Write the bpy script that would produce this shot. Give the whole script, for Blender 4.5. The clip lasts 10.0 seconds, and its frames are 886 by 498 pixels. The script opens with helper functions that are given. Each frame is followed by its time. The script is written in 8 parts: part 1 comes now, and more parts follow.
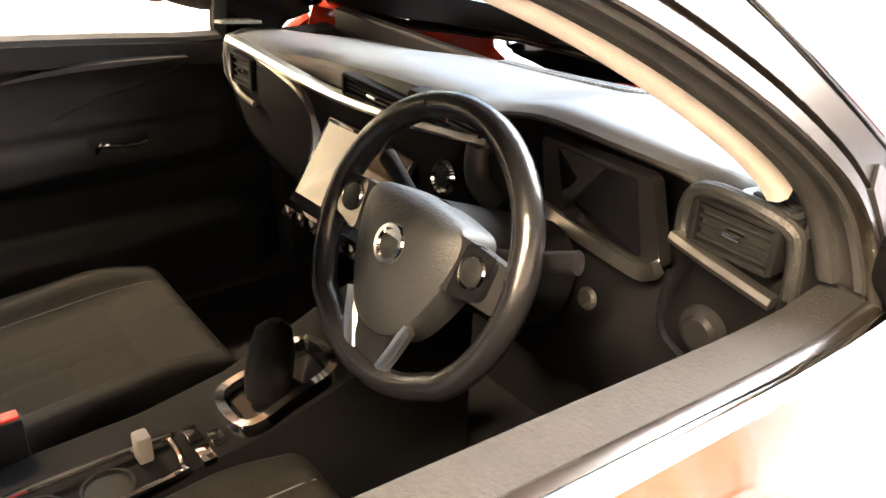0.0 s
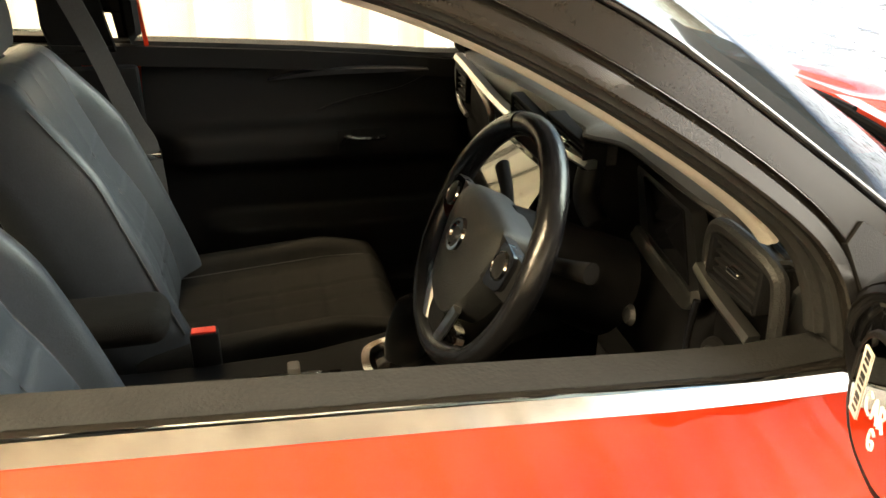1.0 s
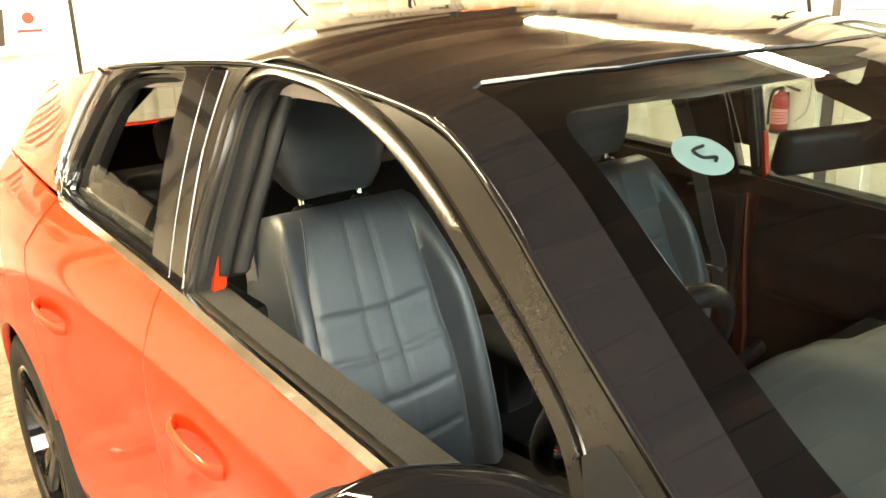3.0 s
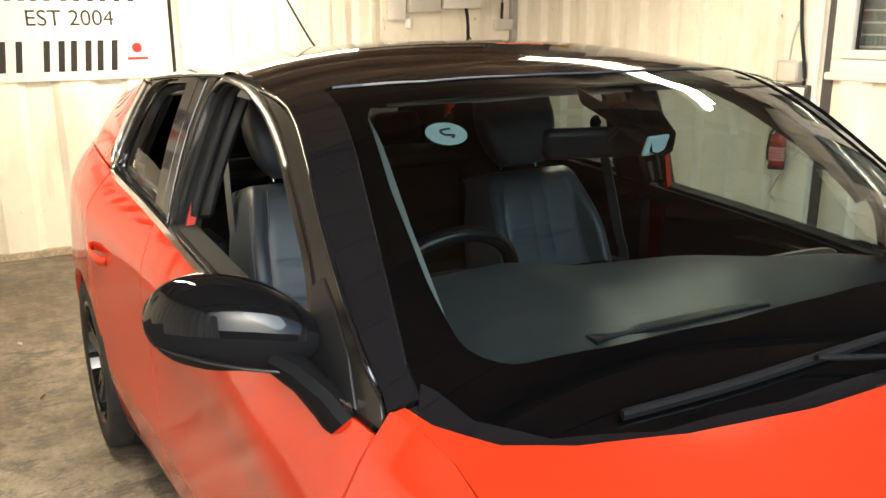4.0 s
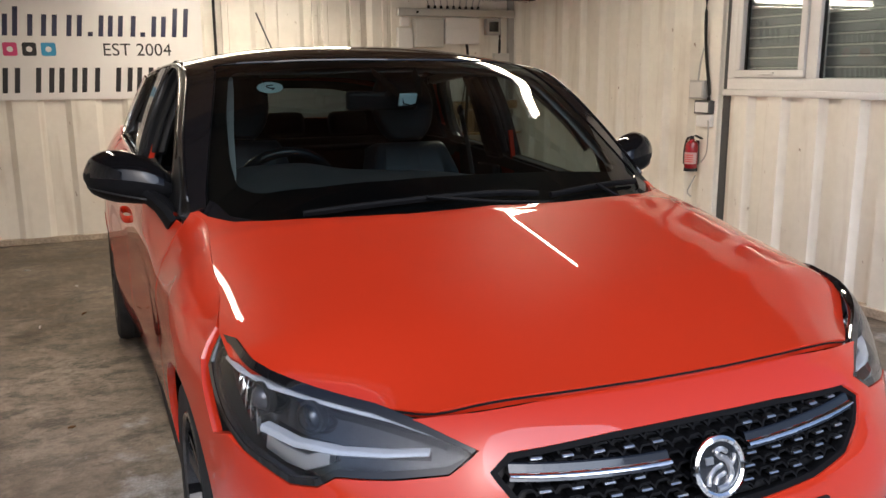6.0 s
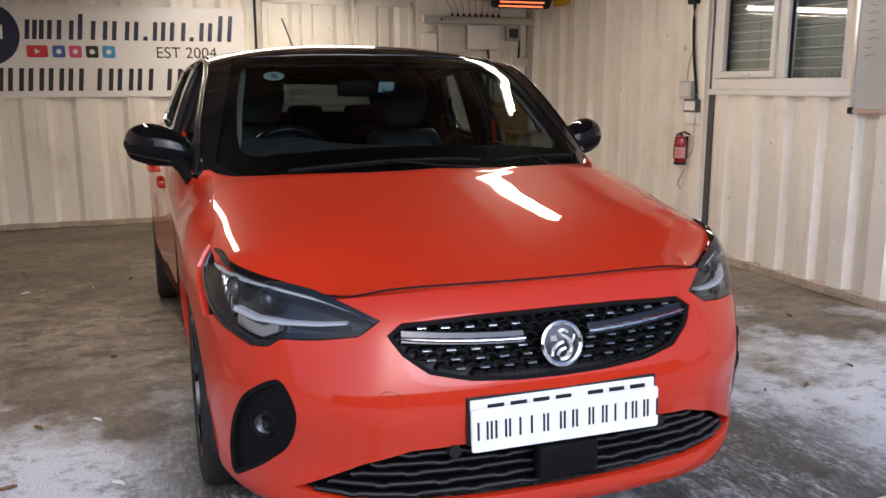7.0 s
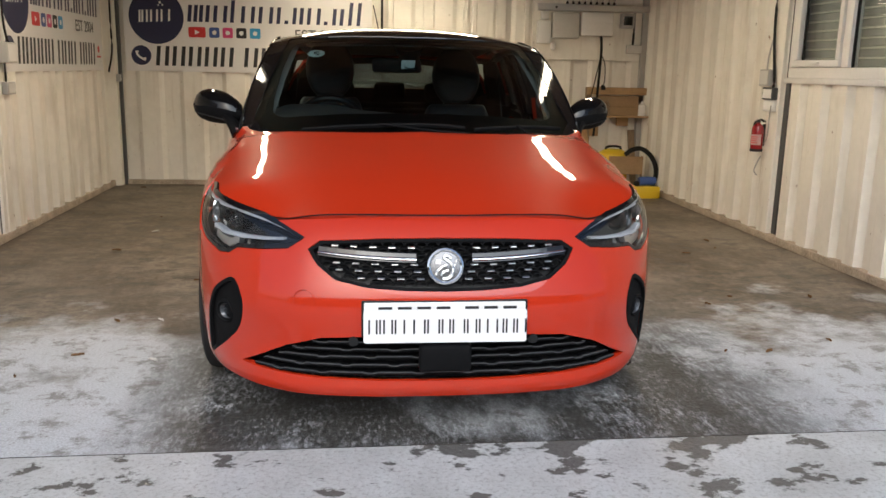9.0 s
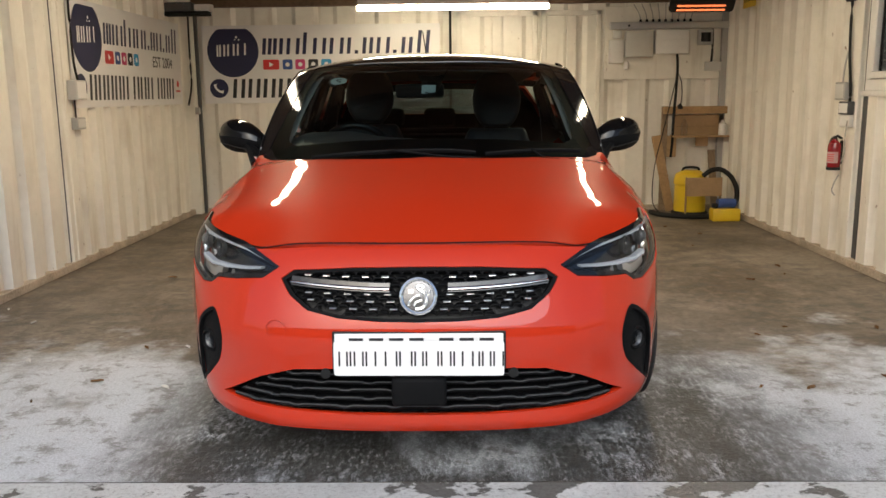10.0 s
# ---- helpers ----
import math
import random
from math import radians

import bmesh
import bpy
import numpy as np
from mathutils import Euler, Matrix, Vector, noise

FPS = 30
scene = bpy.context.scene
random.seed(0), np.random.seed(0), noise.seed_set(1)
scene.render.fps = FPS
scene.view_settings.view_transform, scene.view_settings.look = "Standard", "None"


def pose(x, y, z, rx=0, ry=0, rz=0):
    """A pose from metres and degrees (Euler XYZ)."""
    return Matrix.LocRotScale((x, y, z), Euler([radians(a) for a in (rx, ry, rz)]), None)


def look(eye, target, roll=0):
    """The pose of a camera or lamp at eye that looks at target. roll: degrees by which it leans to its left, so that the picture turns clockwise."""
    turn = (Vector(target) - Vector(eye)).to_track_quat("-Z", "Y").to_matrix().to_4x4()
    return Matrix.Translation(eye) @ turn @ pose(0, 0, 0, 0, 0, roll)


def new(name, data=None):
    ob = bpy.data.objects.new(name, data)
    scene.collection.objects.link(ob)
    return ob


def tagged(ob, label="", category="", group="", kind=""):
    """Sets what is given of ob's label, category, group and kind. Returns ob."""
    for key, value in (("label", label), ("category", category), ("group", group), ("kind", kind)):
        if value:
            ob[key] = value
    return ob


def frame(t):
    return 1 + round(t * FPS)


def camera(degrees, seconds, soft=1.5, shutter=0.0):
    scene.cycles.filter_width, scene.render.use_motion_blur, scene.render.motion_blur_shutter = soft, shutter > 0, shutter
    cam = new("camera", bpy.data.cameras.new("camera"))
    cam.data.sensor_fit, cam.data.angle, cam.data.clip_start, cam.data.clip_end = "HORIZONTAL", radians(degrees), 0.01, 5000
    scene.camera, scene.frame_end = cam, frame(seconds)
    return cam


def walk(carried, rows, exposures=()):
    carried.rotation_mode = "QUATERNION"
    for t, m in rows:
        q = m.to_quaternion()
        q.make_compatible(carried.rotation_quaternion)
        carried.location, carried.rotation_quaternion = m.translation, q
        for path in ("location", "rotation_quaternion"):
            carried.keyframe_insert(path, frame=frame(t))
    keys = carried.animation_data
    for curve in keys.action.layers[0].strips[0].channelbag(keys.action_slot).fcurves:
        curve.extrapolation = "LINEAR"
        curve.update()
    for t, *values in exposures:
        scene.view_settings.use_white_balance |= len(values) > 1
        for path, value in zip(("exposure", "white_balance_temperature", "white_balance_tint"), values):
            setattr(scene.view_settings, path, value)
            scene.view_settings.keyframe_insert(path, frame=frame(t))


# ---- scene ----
cam = camera(55.8, 10.0)
PATH = [
    (0, (-1.111, 2.29, 1.365), (0.286, 1.2, 0.438), 2.1),
    (0.5, (-1.335, 2.185, 1.399), (0.265, 1.407, 0.485), 1.9),
    (1, (-1.397, 2.068, 1.414), (0.342, 1.652, 0.52), 0.7),
    (1.5, (-1.252, 1.959, 1.388), (0.539, 1.949, 0.497), -0.1),
    (2, (-1.199, 1.779, 1.39), (0.488, 2.451, 0.552), -0.8),
    (2.2, (-1.225, 1.66, 1.43), (0.365, 2.578, 0.637), -1.4),
    (2.5, (-1.242, 1.488, 1.447), (0.167, 2.712, 0.726), -2.3),
    (2.7, (-1.293, 1.329, 1.467), (0.004, 2.695, 0.795), -2.1),
    (3.8, (-1.242, 0.401, 1.494), (-0.275, 2.064, 0.947), -0.8),
    (4, (-1.249, 0.273, 1.48), (-0.288, 1.946, 0.956), -0.4),
    (4.5, (-1.285, -0.069, 1.482), (-0.339, 1.618, 0.971), -0.6),
    (5, (-1.199, -0.423, 1.416), (-0.303, 1.3, 0.938), -0.6),
    (5.5, (-1.101, -0.769, 1.384), (-0.267, 0.996, 0.948), -0.5),
    (6.8, (-0.976, -1.703, 1.226), (-0.296, 0.137, 0.837), -0.2),
    (7, (-0.965, -1.835, 1.246), (-0.309, 0.014, 0.858), -0.1),
    (7.5, (-0.943, -2.218, 1.258), (-0.363, -0.345, 0.862), 0.4),
    (8, (-0.809, -2.486, 1.278), (-0.354, -0.581, 0.871), 0.5),
    (8.5, (-0.548, -2.66, 1.268), (-0.213, -0.733, 0.849), 0.8),
    (9, (-0.318, -2.6, 1.216), (-0.086, -0.659, 0.795), 1.2),
    (9.5, (-0.104, -2.516, 1.227), (-0.024, -0.56, 0.818), 0.2),
    (10, (0.123, -2.52, 1.211), (0.087, -0.554, 0.846), -0.6),
]
EXPOSURE = [(0.0, 4.24, 6600, 14), (0.5, 2.98, 6800, 8), (1.0, 2.6, 6900, 2), (1.5, 3.4, 6900, -1), (2.0, 4.03, 6900, -4), (2.5, 3.74, 7100, -7), (2.7, 3.4, 7100, -5), (3.8, 1.80, 6100, 3), (4.0, 1.58, 5900, 2), (4.5, 0.92, 5800, 3), (5.0, 0.68, 5700, 5), (5.5, 0.51, 5600, 8), (7.0, 0.18, 5450, 13), (8.5, 0.20, 5750, 7), (10.0, 0.23, 6100, 5)]
walk(cam, [(t, look(eye, target, roll)) for t, eye, target, roll in PATH], EXPOSURE)

# ---- light ----
TUBES = [((-1.22, 3.02, 2.10), 90, 0.87), ((1.33, 2.95, 2.10), 90, 0.87), ((0.09, 5.3, 1.975), 0, 0.87)]
TUBE_POWER = 12.5
world = bpy.data.worlds.new("world")
scene.world = world
world.use_nodes = True
wn = world.node_tree.nodes
sky = wn.new("ShaderNodeTexSky")
sky.sky_type = "NISHITA"
sky.sun_disc = False
sky.air_density, sky.dust_density, sky.ozone_density = 0.8, 4.0, 1.0
sky.sun_elevation, sky.sun_rotation = radians(35), radians(192)
wn["Background"].inputs["Strength"].default_value = 0.15
world.node_tree.links.new(sky.outputs[0], wn["Background"].inputs[0])
sun_data = bpy.data.lights.new("sun", "SUN")
sun_data.energy, sun_data.angle, sun_data.color = 1.05, radians(40), (0.94, 0.97, 1.0)
sun = new("sun", sun_data)
sun.matrix_world = look((3.0, -14.0, 10.0), (0, 0, 0))
for where, turn, reach in TUBES:
    d = bpy.data.lights.new("tube_glow", "AREA")
    d.shape, d.size, d.size_y, d.energy, d.color = "RECTANGLE", reach * 1.95, 0.045, TUBE_POWER * reach / 0.87, (1.0, 0.76, 0.47)
    glow = new("tube_glow", d)
    glow.matrix_world = pose(where[0], where[1], where[2] - 0.05, 0, 0, turn)

# ---- materials ----
def material(name, colour, rough=0.5, metal=0.0, coat=0.0, spec=0.5, noise_scale=0.0, amount=0.15, bump=0.0, bump_scale=None, spread=0.0):
    """A surface with colour, roughness and, at two scales, mottling and fine relief."""
    m = bpy.data.materials.new(name)
    m.use_nodes = True
    n, l = m.node_tree.nodes, m.node_tree.links
    b = n["Principled BSDF"]
    b.inputs["Base Color"].default_value = (*colour, 1)
    b.inputs["Roughness"].default_value = rough
    b.inputs["Metallic"].default_value = metal
    b.inputs["Coat Weight"].default_value = coat
    b.inputs["Coat Roughness"].default_value = 0.015
    b.inputs["Specular IOR Level"].default_value = spec
    if noise_scale:
        tc = n.new("ShaderNodeTexCoord")
        a, c = n.new("ShaderNodeTexNoise"), n.new("ShaderNodeTexNoise")
        for t, k in ((a, noise_scale), (c, noise_scale * 9)):
            t.inputs["Scale"].default_value, t.inputs["Detail"].default_value = k, 5
            l.new(tc.outputs["Object"], t.inputs["Vector"])
        add = n.new("ShaderNodeMath")
        add.operation = "ADD"
        l.new(a.outputs["Fac"], add.inputs[0]), l.new(c.outputs["Fac"], add.inputs[1])
        ramp = n.new("ShaderNodeMapRange")
        ramp.inputs["From Min"].default_value, ramp.inputs["From Max"].default_value = 0.6, 1.4
        ramp.inputs["To Min"].default_value, ramp.inputs["To Max"].default_value = 1 - amount, 1 + amount
        l.new(add.outputs[0], ramp.inputs["Value"])
        mix = n.new("ShaderNodeMix")
        mix.data_type, mix.blend_type = "RGBA", "MULTIPLY"
        mix.inputs["Factor"].default_value = 1
        mix.inputs["A"].default_value = (*colour, 1)
        l.new(ramp.outputs[0], mix.inputs["B"])
        l.new(mix.outputs["Result"], b.inputs["Base Color"])
        if spread:
            rr = n.new("ShaderNodeMapRange")
            rr.inputs["To Min"].default_value, rr.inputs["To Max"].default_value = rough - spread, rough + spread
            l.new(a.outputs["Fac"], rr.inputs["Value"]), l.new(rr.outputs[0], b.inputs["Roughness"])
        if bump:
            bp = n.new("ShaderNodeBump")
            bp.inputs["Strength"].default_value, bp.inputs["Distance"].default_value = bump, 0.004
            src = c
            if bump_scale:
                src = n.new("ShaderNodeTexNoise")
                src.inputs["Scale"].default_value, src.inputs["Detail"].default_value = bump_scale, 3
                l.new(tc.outputs["Object"], src.inputs["Vector"])
            l.new(src.outputs["Fac"], bp.inputs["Height"]), l.new(bp.outputs[0], b.inputs["Normal"])
    return m


def glass(name, tint, rough=0.0, clear=0.9):
    """Thin sheet glass: a clear tinted sheet with a mirror film of gloss."""
    m = bpy.data.materials.new(name)
    m.use_nodes = True
    n, l = m.node_tree.nodes, m.node_tree.links
    n.remove(n["Principled BSDF"])
    t, g, mix, fr = n.new("ShaderNodeBsdfTransparent"), n.new("ShaderNodeBsdfGlossy"), n.new("ShaderNodeMixShader"), n.new("ShaderNodeLayerWeight")
    t.inputs["Color"].default_value = (*tint, 1)
    g.inputs["Roughness"].default_value = rough
    fr.inputs["Blend"].default_value = 0.5
    up, gain = n.new("ShaderNodeMath"), n.new("ShaderNodeMath")
    up.operation, gain.operation = "POWER", "MULTIPLY_ADD"
    up.inputs[1].default_value, gain.inputs[1].default_value, gain.inputs[2].default_value = 5.0, 0.9, 0.062
    l.new(fr.outputs["Facing"], up.inputs[0]), l.new(up.outputs[0], gain.inputs[0])
    l.new(gain.outputs[0], mix.inputs[0]), l.new(t.outputs[0], mix.inputs[1]), l.new(g.outputs[0], mix.inputs[2])
    l.new(mix.outputs[0], n["Material Output"].inputs[0])
    return m


def glowing(name, colour, strength):
    m = bpy.data.materials.new(name)
    m.use_nodes = True
    b = m.node_tree.nodes["Principled BSDF"]
    b.inputs["Base Color"].default_value = (*colour, 1)
    b.inputs["Emission Color"].default_value = (*colour, 1)
    b.inputs["Emission Strength"].default_value = strength
    return m


def floor_material():
    """Worn concrete: dusty brown patches, dried suds and daylight painted pale near the door, dark wet stains."""
    m = bpy.data.materials.new("floor_concrete")
    m.use_nodes = True
    n, l = m.node_tree.nodes, m.node_tree.links
    b = n["Principled BSDF"]
    tc = n.new("ShaderNodeTexCoord")

    def cloud(scale, detail, lo, hi, stretch=(1, 1, 1), rough=0.6):
        mp = n.new("ShaderNodeMapping")
        mp.inputs["Scale"].default_value = stretch
        l.new(tc.outputs["Object"], mp.inputs["Vector"])
        t = n.new("ShaderNodeTexNoise")
        t.inputs["Scale"].default_value, t.inputs["Detail"].default_value, t.inputs["Roughness"].default_value = scale, detail, rough
        l.new(mp.outputs[0], t.inputs["Vector"])
        r = n.new("ShaderNodeMapRange")
        r.inputs["From Min"].default_value, r.inputs["From Max"].default_value = lo, hi
        l.new(t.outputs["Fac"], r.inputs["Value"])
        return r.outputs[0]

    def blend(fac, a, c):
        x = n.new("ShaderNodeMix")
        x.data_type = "RGBA"
        l.new(fac, x.inputs["Factor"])
        for k, v in (("A", a), ("B", c)):
            if isinstance(v, tuple):
                x.inputs[k].default_value = (*v, 1)
            else:
                l.new(v, x.inputs[k])
        return x.outputs["Result"]

    def times(a, c):
        x = n.new("ShaderNodeMath")
        x.operation = "MULTIPLY"
        l.new(a, x.inputs[0])
        if isinstance(c, float):
            x.inputs[1].default_value = c
        else:
            l.new(c, x.inputs[1])
        return x.outputs[0]

    sep = n.new("ShaderNodeSeparateXYZ")
    l.new(tc.outputs["Object"], sep.inputs[0])

    def along(axis, lo, hi):
        r = n.new("ShaderNodeMapRange")
        r.inputs["From Min"].default_value, r.inputs["From Max"].default_value = lo, hi
        l.new(sep.outputs[axis], r.inputs["Value"])
        return r.outputs[0]

    base = blend(cloud(1.3, 7, 0.38, 0.60), (0.125, 0.096, 0.067), (0.28, 0.238, 0.185))
    base = blend(times(cloud(26, 8, 0.47, 0.66, (1, 1, 1), 0.75), 0.6), base, (0.075, 0.060, 0.045))
    base = blend(times(cloud(11, 9, 0.48, 0.66, (1.5, 0.8, 1), 0.72), 0.35), base, (0.40, 0.34, 0.26))
    grime = times(times(cloud(5.5, 11, 0.48, 0.58, (1, 1.4, 1), 0.80), cloud(0.9, 4, 0.28, 0.52)), 0.9)
    base = blend(grime, base, (0.052, 0.040, 0.029))
    # dried suds and daylight painted pale: solid by the doorway, breaking up further in
    total = n.new("ShaderNodeMath")
    total.operation = "ADD"
    l.new(cloud(1.7, 8, 0.25, 0.75, (1, 1, 1), 0.68), total.inputs[0]), l.new(along("Y", 2.6, 0.3), total.inputs[1])
    edge = n.new("ShaderNodeMapRange")
    edge.inputs["From Min"].default_value, edge.inputs["From Max"].default_value = 0.95, 1.25
    l.new(total.outputs[0], edge.inputs["Value"])
    pale = times(edge.outputs[0], 0.85)
    base = blend(pale, base, (0.68, 0.705, 0.735))
    base = blend(times(times(pale, cloud(6, 11, 0.51, 0.60, (1.3, 1.3, 1), 0.78)), 0.85), base, (0.17, 0.145, 0.12))
    # scrubbed, half-wet patch under the car's nose
    patch = times(times(along("X", -1.15, -0.80), along("X", 1.60, 1.05)), times(along("Y", 1.9, 0.9), cloud(1.6, 6, 0.36, 0.48, (1, 0.5, 1))))
    scrub = times(patch, cloud(22, 8, 0.40, 0.53, (2.2, 0.8, 1), 0.80))
    base = blend(times(patch, times(cloud(2.4, 7, 0.38, 0.54, (1.4, 0.8, 1), 0.7), 0.92)), base, (0.075, 0.071, 0.065))
    base = blend(scrub, base, (0.042, 0.039, 0.035))
    flecks = times(times(patch, cloud(3.1, 8, 0.45, 0.60, (1.2, 0.8, 1), 0.7)), cloud(34, 9, 0.52, 0.62, (2.0, 0.7, 1), 0.8))
    base = blend(times(flecks, 0.65), base, (0.56, 0.57, 0.58))
    grit = cloud(140, 4, 0.42, 0.62)
    base = blend(times(grit, 0.35), base, (0.10, 0.092, 0.082))
    # outside the joint: bare concrete with wet blotches
    yard = along("Y", -0.044, -0.048)
    bare = blend(cloud(3.0, 8, 0.3, 0.7), (0.44, 0.44, 0.43), (0.62, 0.625, 0.62))
    bare = blend(times(cloud(60, 8, 0.50, 0.64, (1, 1, 1), 0.75), 0.65), bare, (0.24, 0.23, 0.215))
    blot = cloud(3.4, 9, 0.545, 0.572, (1, 1.4, 1), 0.62)
    bare = blend(times(blot, 0.85), bare, (0.085, 0.076, 0.066))
    base = blend(yard, base, bare)
    wet = n.new("ShaderNodeMath")
    wet.operation = "MAXIMUM"
    l.new(times(blot, yard), wet.inputs[0]), l.new(times(scrub, 0.6), wet.inputs[1])
    damp = n.new("ShaderNodeMath")
    damp.operation = "MAXIMUM"
    l.new(wet.outputs[0], damp.inputs[0]), l.new(times(grime, 0.45), damp.inputs[1])
    wet = damp
    wet = wet.outputs[0]
    l.new(base, b.inputs["Base Color"])
    b.inputs["Specular IOR Level"].default_value = 0.3
    rr = n.new("ShaderNodeMapRange")
    rr.inputs["To Min"].default_value, rr.inputs["To Max"].default_value = 0.62, 0.22
    l.new(wet, rr.inputs["Value"]), l.new(rr.outputs[0], b.inputs["Roughness"])
    bp = n.new("ShaderNodeBump")
    bp.inputs["Strength"].default_value, bp.inputs["Distance"].default_value = 0.5, 0.005
    l.new(cloud(45, 6, 0.2, 0.8), bp.inputs["Height"]), l.new(bp.outputs[0], b.inputs["Normal"])
    return m


def wall_material():
    """White gloss paint on steel: faint vertical drips, hand marks and a few rust freckles."""
    m = material("white_painted_steel", (0.87, 0.84, 0.76), 0.38, 0, 0, 0.5, 2.2, 0.05, 0.10, 9, 0.10)
    n, l = m.node_tree.nodes, m.node_tree.links
    b = n["Principled BSDF"]
    paint = b.inputs["Base Color"].links[0].from_socket
    tc = n.new("ShaderNodeTexCoord")
    for stretch, scale, lo, hi, strength, tint in (((1, 1, 0.10), 9, 0.55, 0.75, 0.5, (0.50, 0.43, 0.33)), ((1, 1, 0.8), 2.6, 0.55, 0.78, 0.5, (0.55, 0.50, 0.42)), ((1, 1, 0.6), 26, 0.70, 0.76, 0.8, (0.23, 0.12, 0.06))):
        mp, t, r, mul, mix = n.new("ShaderNodeMapping"), n.new("ShaderNodeTexNoise"), n.new("ShaderNodeMapRange"), n.new("ShaderNodeMath"), n.new("ShaderNodeMix")
        mp.inputs["Scale"].default_value = stretch
        t.inputs["Scale"].default_value, t.inputs["Detail"].default_value = scale, 7
        r.inputs["From Min"].default_value, r.inputs["From Max"].default_value = lo, hi
        mul.operation, mul.inputs[1].default_value = "MULTIPLY", strength
        mix.data_type = "RGBA"
        l.new(tc.outputs["Object"], mp.inputs[0]), l.new(mp.outputs[0], t.inputs["Vector"]), l.new(t.outputs["Fac"], r.inputs["Value"])
        l.new(r.outputs[0], mul.inputs[0]), l.new(mul.outputs[0], mix.inputs["Factor"])
        l.new(paint, mix.inputs["A"])
        mix.inputs["B"].default_value = (*tint, 1)
        paint = mix.outputs["Result"]
    l.new(paint, b.inputs["Base Color"])
    return m


RED = material("orange_red_paint", (0.455, 0.027, 0.0065), 0.42, 0.0, 1.0, 0.05, 900, 0.10)
GLOSS = material("gloss_black", (0.006, 0.006, 0.007), 0.06, 0, 0.25, 0.5, 400, 0.05)
FRAME = material("satin_window_frame", (0.012, 0.0105, 0.009), 0.26, 0, 0, 0.34, 60, 0.12)
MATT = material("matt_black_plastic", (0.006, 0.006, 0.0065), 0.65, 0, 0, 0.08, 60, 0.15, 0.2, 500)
SATIN = material("satin_black_plastic", (0.010, 0.010, 0.0105), 0.45, 0, 0, 0.28, 60, 0.15, 0.12, 600, 0.06)
FRIT = material("printed_black_border", (0.004, 0.004, 0.0045), 0.5, 0, 0, 0.05, 40, 0.08)
RUBBER = material("black_rubber", (0.016, 0.016, 0.016), 0.75, 0, 0, 0.3, 30, 0.25, 0.3, 200)
BADGE = material("badge_metal", (0.16, 0.16, 0.165), 0.22, 1.0, 0, 0.5, 90, 0.2)
CHROME = material("chrome", (0.86, 0.86, 0.85), 0.09, 1.0, 0, 0.5, 40, 0.05)
SILVER = material("satin_silver", (0.72, 0.71, 0.69), 0.28, 1.0, 0, 0.5, 60, 0.06)
DARKCHROME = material("dark_alloy", (0.10, 0.10, 0.105), 0.3, 0.7, 0, 0.5, 50, 0.1)
GLASS = glass("window_glass", (0.82, 0.86, 0.84))
SCREEN = glass("windscreen_glass", (0.29, 0.355, 0.365))
REARGLASS = glass("dark_rear_glass", (0.17, 0.185, 0.19))
LENS = glass("lamp_lens", (0.9, 0.92, 0.94))
LEATHER = material("black_leather", (0.036, 0.043, 0.053), 0.43, 0, 0, 0.8, 25, 0.2, 0.14, 320, 0.06)
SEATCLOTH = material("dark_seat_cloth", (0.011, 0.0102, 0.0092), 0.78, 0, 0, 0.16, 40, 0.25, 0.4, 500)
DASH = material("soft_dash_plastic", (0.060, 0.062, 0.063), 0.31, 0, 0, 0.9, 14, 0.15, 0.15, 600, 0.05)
WHEELPAD = material("soft_wheel_pad", (0.022, 0.023, 0.024), 0.42, 0, 0, 0.5, 40, 0.15, 0.3, 420, 0.05)
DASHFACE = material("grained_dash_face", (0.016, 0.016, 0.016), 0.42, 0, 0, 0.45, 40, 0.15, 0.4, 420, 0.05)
RIMHIDE = material("polished_black_hide", (0.008, 0.008, 0.009), 0.22, 0, 0, 0.5, 30, 0.15, 0.1, 300, 0.05)
CARPET = material("black_carpet", (0.012, 0.012, 0.013), 0.95, 0, 0, 0.2, 80, 0.3, 0.6, 600)
LINING = material("grey_headlining", (0.36, 0.34, 0.32), 0.9, 0, 0, 0.2, 80, 0.1, 0.3, 500)
PALE = material("pale_pillar_trim", (0.36, 0.34, 0.31), 0.7, 0, 0, 0.4, 40, 0.08, 0.2, 400)
WHITE = wall_material()
BOARD = material("white_sign_board", (0.80, 0.79, 0.78), 0.28, 0, 0, 0.5, 1.5, 0.03)
UPVC = material("white_plastic", (0.8, 0.79, 0.77), 0.3, 0, 0, 0.5, 6, 0.04)
NAVY = material("navy_print", (0.012, 0.014, 0.06), 0.3, 0, 0, 0.5, 8, 0.05)
INK = material("black_print", (0.012, 0.012, 0.014), 0.4, 0, 0, 0.5, 8, 0.05)
GREY = material("grey_plastic", (0.42, 0.41, 0.39), 0.45, 0, 0, 0.5, 9, 0.06)
DARKGREY = material("dark_grey_steel", (0.07, 0.07, 0.072), 0.5, 0, 0, 0.5, 5, 0.2)
WOOD = material("pine_wood", (0.42, 0.27, 0.13), 0.6, 0, 0, 0.4, 5, 0.25, 0.2, 60)
BROWNWOOD = material("brown_ceiling_boards", (0.135, 0.085, 0.052), 0.7, 0, 0, 0.4, 3, 0.35, 0.2, 40)
YELLOW = material("yellow_plastic", (0.75, 0.52, 0.02), 0.35, 0, 0, 0.5, 9, 0.06)
FIRE = material("red_enamel", (0.28, 0.010, 0.016), 0.25, 0, 0.5, 0.5, 9, 0.06)
ICONRED = material("red_print", (0.60, 0.03, 0.03), 0.3, 0, 0, 0.5, 9, 0.04)
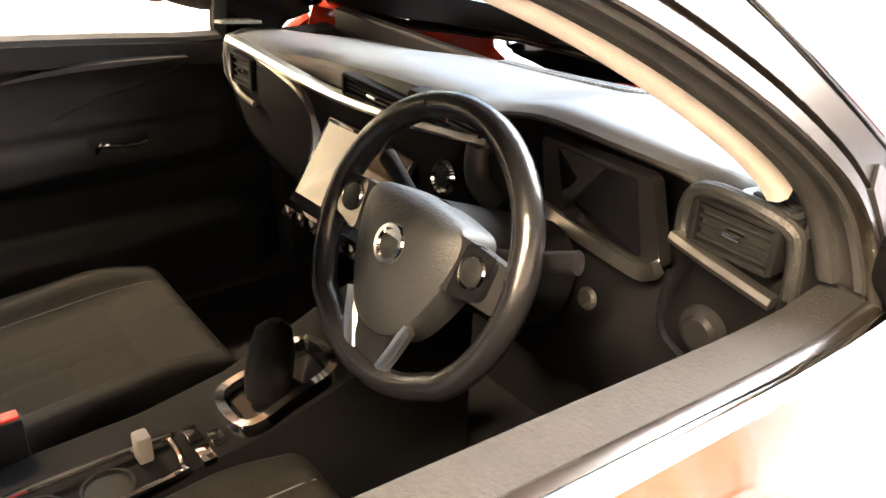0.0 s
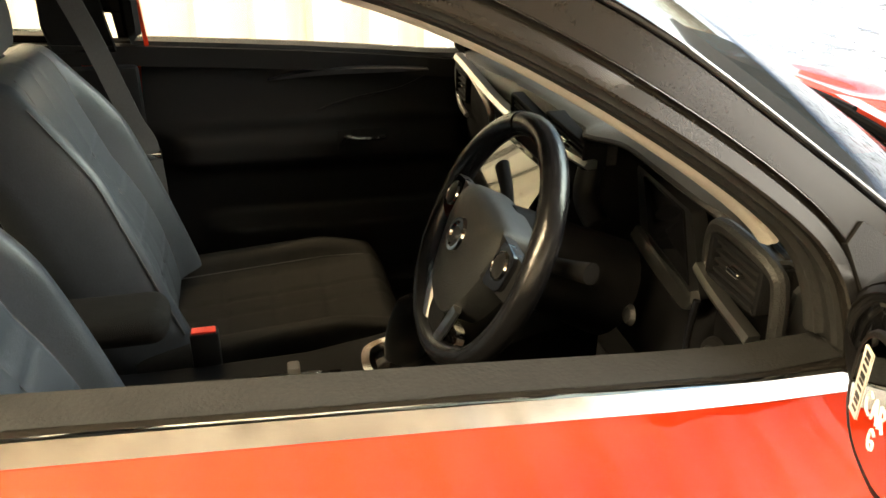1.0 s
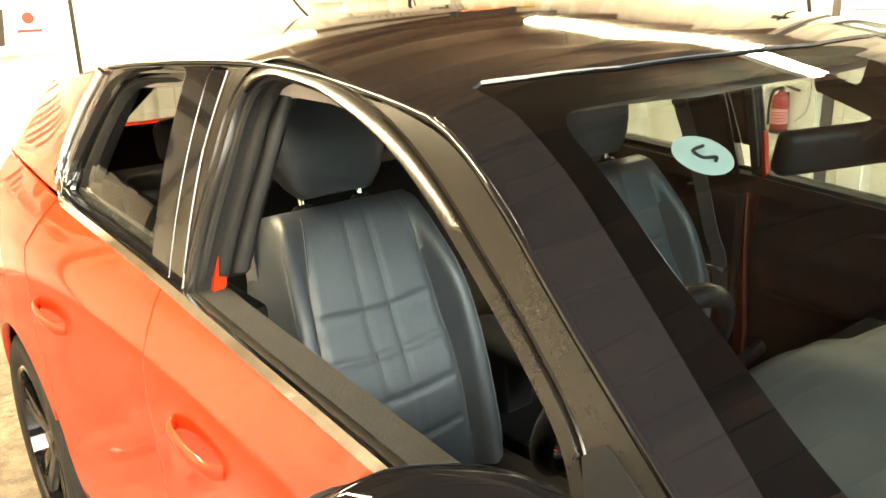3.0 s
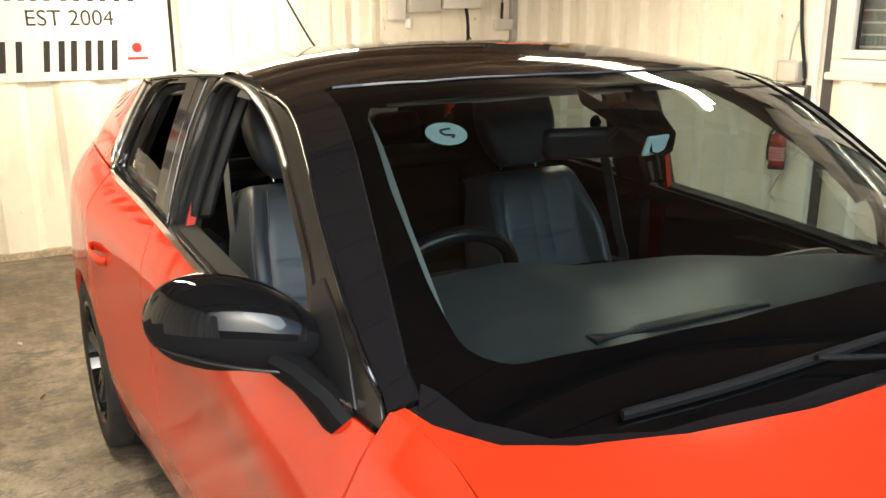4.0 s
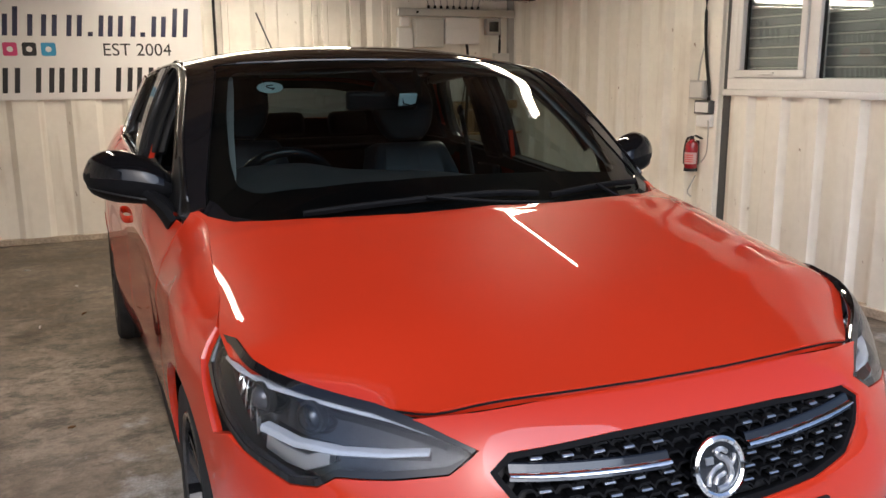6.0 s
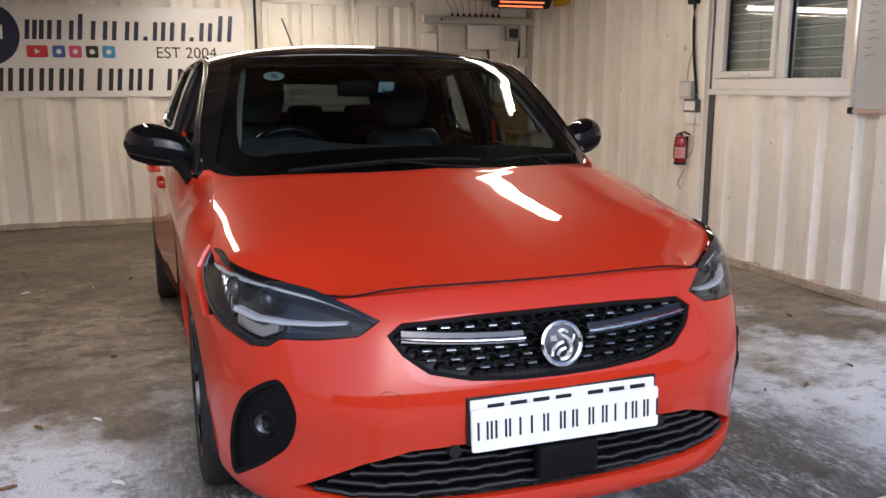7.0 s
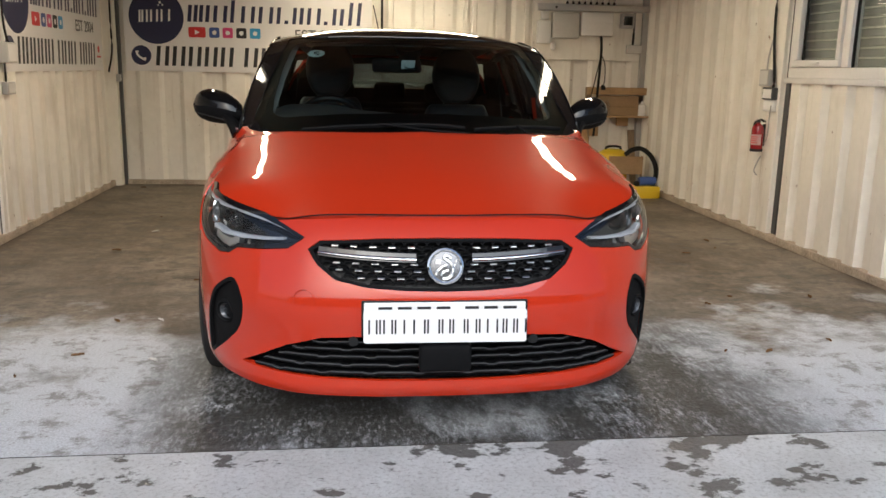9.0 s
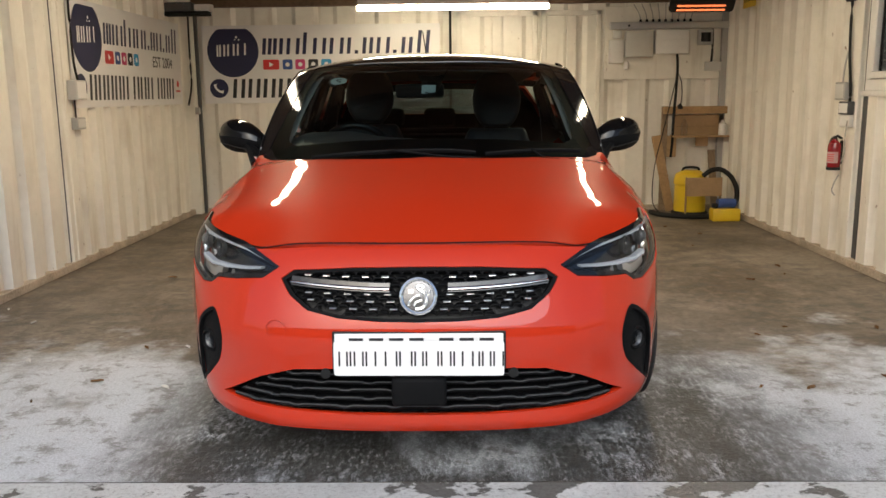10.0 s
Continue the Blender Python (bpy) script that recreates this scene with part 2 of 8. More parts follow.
ICONBLUE = material("blue_print", (0.05, 0.10, 0.32), 0.3, 0, 0, 0.5, 9, 0.04)
ICONSKY = material("sky_blue_print", (0.05, 0.33, 0.62), 0.3, 0, 0, 0.5, 9, 0.04)
ICONPINK = material("pink_print", (0.62, 0.06, 0.20), 0.3, 0, 0, 0.5, 9, 0.04)
STICKER = material("pale_sticker", (0.55, 0.68, 0.68), 0.5, 0, 0, 0.5, 40, 0.06)
BUCKLE = material("red_button", (0.65, 0.03, 0.02), 0.35, 0, 0, 0.5, 30, 0.05)
CARD = material("brown_cardboard", (0.36, 0.24, 0.13), 0.85, 0, 0, 0.2, 8, 0.15)
FLOOR = floor_material()
JOINT = material("dirty_joint", (0.055, 0.048, 0.040), 0.8, 0, 0, 0.3, 6, 0.4)
RUSTY = material("rusty_rail", (0.45, 0.38, 0.30), 0.75, 0, 0, 0.4, 7, 0.45, 0.3, 60)
SLAT = material("shutter_steel", (0.30, 0.31, 0.33), 0.35, 0.3, 0, 0.5, 9, 0.1)
BOARDGREY = material("whiteboard_enamel", (0.55, 0.55, 0.54), 0.22, 0, 0, 0.5, 3, 0.05)
GREYWHITE = material("grey_white_plastic", (0.60, 0.59, 0.56), 0.4, 0, 0, 0.5, 9, 0.05)
WOODGREY = material("weathered_timber", (0.26, 0.19, 0.12), 0.7, 0, 0, 0.3, 6, 0.3, 0.2, 60)
PALELABEL = material("pale_label", (0.55, 0.35, 0.34), 0.5, 0, 0, 0.4, 30, 0.1)
SLATEDGE = material("grey_slat_edge", (0.07, 0.07, 0.072), 0.32, 0.2, 0, 0.5, 60, 0.2)
BLADE = material("grey_light_guide", (0.50, 0.51, 0.53), 0.18, 0.2, 0, 0.6, 60, 0.1)
TUBE = glowing("lit_tube", (1.0, 0.82, 0.58), 26.0)
EMBER = glowing("glowing_element", (1.0, 0.22, 0.07), 1.4)


# ---- building helpers ----
def part(name, bm, mat, parent=None, label="", smooth=False, sharp=35):
    """Links a bmesh as one mesh object under a thing or part."""
    me = bpy.data.meshes.new(name)
    bm.to_mesh(me)
    bm.free()
    for f in me.polygons:
        f.use_smooth = smooth
    if smooth and sharp:
        me.set_sharp_from_angle(angle=radians(sharp))
    for k in mat if isinstance(mat, (list, tuple)) else [mat]:
        me.materials.append(k)
    ob = new(name, me)
    ob.parent = parent
    if label:
        tagged(ob, label)
    return ob


def thing(name, label, category, group="", at=None, kind=""):
    ob = new(name)
    ob.empty_display_size = 0.1
    if at is not None:
        ob.matrix_world = at
    return tagged(ob, label, category, group, kind)


def box_bm(lo, hi, bevel=0.0, seg=2, bm=None, m=None):
    """A box between two corners, with rounded edges."""
    own = bmesh.new()
    bmesh.ops.create_cube(own, size=1)
    for v in own.verts:
        v.co = Vector([lo[i] + (v.co[i] + 0.5) * (hi[i] - lo[i]) for i in range(3)])
    if bevel:
        bmesh.ops.bevel(own, geom=own.edges[:], offset=bevel, segments=seg, profile=0.5, affect="EDGES")
    if m is not None:
        bmesh.ops.transform(own, matrix=m, verts=own.verts)
    return join(bm, own)


def join(bm, own):
    if bm is None:
        return own
    me = bpy.data.meshes.new("tmp")
    own.to_mesh(me)
    own.free()
    bm.from_mesh(me)
    bpy.data.meshes.remove(me)
    return bm


def rod_bm(a, b, r, seg=12, r2=None, bm=None, cap=True):
    """A round bar from a to b."""
    a, b = Vector(a), Vector(b)
    own = bmesh.new()
    bmesh.ops.create_cone(own, cap_ends=cap, segments=seg, radius1=r, radius2=r if r2 is None else r2, depth=(b - a).length)
    m = Matrix.Translation((a + b) / 2) @ (b - a).to_track_quat("Z", "Y").to_matrix().to_4x4()
    bmesh.ops.transform(own, matrix=m, verts=own.verts)
    return join(bm, own)


def spline(points, n=8, closed=False):
    """A smooth line through points (Catmull-Rom)."""
    p = [Vector(q) for q in points]
    out, k = [], len(p)
    for i in range(k if closed else k - 1):
        if closed:
            a, b, c, d = p[i - 1], p[i], p[(i + 1) % k], p[(i + 2) % k]
        else:
            a, b, c, d = p[max(i - 1, 0)], p[i], p[i + 1], p[min(i + 2, k - 1)]
        for j in range(n):
            t = j / n
            out.append(0.5 * (2 * b + (c - a) * t + (2 * a - 5 * b + 4 * c - d) * t * t + (3 * b - a - 3 * c + d) * t ** 3))
    if not closed:
        out.append(p[-1])
    return out


def sweep_bm(points, section, closed=False, up=(0, 0, 1), bm=None, cap=True):
    """Sweeps a closed section of (side, up) offsets along a line. section may be a function of 0..1."""
    own, rings, k = bmesh.new(), [], len(points)
    for i, q in enumerate(points):
        d = (points[(i + 1) % k] - points[i - 1]) if closed else (points[min(i + 1, k - 1)] - points[max(i - 1, 0)])
        d.normalize()
        side = d.cross(Vector(up))
        side = side.normalized() if side.length > 1e-5 else Vector((1, 0, 0))
        above = side.cross(d)
        sec = section(i / max(k - 1, 1)) if callable(section) else section
        rings.append([own.verts.new(q + side * s + above * u) for s, u in sec])
    m = len(rings[0])
    for i in range(k if closed else k - 1):
        a, b = rings[i], rings[(i + 1) % k]
        for j in range(m):
            own.faces.new((a[j], a[(j + 1) % m], b[(j + 1) % m], b[j]))
    if cap and not closed:
        own.faces.new(rings[0][::-1]), own.faces.new(rings[-1])
    bmesh.ops.recalc_face_normals(own, faces=own.faces)
    return join(bm, own)


def disc(r, n=10, ry=None):
    return [(r * math.cos(2 * math.pi * i / n), (ry or r) * math.sin(2 * math.pi * i / n)) for i in range(n)]


def tube_bm(points, r, n=10, closed=False, bm=None, steps=6, up=(0, 0, 1)):
    return sweep_bm(spline(points, steps, closed), disc(r, n), closed, up, bm)


def lathe_bm(profile, seg=24, m=None, bm=None, turn=2 * math.pi):
    """Turns a line of (radius, height) about z."""
    own = bmesh.new()
    full = turn > 6.28
    k = seg if full else seg + 1
    rings = [[own.verts.new((r * math.cos(turn * i / seg), r * math.sin(turn * i / seg), h)) for i in range(k)] for r, h in profile]
    for a, b in zip(rings, rings[1:]):
        for i in range(k if full else seg):
            j = (i + 1) % k
            own.faces.new((a[i], a[j], b[j], b[i]))
    bmesh.ops.remove_doubles(own, verts=own.verts, dist=1e-5)
    bmesh.ops.recalc_face_normals(own, faces=own.faces)
    if m is not None:
        bmesh.ops.transform(own, matrix=m, verts=own.verts)
    return join(bm, own)


def plate_bm(outline, depth, m=None, bm=None, bevel=0.0):
    """A flat plate with an outline in x, y, thick along z."""
    own = bmesh.new()
    f = own.faces.new([own.verts.new((x, y, 0)) for x, y in outline])
    r = bmesh.ops.extrude_face_region(own, geom=[f])
    bmesh.ops.translate(own, verts=[v for v in r["geom"] if isinstance(v, bmesh.types.BMVert)], vec=(0, 0, depth))
    bmesh.ops.recalc_face_normals(own, faces=own.faces)
    if bevel:
        bmesh.ops.bevel(own, geom=own.edges[:], offset=bevel, segments=2, profile=0.5, affect="EDGES")
    if m is not None:
        bmesh.ops.transform(own, matrix=m, verts=own.verts)
    return join(bm, own)

# ---- the room ----
XL, XR, YB, Y0, ZC = -2.66, 2.88, 6.22, -0.35, 2.42


def steel_wall(name, start, end, z0, z1, label, pitch=0.28, depth=0.045, side=1, holes=()):
    """Corrugated container wall between two plan points: deep ribs, a bottom rail, and a flat back skin.
    holes: (from, to, low, high) along the wall; ribs are cut there."""
    a, b = Vector((*start, 0)), Vector((*end, 0))
    d = (b - a).normalized()
    inward = Vector((-d.y, d.x, 0)) * side
    length = (b - a).length
    stops, u = [0.0], 0.0
    while u < length:
        for w in (0.12, 0.03, 0.10, 0.03):
            u += w * pitch / 0.28
            stops.append(min(u, length))
    def ribs(lo, hi, u0, u1, bm):
        prof = [(u0, 0.0)]
        for i, s in enumerate(stops):
            if u0 < s < u1:
                prof.append((s, 0.0))
        pts = []
        for s, _ in prof + [(u1, 0)]:
            ph = (s % pitch) / pitch * 0.28
            h = depth if ph < 0.1199 else depth * (1 - (ph - 0.12) / 0.03) if ph < 0.15 else 0 if ph < 0.25 else depth * (ph - 0.25) / 0.03
            pts.append(a + d * s + inward * h)
        low = [bm.verts.new(p + Vector((0, 0, lo))) for p in pts]
        top = [bm.verts.new(p + Vector((0, 0, hi))) for p in pts]
        for i in range(len(pts) - 1):
            if (pts[i] - pts[i + 1]).length > 1e-4:
                bm.faces.new((low[i], low[i + 1], top[i + 1], top[i]))
        return bm
    bm = bmesh.new()
    edges = sorted({0.0, length, *[h[0] for h in holes], *[h[1] for h in holes]})
    for u0, u1 in zip(edges, edges[1:]):
        inside = [h for h in holes if h[0] <= (u0 + u1) / 2 <= h[1]]
        if inside:
            ribs(z0, inside[0][2], u0, u1, bm), ribs(inside[0][3], z1, u0, u1, bm)
        else:
            ribs(z0, z1, u0, u1, bm)
    back = a - inward * 0.04
    for u0, u1 in zip(edges, edges[1:]):
        inside = [h for h in holes if h[0] <= (u0 + u1) / 2 <= h[1]]
        for lo, hi in ([(z0, inside[0][2]), (inside[0][3], z1)] if inside else [(z0, z1)]):
            q = [back + d * u0, back + d * u1]
            bm.faces.new([bm.verts.new(p + Vector((0, 0, h))) for p, h in ((q[0], lo), (q[1], lo), (q[1], hi), (q[0], hi))])
    ob = part(name, bm, WHITE)
    return tagged(ob, label, "wall", kind="structure")


WX0, WX1, WZ0, WZ1 = 1.98, 3.22, 1.20, 2.06
steel_wall("wall_west", (XL, YB), (XL, Y0), 0.0, ZC, "white-painted corrugated steel container wall with rust at its foot", side=1)
steel_wall("wall_east", (XR, Y0), (XR, YB), 0.0, ZC, "white-painted corrugated steel container wall with a window", side=1, holes=[(WX0 - Y0, WX1 - Y0, WZ0, WZ1)])
steel_wall("wall_north", (XR, YB), (XL, YB), 0.0, ZC, "white-painted corrugated steel end wall of the workshop", pitch=0.42, depth=0.03, side=1)

# ground: one sheet out to the horizon, with a joint at the doorway
bm = bmesh.new()
for lo, hi in (((-60, -80), (60, -0.049)), ((-60, -0.043), (60, 60))):
    bm.faces.new([bm.verts.new((x, y, 0.0)) for x, y in ((lo[0], lo[1]), (hi[0], lo[1]), (hi[0], hi[1]), (lo[0], hi[1]))])
tagged(part("ground", bm, FLOOR), "worn concrete floor with brown dust, dried suds, daylight painted by the door and wet stains", "floor", kind="structure")
bm = bmesh.new()
q = [bm.verts.new(p) for p in ((-60, -0.049, 0), (60, -0.049, 0), (60, -0.049, -0.012), (-60, -0.049, -0.012), (-60, -0.043, 0), (60, -0.043, 0), (60, -0.043, -0.012), (-60, -0.043, -0.012))]
bm.faces.new((q[0], q[1], q[2], q[3])), bm.faces.new((q[3], q[2], q[6], q[7])), bm.faces.new((q[7], q[6], q[5], q[4]))
tagged(part("trim_joint", bm, JOINT), "dark joint between the two concrete slabs", "trim", kind="structure")
# unseen wall, added to cut low sky light and darken the bumper's reflections
tagged(part("wall_sky_cut", box_bm((-18, -13.3, 0.0), (18, -13.0, 3.4)), WOODGREY), "unseen dark wall added in front to cut the low sky light", "wall", kind="structure")

# ceiling of brown boards on joists
YF = 0.50
bm = bmesh.new()
y = YF
random.seed(4)
while y < YB:
    w = 0.14
    box_bm((XL - 0.05, y, ZC - 0.02 + random.uniform(-0.004, 0.004)), (XR + 0.05, y + w - 0.006, ZC + 0.03), bm=bm)
    y += w
box_bm((XL - 0.06, YF, ZC + 0.032), (XR + 0.06, YB + 0.05, ZC + 0.05), bm=bm)
for yj in np.arange(0.86, 6.2, 0.61):
    box_bm((XL - 0.03, yj, ZC - 0.17), (XR + 0.03, yj + 0.047, ZC - 0.02), bm=bm)
box_bm((XL - 0.05, YB - 0.10, 2.085), (XR + 0.05, YB - 0.032, 2.20), bm=bm)
tagged(part("ceiling", bm, BROWNWOOD), "brown timber board ceiling on joists", "ceiling", kind="structure")

# ---- the car's surfaces ----
def pchip(xs, ys):
    """A smooth function through knots without overshoot."""
    x, y = np.array(xs, float), np.array(ys, float)
    h, d = np.diff(x), np.diff(y) / np.diff(x)
    m = np.zeros(len(x))
    for i in range(1, len(x) - 1):
        if d[i - 1] * d[i] > 0:
            a, b = 2 * h[i] + h[i - 1], h[i] + 2 * h[i - 1]
            m[i] = (a + b) / (a / d[i - 1] + b / d[i])
    m[0], m[-1] = d[0], d[-1]

    def f(t):
        t = min(max(t, x[0]), x[-1])
        i = min(max(int(np.searchsorted(x, t)) - 1, 0), len(h) - 1)
        u = (t - x[i]) / h[i]
        return (y[i] * (1 + 2 * u) * (1 - u) ** 2 + m[i] * h[i] * u * (1 - u) ** 2
                + y[i + 1] * u * u * (3 - 2 * u) - m[i + 1] * h[i] * u * u * (1 - u))
    return f


# plan of the body's widest line, half of it, from the nose round to the tail
PLAN_X = [0, 0.15, 0.30, 0.45, 0.58, 0.69, 0.785, 0.84, 0.870, 0.886, 0.886, 0.888, 0.912, 0.958, 0.952, 0.865, 0.70, 0.45, 0]
PLAN_Y = [-0.045, -0.043, -0.032, -0.004, 0.060, 0.155, 0.290, 0.43, 0.60, 0.82, 1.10, 1.60, 2.40, 3.20, 3.55, 3.82, 3.96, 4.01, 4.02]
_k = np.arange(len(PLAN_X))
_fx, _fy = pchip(_k, PLAN_X), pchip(_k, PLAN_Y)
_u = np.linspace(0, len(PLAN_X) - 1, 700)
_px, _py = np.array([_fx(u) for u in _u]), np.array([_fy(u) for u in _u])
for _ in range(30):
    _px[1:-1] = (_px[:-2] + 2 * _px[1:-1] + _px[2:]) / 4
    _py[1:-1] = (_py[:-2] + 2 * _py[1:-1] + _py[2:]) / 4
_ps = np.r_[0, np.cumsum(np.hypot(np.diff(_px), np.diff(_py)))]
_nx, _ny = np.gradient(_py, _ps), -np.gradient(_px, _ps)


def s_y(y):
    return float(np.interp(y, _py, _ps))


def s_x(x):
    return float(np.interp(x, _px[:300], _ps[:300]))


# how far the skin lies inside that line, at five stations, by height
OFF_Z = [0.12, 0.20, 0.30, 0.45, 0.60, 0.68, 0.74, 0.80, 0.88, 0.95]
OFF = [pchip(OFF_Z, v) for v in (
    [0.050, 0.004, 0.014, 0.000, 0.045, 0.090, 0.150, 0.300, 0.500, 0.800],
    [0.060, 0.020, 0.008, 0.000, 0.004, 0.012, 0.032, 0.080, 0.150, 0.250],
    [0.120, 0.070, 0.030, 0.008, 0.000, 0.000, 0.006, 0.028, 0.075, 0.115],
    [0.120, 0.060, 0.030, 0.014, 0.016, 0.012, 0.004, 0.000, 0.018, 0.050],
    [0.110, 0.050, 0.020, 0.000, 0.000, 0.006, 0.014, 0.026, 0.066, 0.120])]
OFF_S = [s_x(0.52), s_y(0.45), s_y(0.95), s_y(1.75), s_y(3.7)]
belt = pchip([1.0, 1.25, 1.45, 1.93, 2.35, 3.02, 3.4, 4.1], [0.900, 0.915, 0.930, 0.972, 1.000, 1.035, 1.055, 1.07])


def inset(s, z, y):
    zz = z
    if y > 1.0:
        t = min(max((z - 0.5) / 0.44, 0), 1)
        zz = z - (belt(y) - 0.94) * t * t * (3 - 2 * t) * min((y - 1.0) / 0.3, 1)
    if 0.60 < y < 1.32:
        # the wing rolls over into the hood
        near = min(max(1 - (edge_z(y) - z) / 0.075, 0.0), 1.3)
        zz_roll = 0.045 * near * near * min((y - 0.60) / 0.16, 1.0, (1.32 - y) / 0.14)
    else:
        zz_roll = 0.0
    return skin_inset(s, zz) + zz_roll


def skin_inset(s, zz):
    i = int(np.searchsorted(OFF_S, s)) - 1
    if i < 0:
        return OFF[0](zz)
    if i >= 4:
        return OFF[4](zz)
    u = (s - OFF_S[i]) / (OFF_S[i + 1] - OFF_S[i])
    u = u * u * (3 - 2 * u)
    return OFF[i](zz) * (1 - u) + OFF[i + 1](zz) * u


def body(s, z, out=0.0):
    """The painted skin: s metres round from the nose (negative on the driver's side), at height z."""
    a = abs(s)
    x, y = float(np.interp(a, _ps, _px)), float(np.interp(a, _ps, _py))
    nx, ny = float(np.interp(a, _ps, _nx)), float(np.interp(a, _ps, _ny))
    d = inset(a, z, y) - out
    x, y = x - nx * d, y - ny * d
    return (max(x, 0.0) if s >= 0 else -max(x, 0.0), y, z)


# hood edge along the wing, and the hood's height
edge_z = pchip([0.10, 0.21, 0.36, 0.50, 0.80, 1.00, 1.27], [0.728, 0.722, 0.742, 0.768, 0.848, 0.895, 0.948])
mid_z = pchip([0.08, 0.20, 0.40, 0.65, 0.98, 1.30], [0.742, 0.785, 0.842, 0.896, 0.952, 0.985])

_ey = np.linspace(0.08, 1.35, 60)
_ex = np.array([0.56 + (v - 0.21) * 1.02 if v < 0.42 else 0 for v in _ey])
for _i, _v in enumerate(_ey):
    if _v >= 0.42:
        _ex[_i] = body(s_y(_v), edge_z(_v))[0]
_ex = np.convolve(np.r_[_ex[:1], _ex[:1], _ex, _ex[-1:], _ex[-1:]], np.ones(5) / 5, "valid")


def hood(x, y):
    w = float(np.interp(y, _ey, _ex))
    c, e = mid_z(y), edge_z(y)
    t = abs(x) / w
    dome = 0.0015 * math.exp(-((abs(x) - 0.40 - 0.12 * (y - 0.5)) / 0.05) ** 2) * min(max((y - 0.15) / 0.35, 0), 1)
    ridge = 0.008 * math.exp(-(math.sqrt(x * x + 0.0001) - 0.01) / 0.10) * min(max((y - 0.12) / 0.3, 0), 1)
    lip = 0.0025 * math.exp(-((y - 0.90 - 0.25 * x * x) / 0.035) ** 2)
    return (x, y, c - (c - e) * (0.30 * t ** 2 + 0.70 * t ** 5.6) + dome + ridge + lip)


# windscreen and roof as one sheet over the plan
top_z = pchip([0.80, 0.90, 1.0, 1.3, 1.55, 1.713, 1.9, 2.3, 2.8, 3.3, 3.6, 3.9], [0.83, 0.887, 0.945, 1.130, 1.275, 1.353, 1.398, 1.430, 1.415, 1.355, 1.285, 1.12])
top_k = pchip([0.9, 1.285, 1.63, 1.87, 2.4, 3.6], [0.33, 0.31, 0.25, 0.175, 0.185, 0.20])


def top(x, y):
    return (x, y, top_z(y) - top_k(y) * abs(x) ** 2.5)


def side(y, z):
    """Half-width of the glasshouse."""
    b = belt(y)
    u = (z - b) / 0.41
    w = body(s_y(y), b)[0] - 0.012
    return w - 0.115 * u - 0.062 * u * abs(u) - 0.16 * max(0.0, (y - 2.85) / 0.8) ** 1.4 * max(u, 0.0)


def rail_x(y):
    """Where roof sheet and glasshouse side meet."""
    x = 0.7
    for _ in range(12):
        x = 0.5 * x + 0.5 * side(y, top(x, y)[2])
    return x

# ---- the car ----
from mathutils.geometry import delaunay_2d_cdt


def inside(px, py, poly):
    """Which points lie inside a polygon."""
    q = np.array(poly)
    x0, y0 = q[:, 0], q[:, 1]
    x1, y1 = np.roll(x0, -1), np.roll(y0, -1)
    hit = np.zeros(len(px), bool)
    for a, b, c, d in zip(x0, y0, x1, y1):
        if b != d:
            hit ^= ((b > py) != (d > py)) & (px < (c - a) * (py - b) / (d - b) + a)
    return hit


def dense(poly, step):
    out = []
    for (a, b), (c, d) in zip(poly, poly[1:] + poly[:1]):
        n = max(1, int(math.hypot(c - a, d - b) / step + 0.5))
        out += [(a + (c - a) * i / n, b + (d - b) * i / n) for i in range(n)]
    return out


def rounded(poly, r=0.02, n=4):
    """A polygon with its corners rounded."""
    out, k = [], len(poly)
    for i in range(k):
        p, a, b = Vector(poly[i]), Vector(poly[i - 1]), Vector(poly[(i + 1) % k])
        u, v = a - p, b - p
        e = min(r, u.length * 0.45, v.length * 0.45)
        p0, p1 = p + u.normalized() * e, p + v.normalized() * e
        for j in range(n + 1):
            t = j / n
            out.append(tuple(p0 * (1 - t) ** 2 + 2 * p * t * (1 - t) + p1 * t * t))
    return out


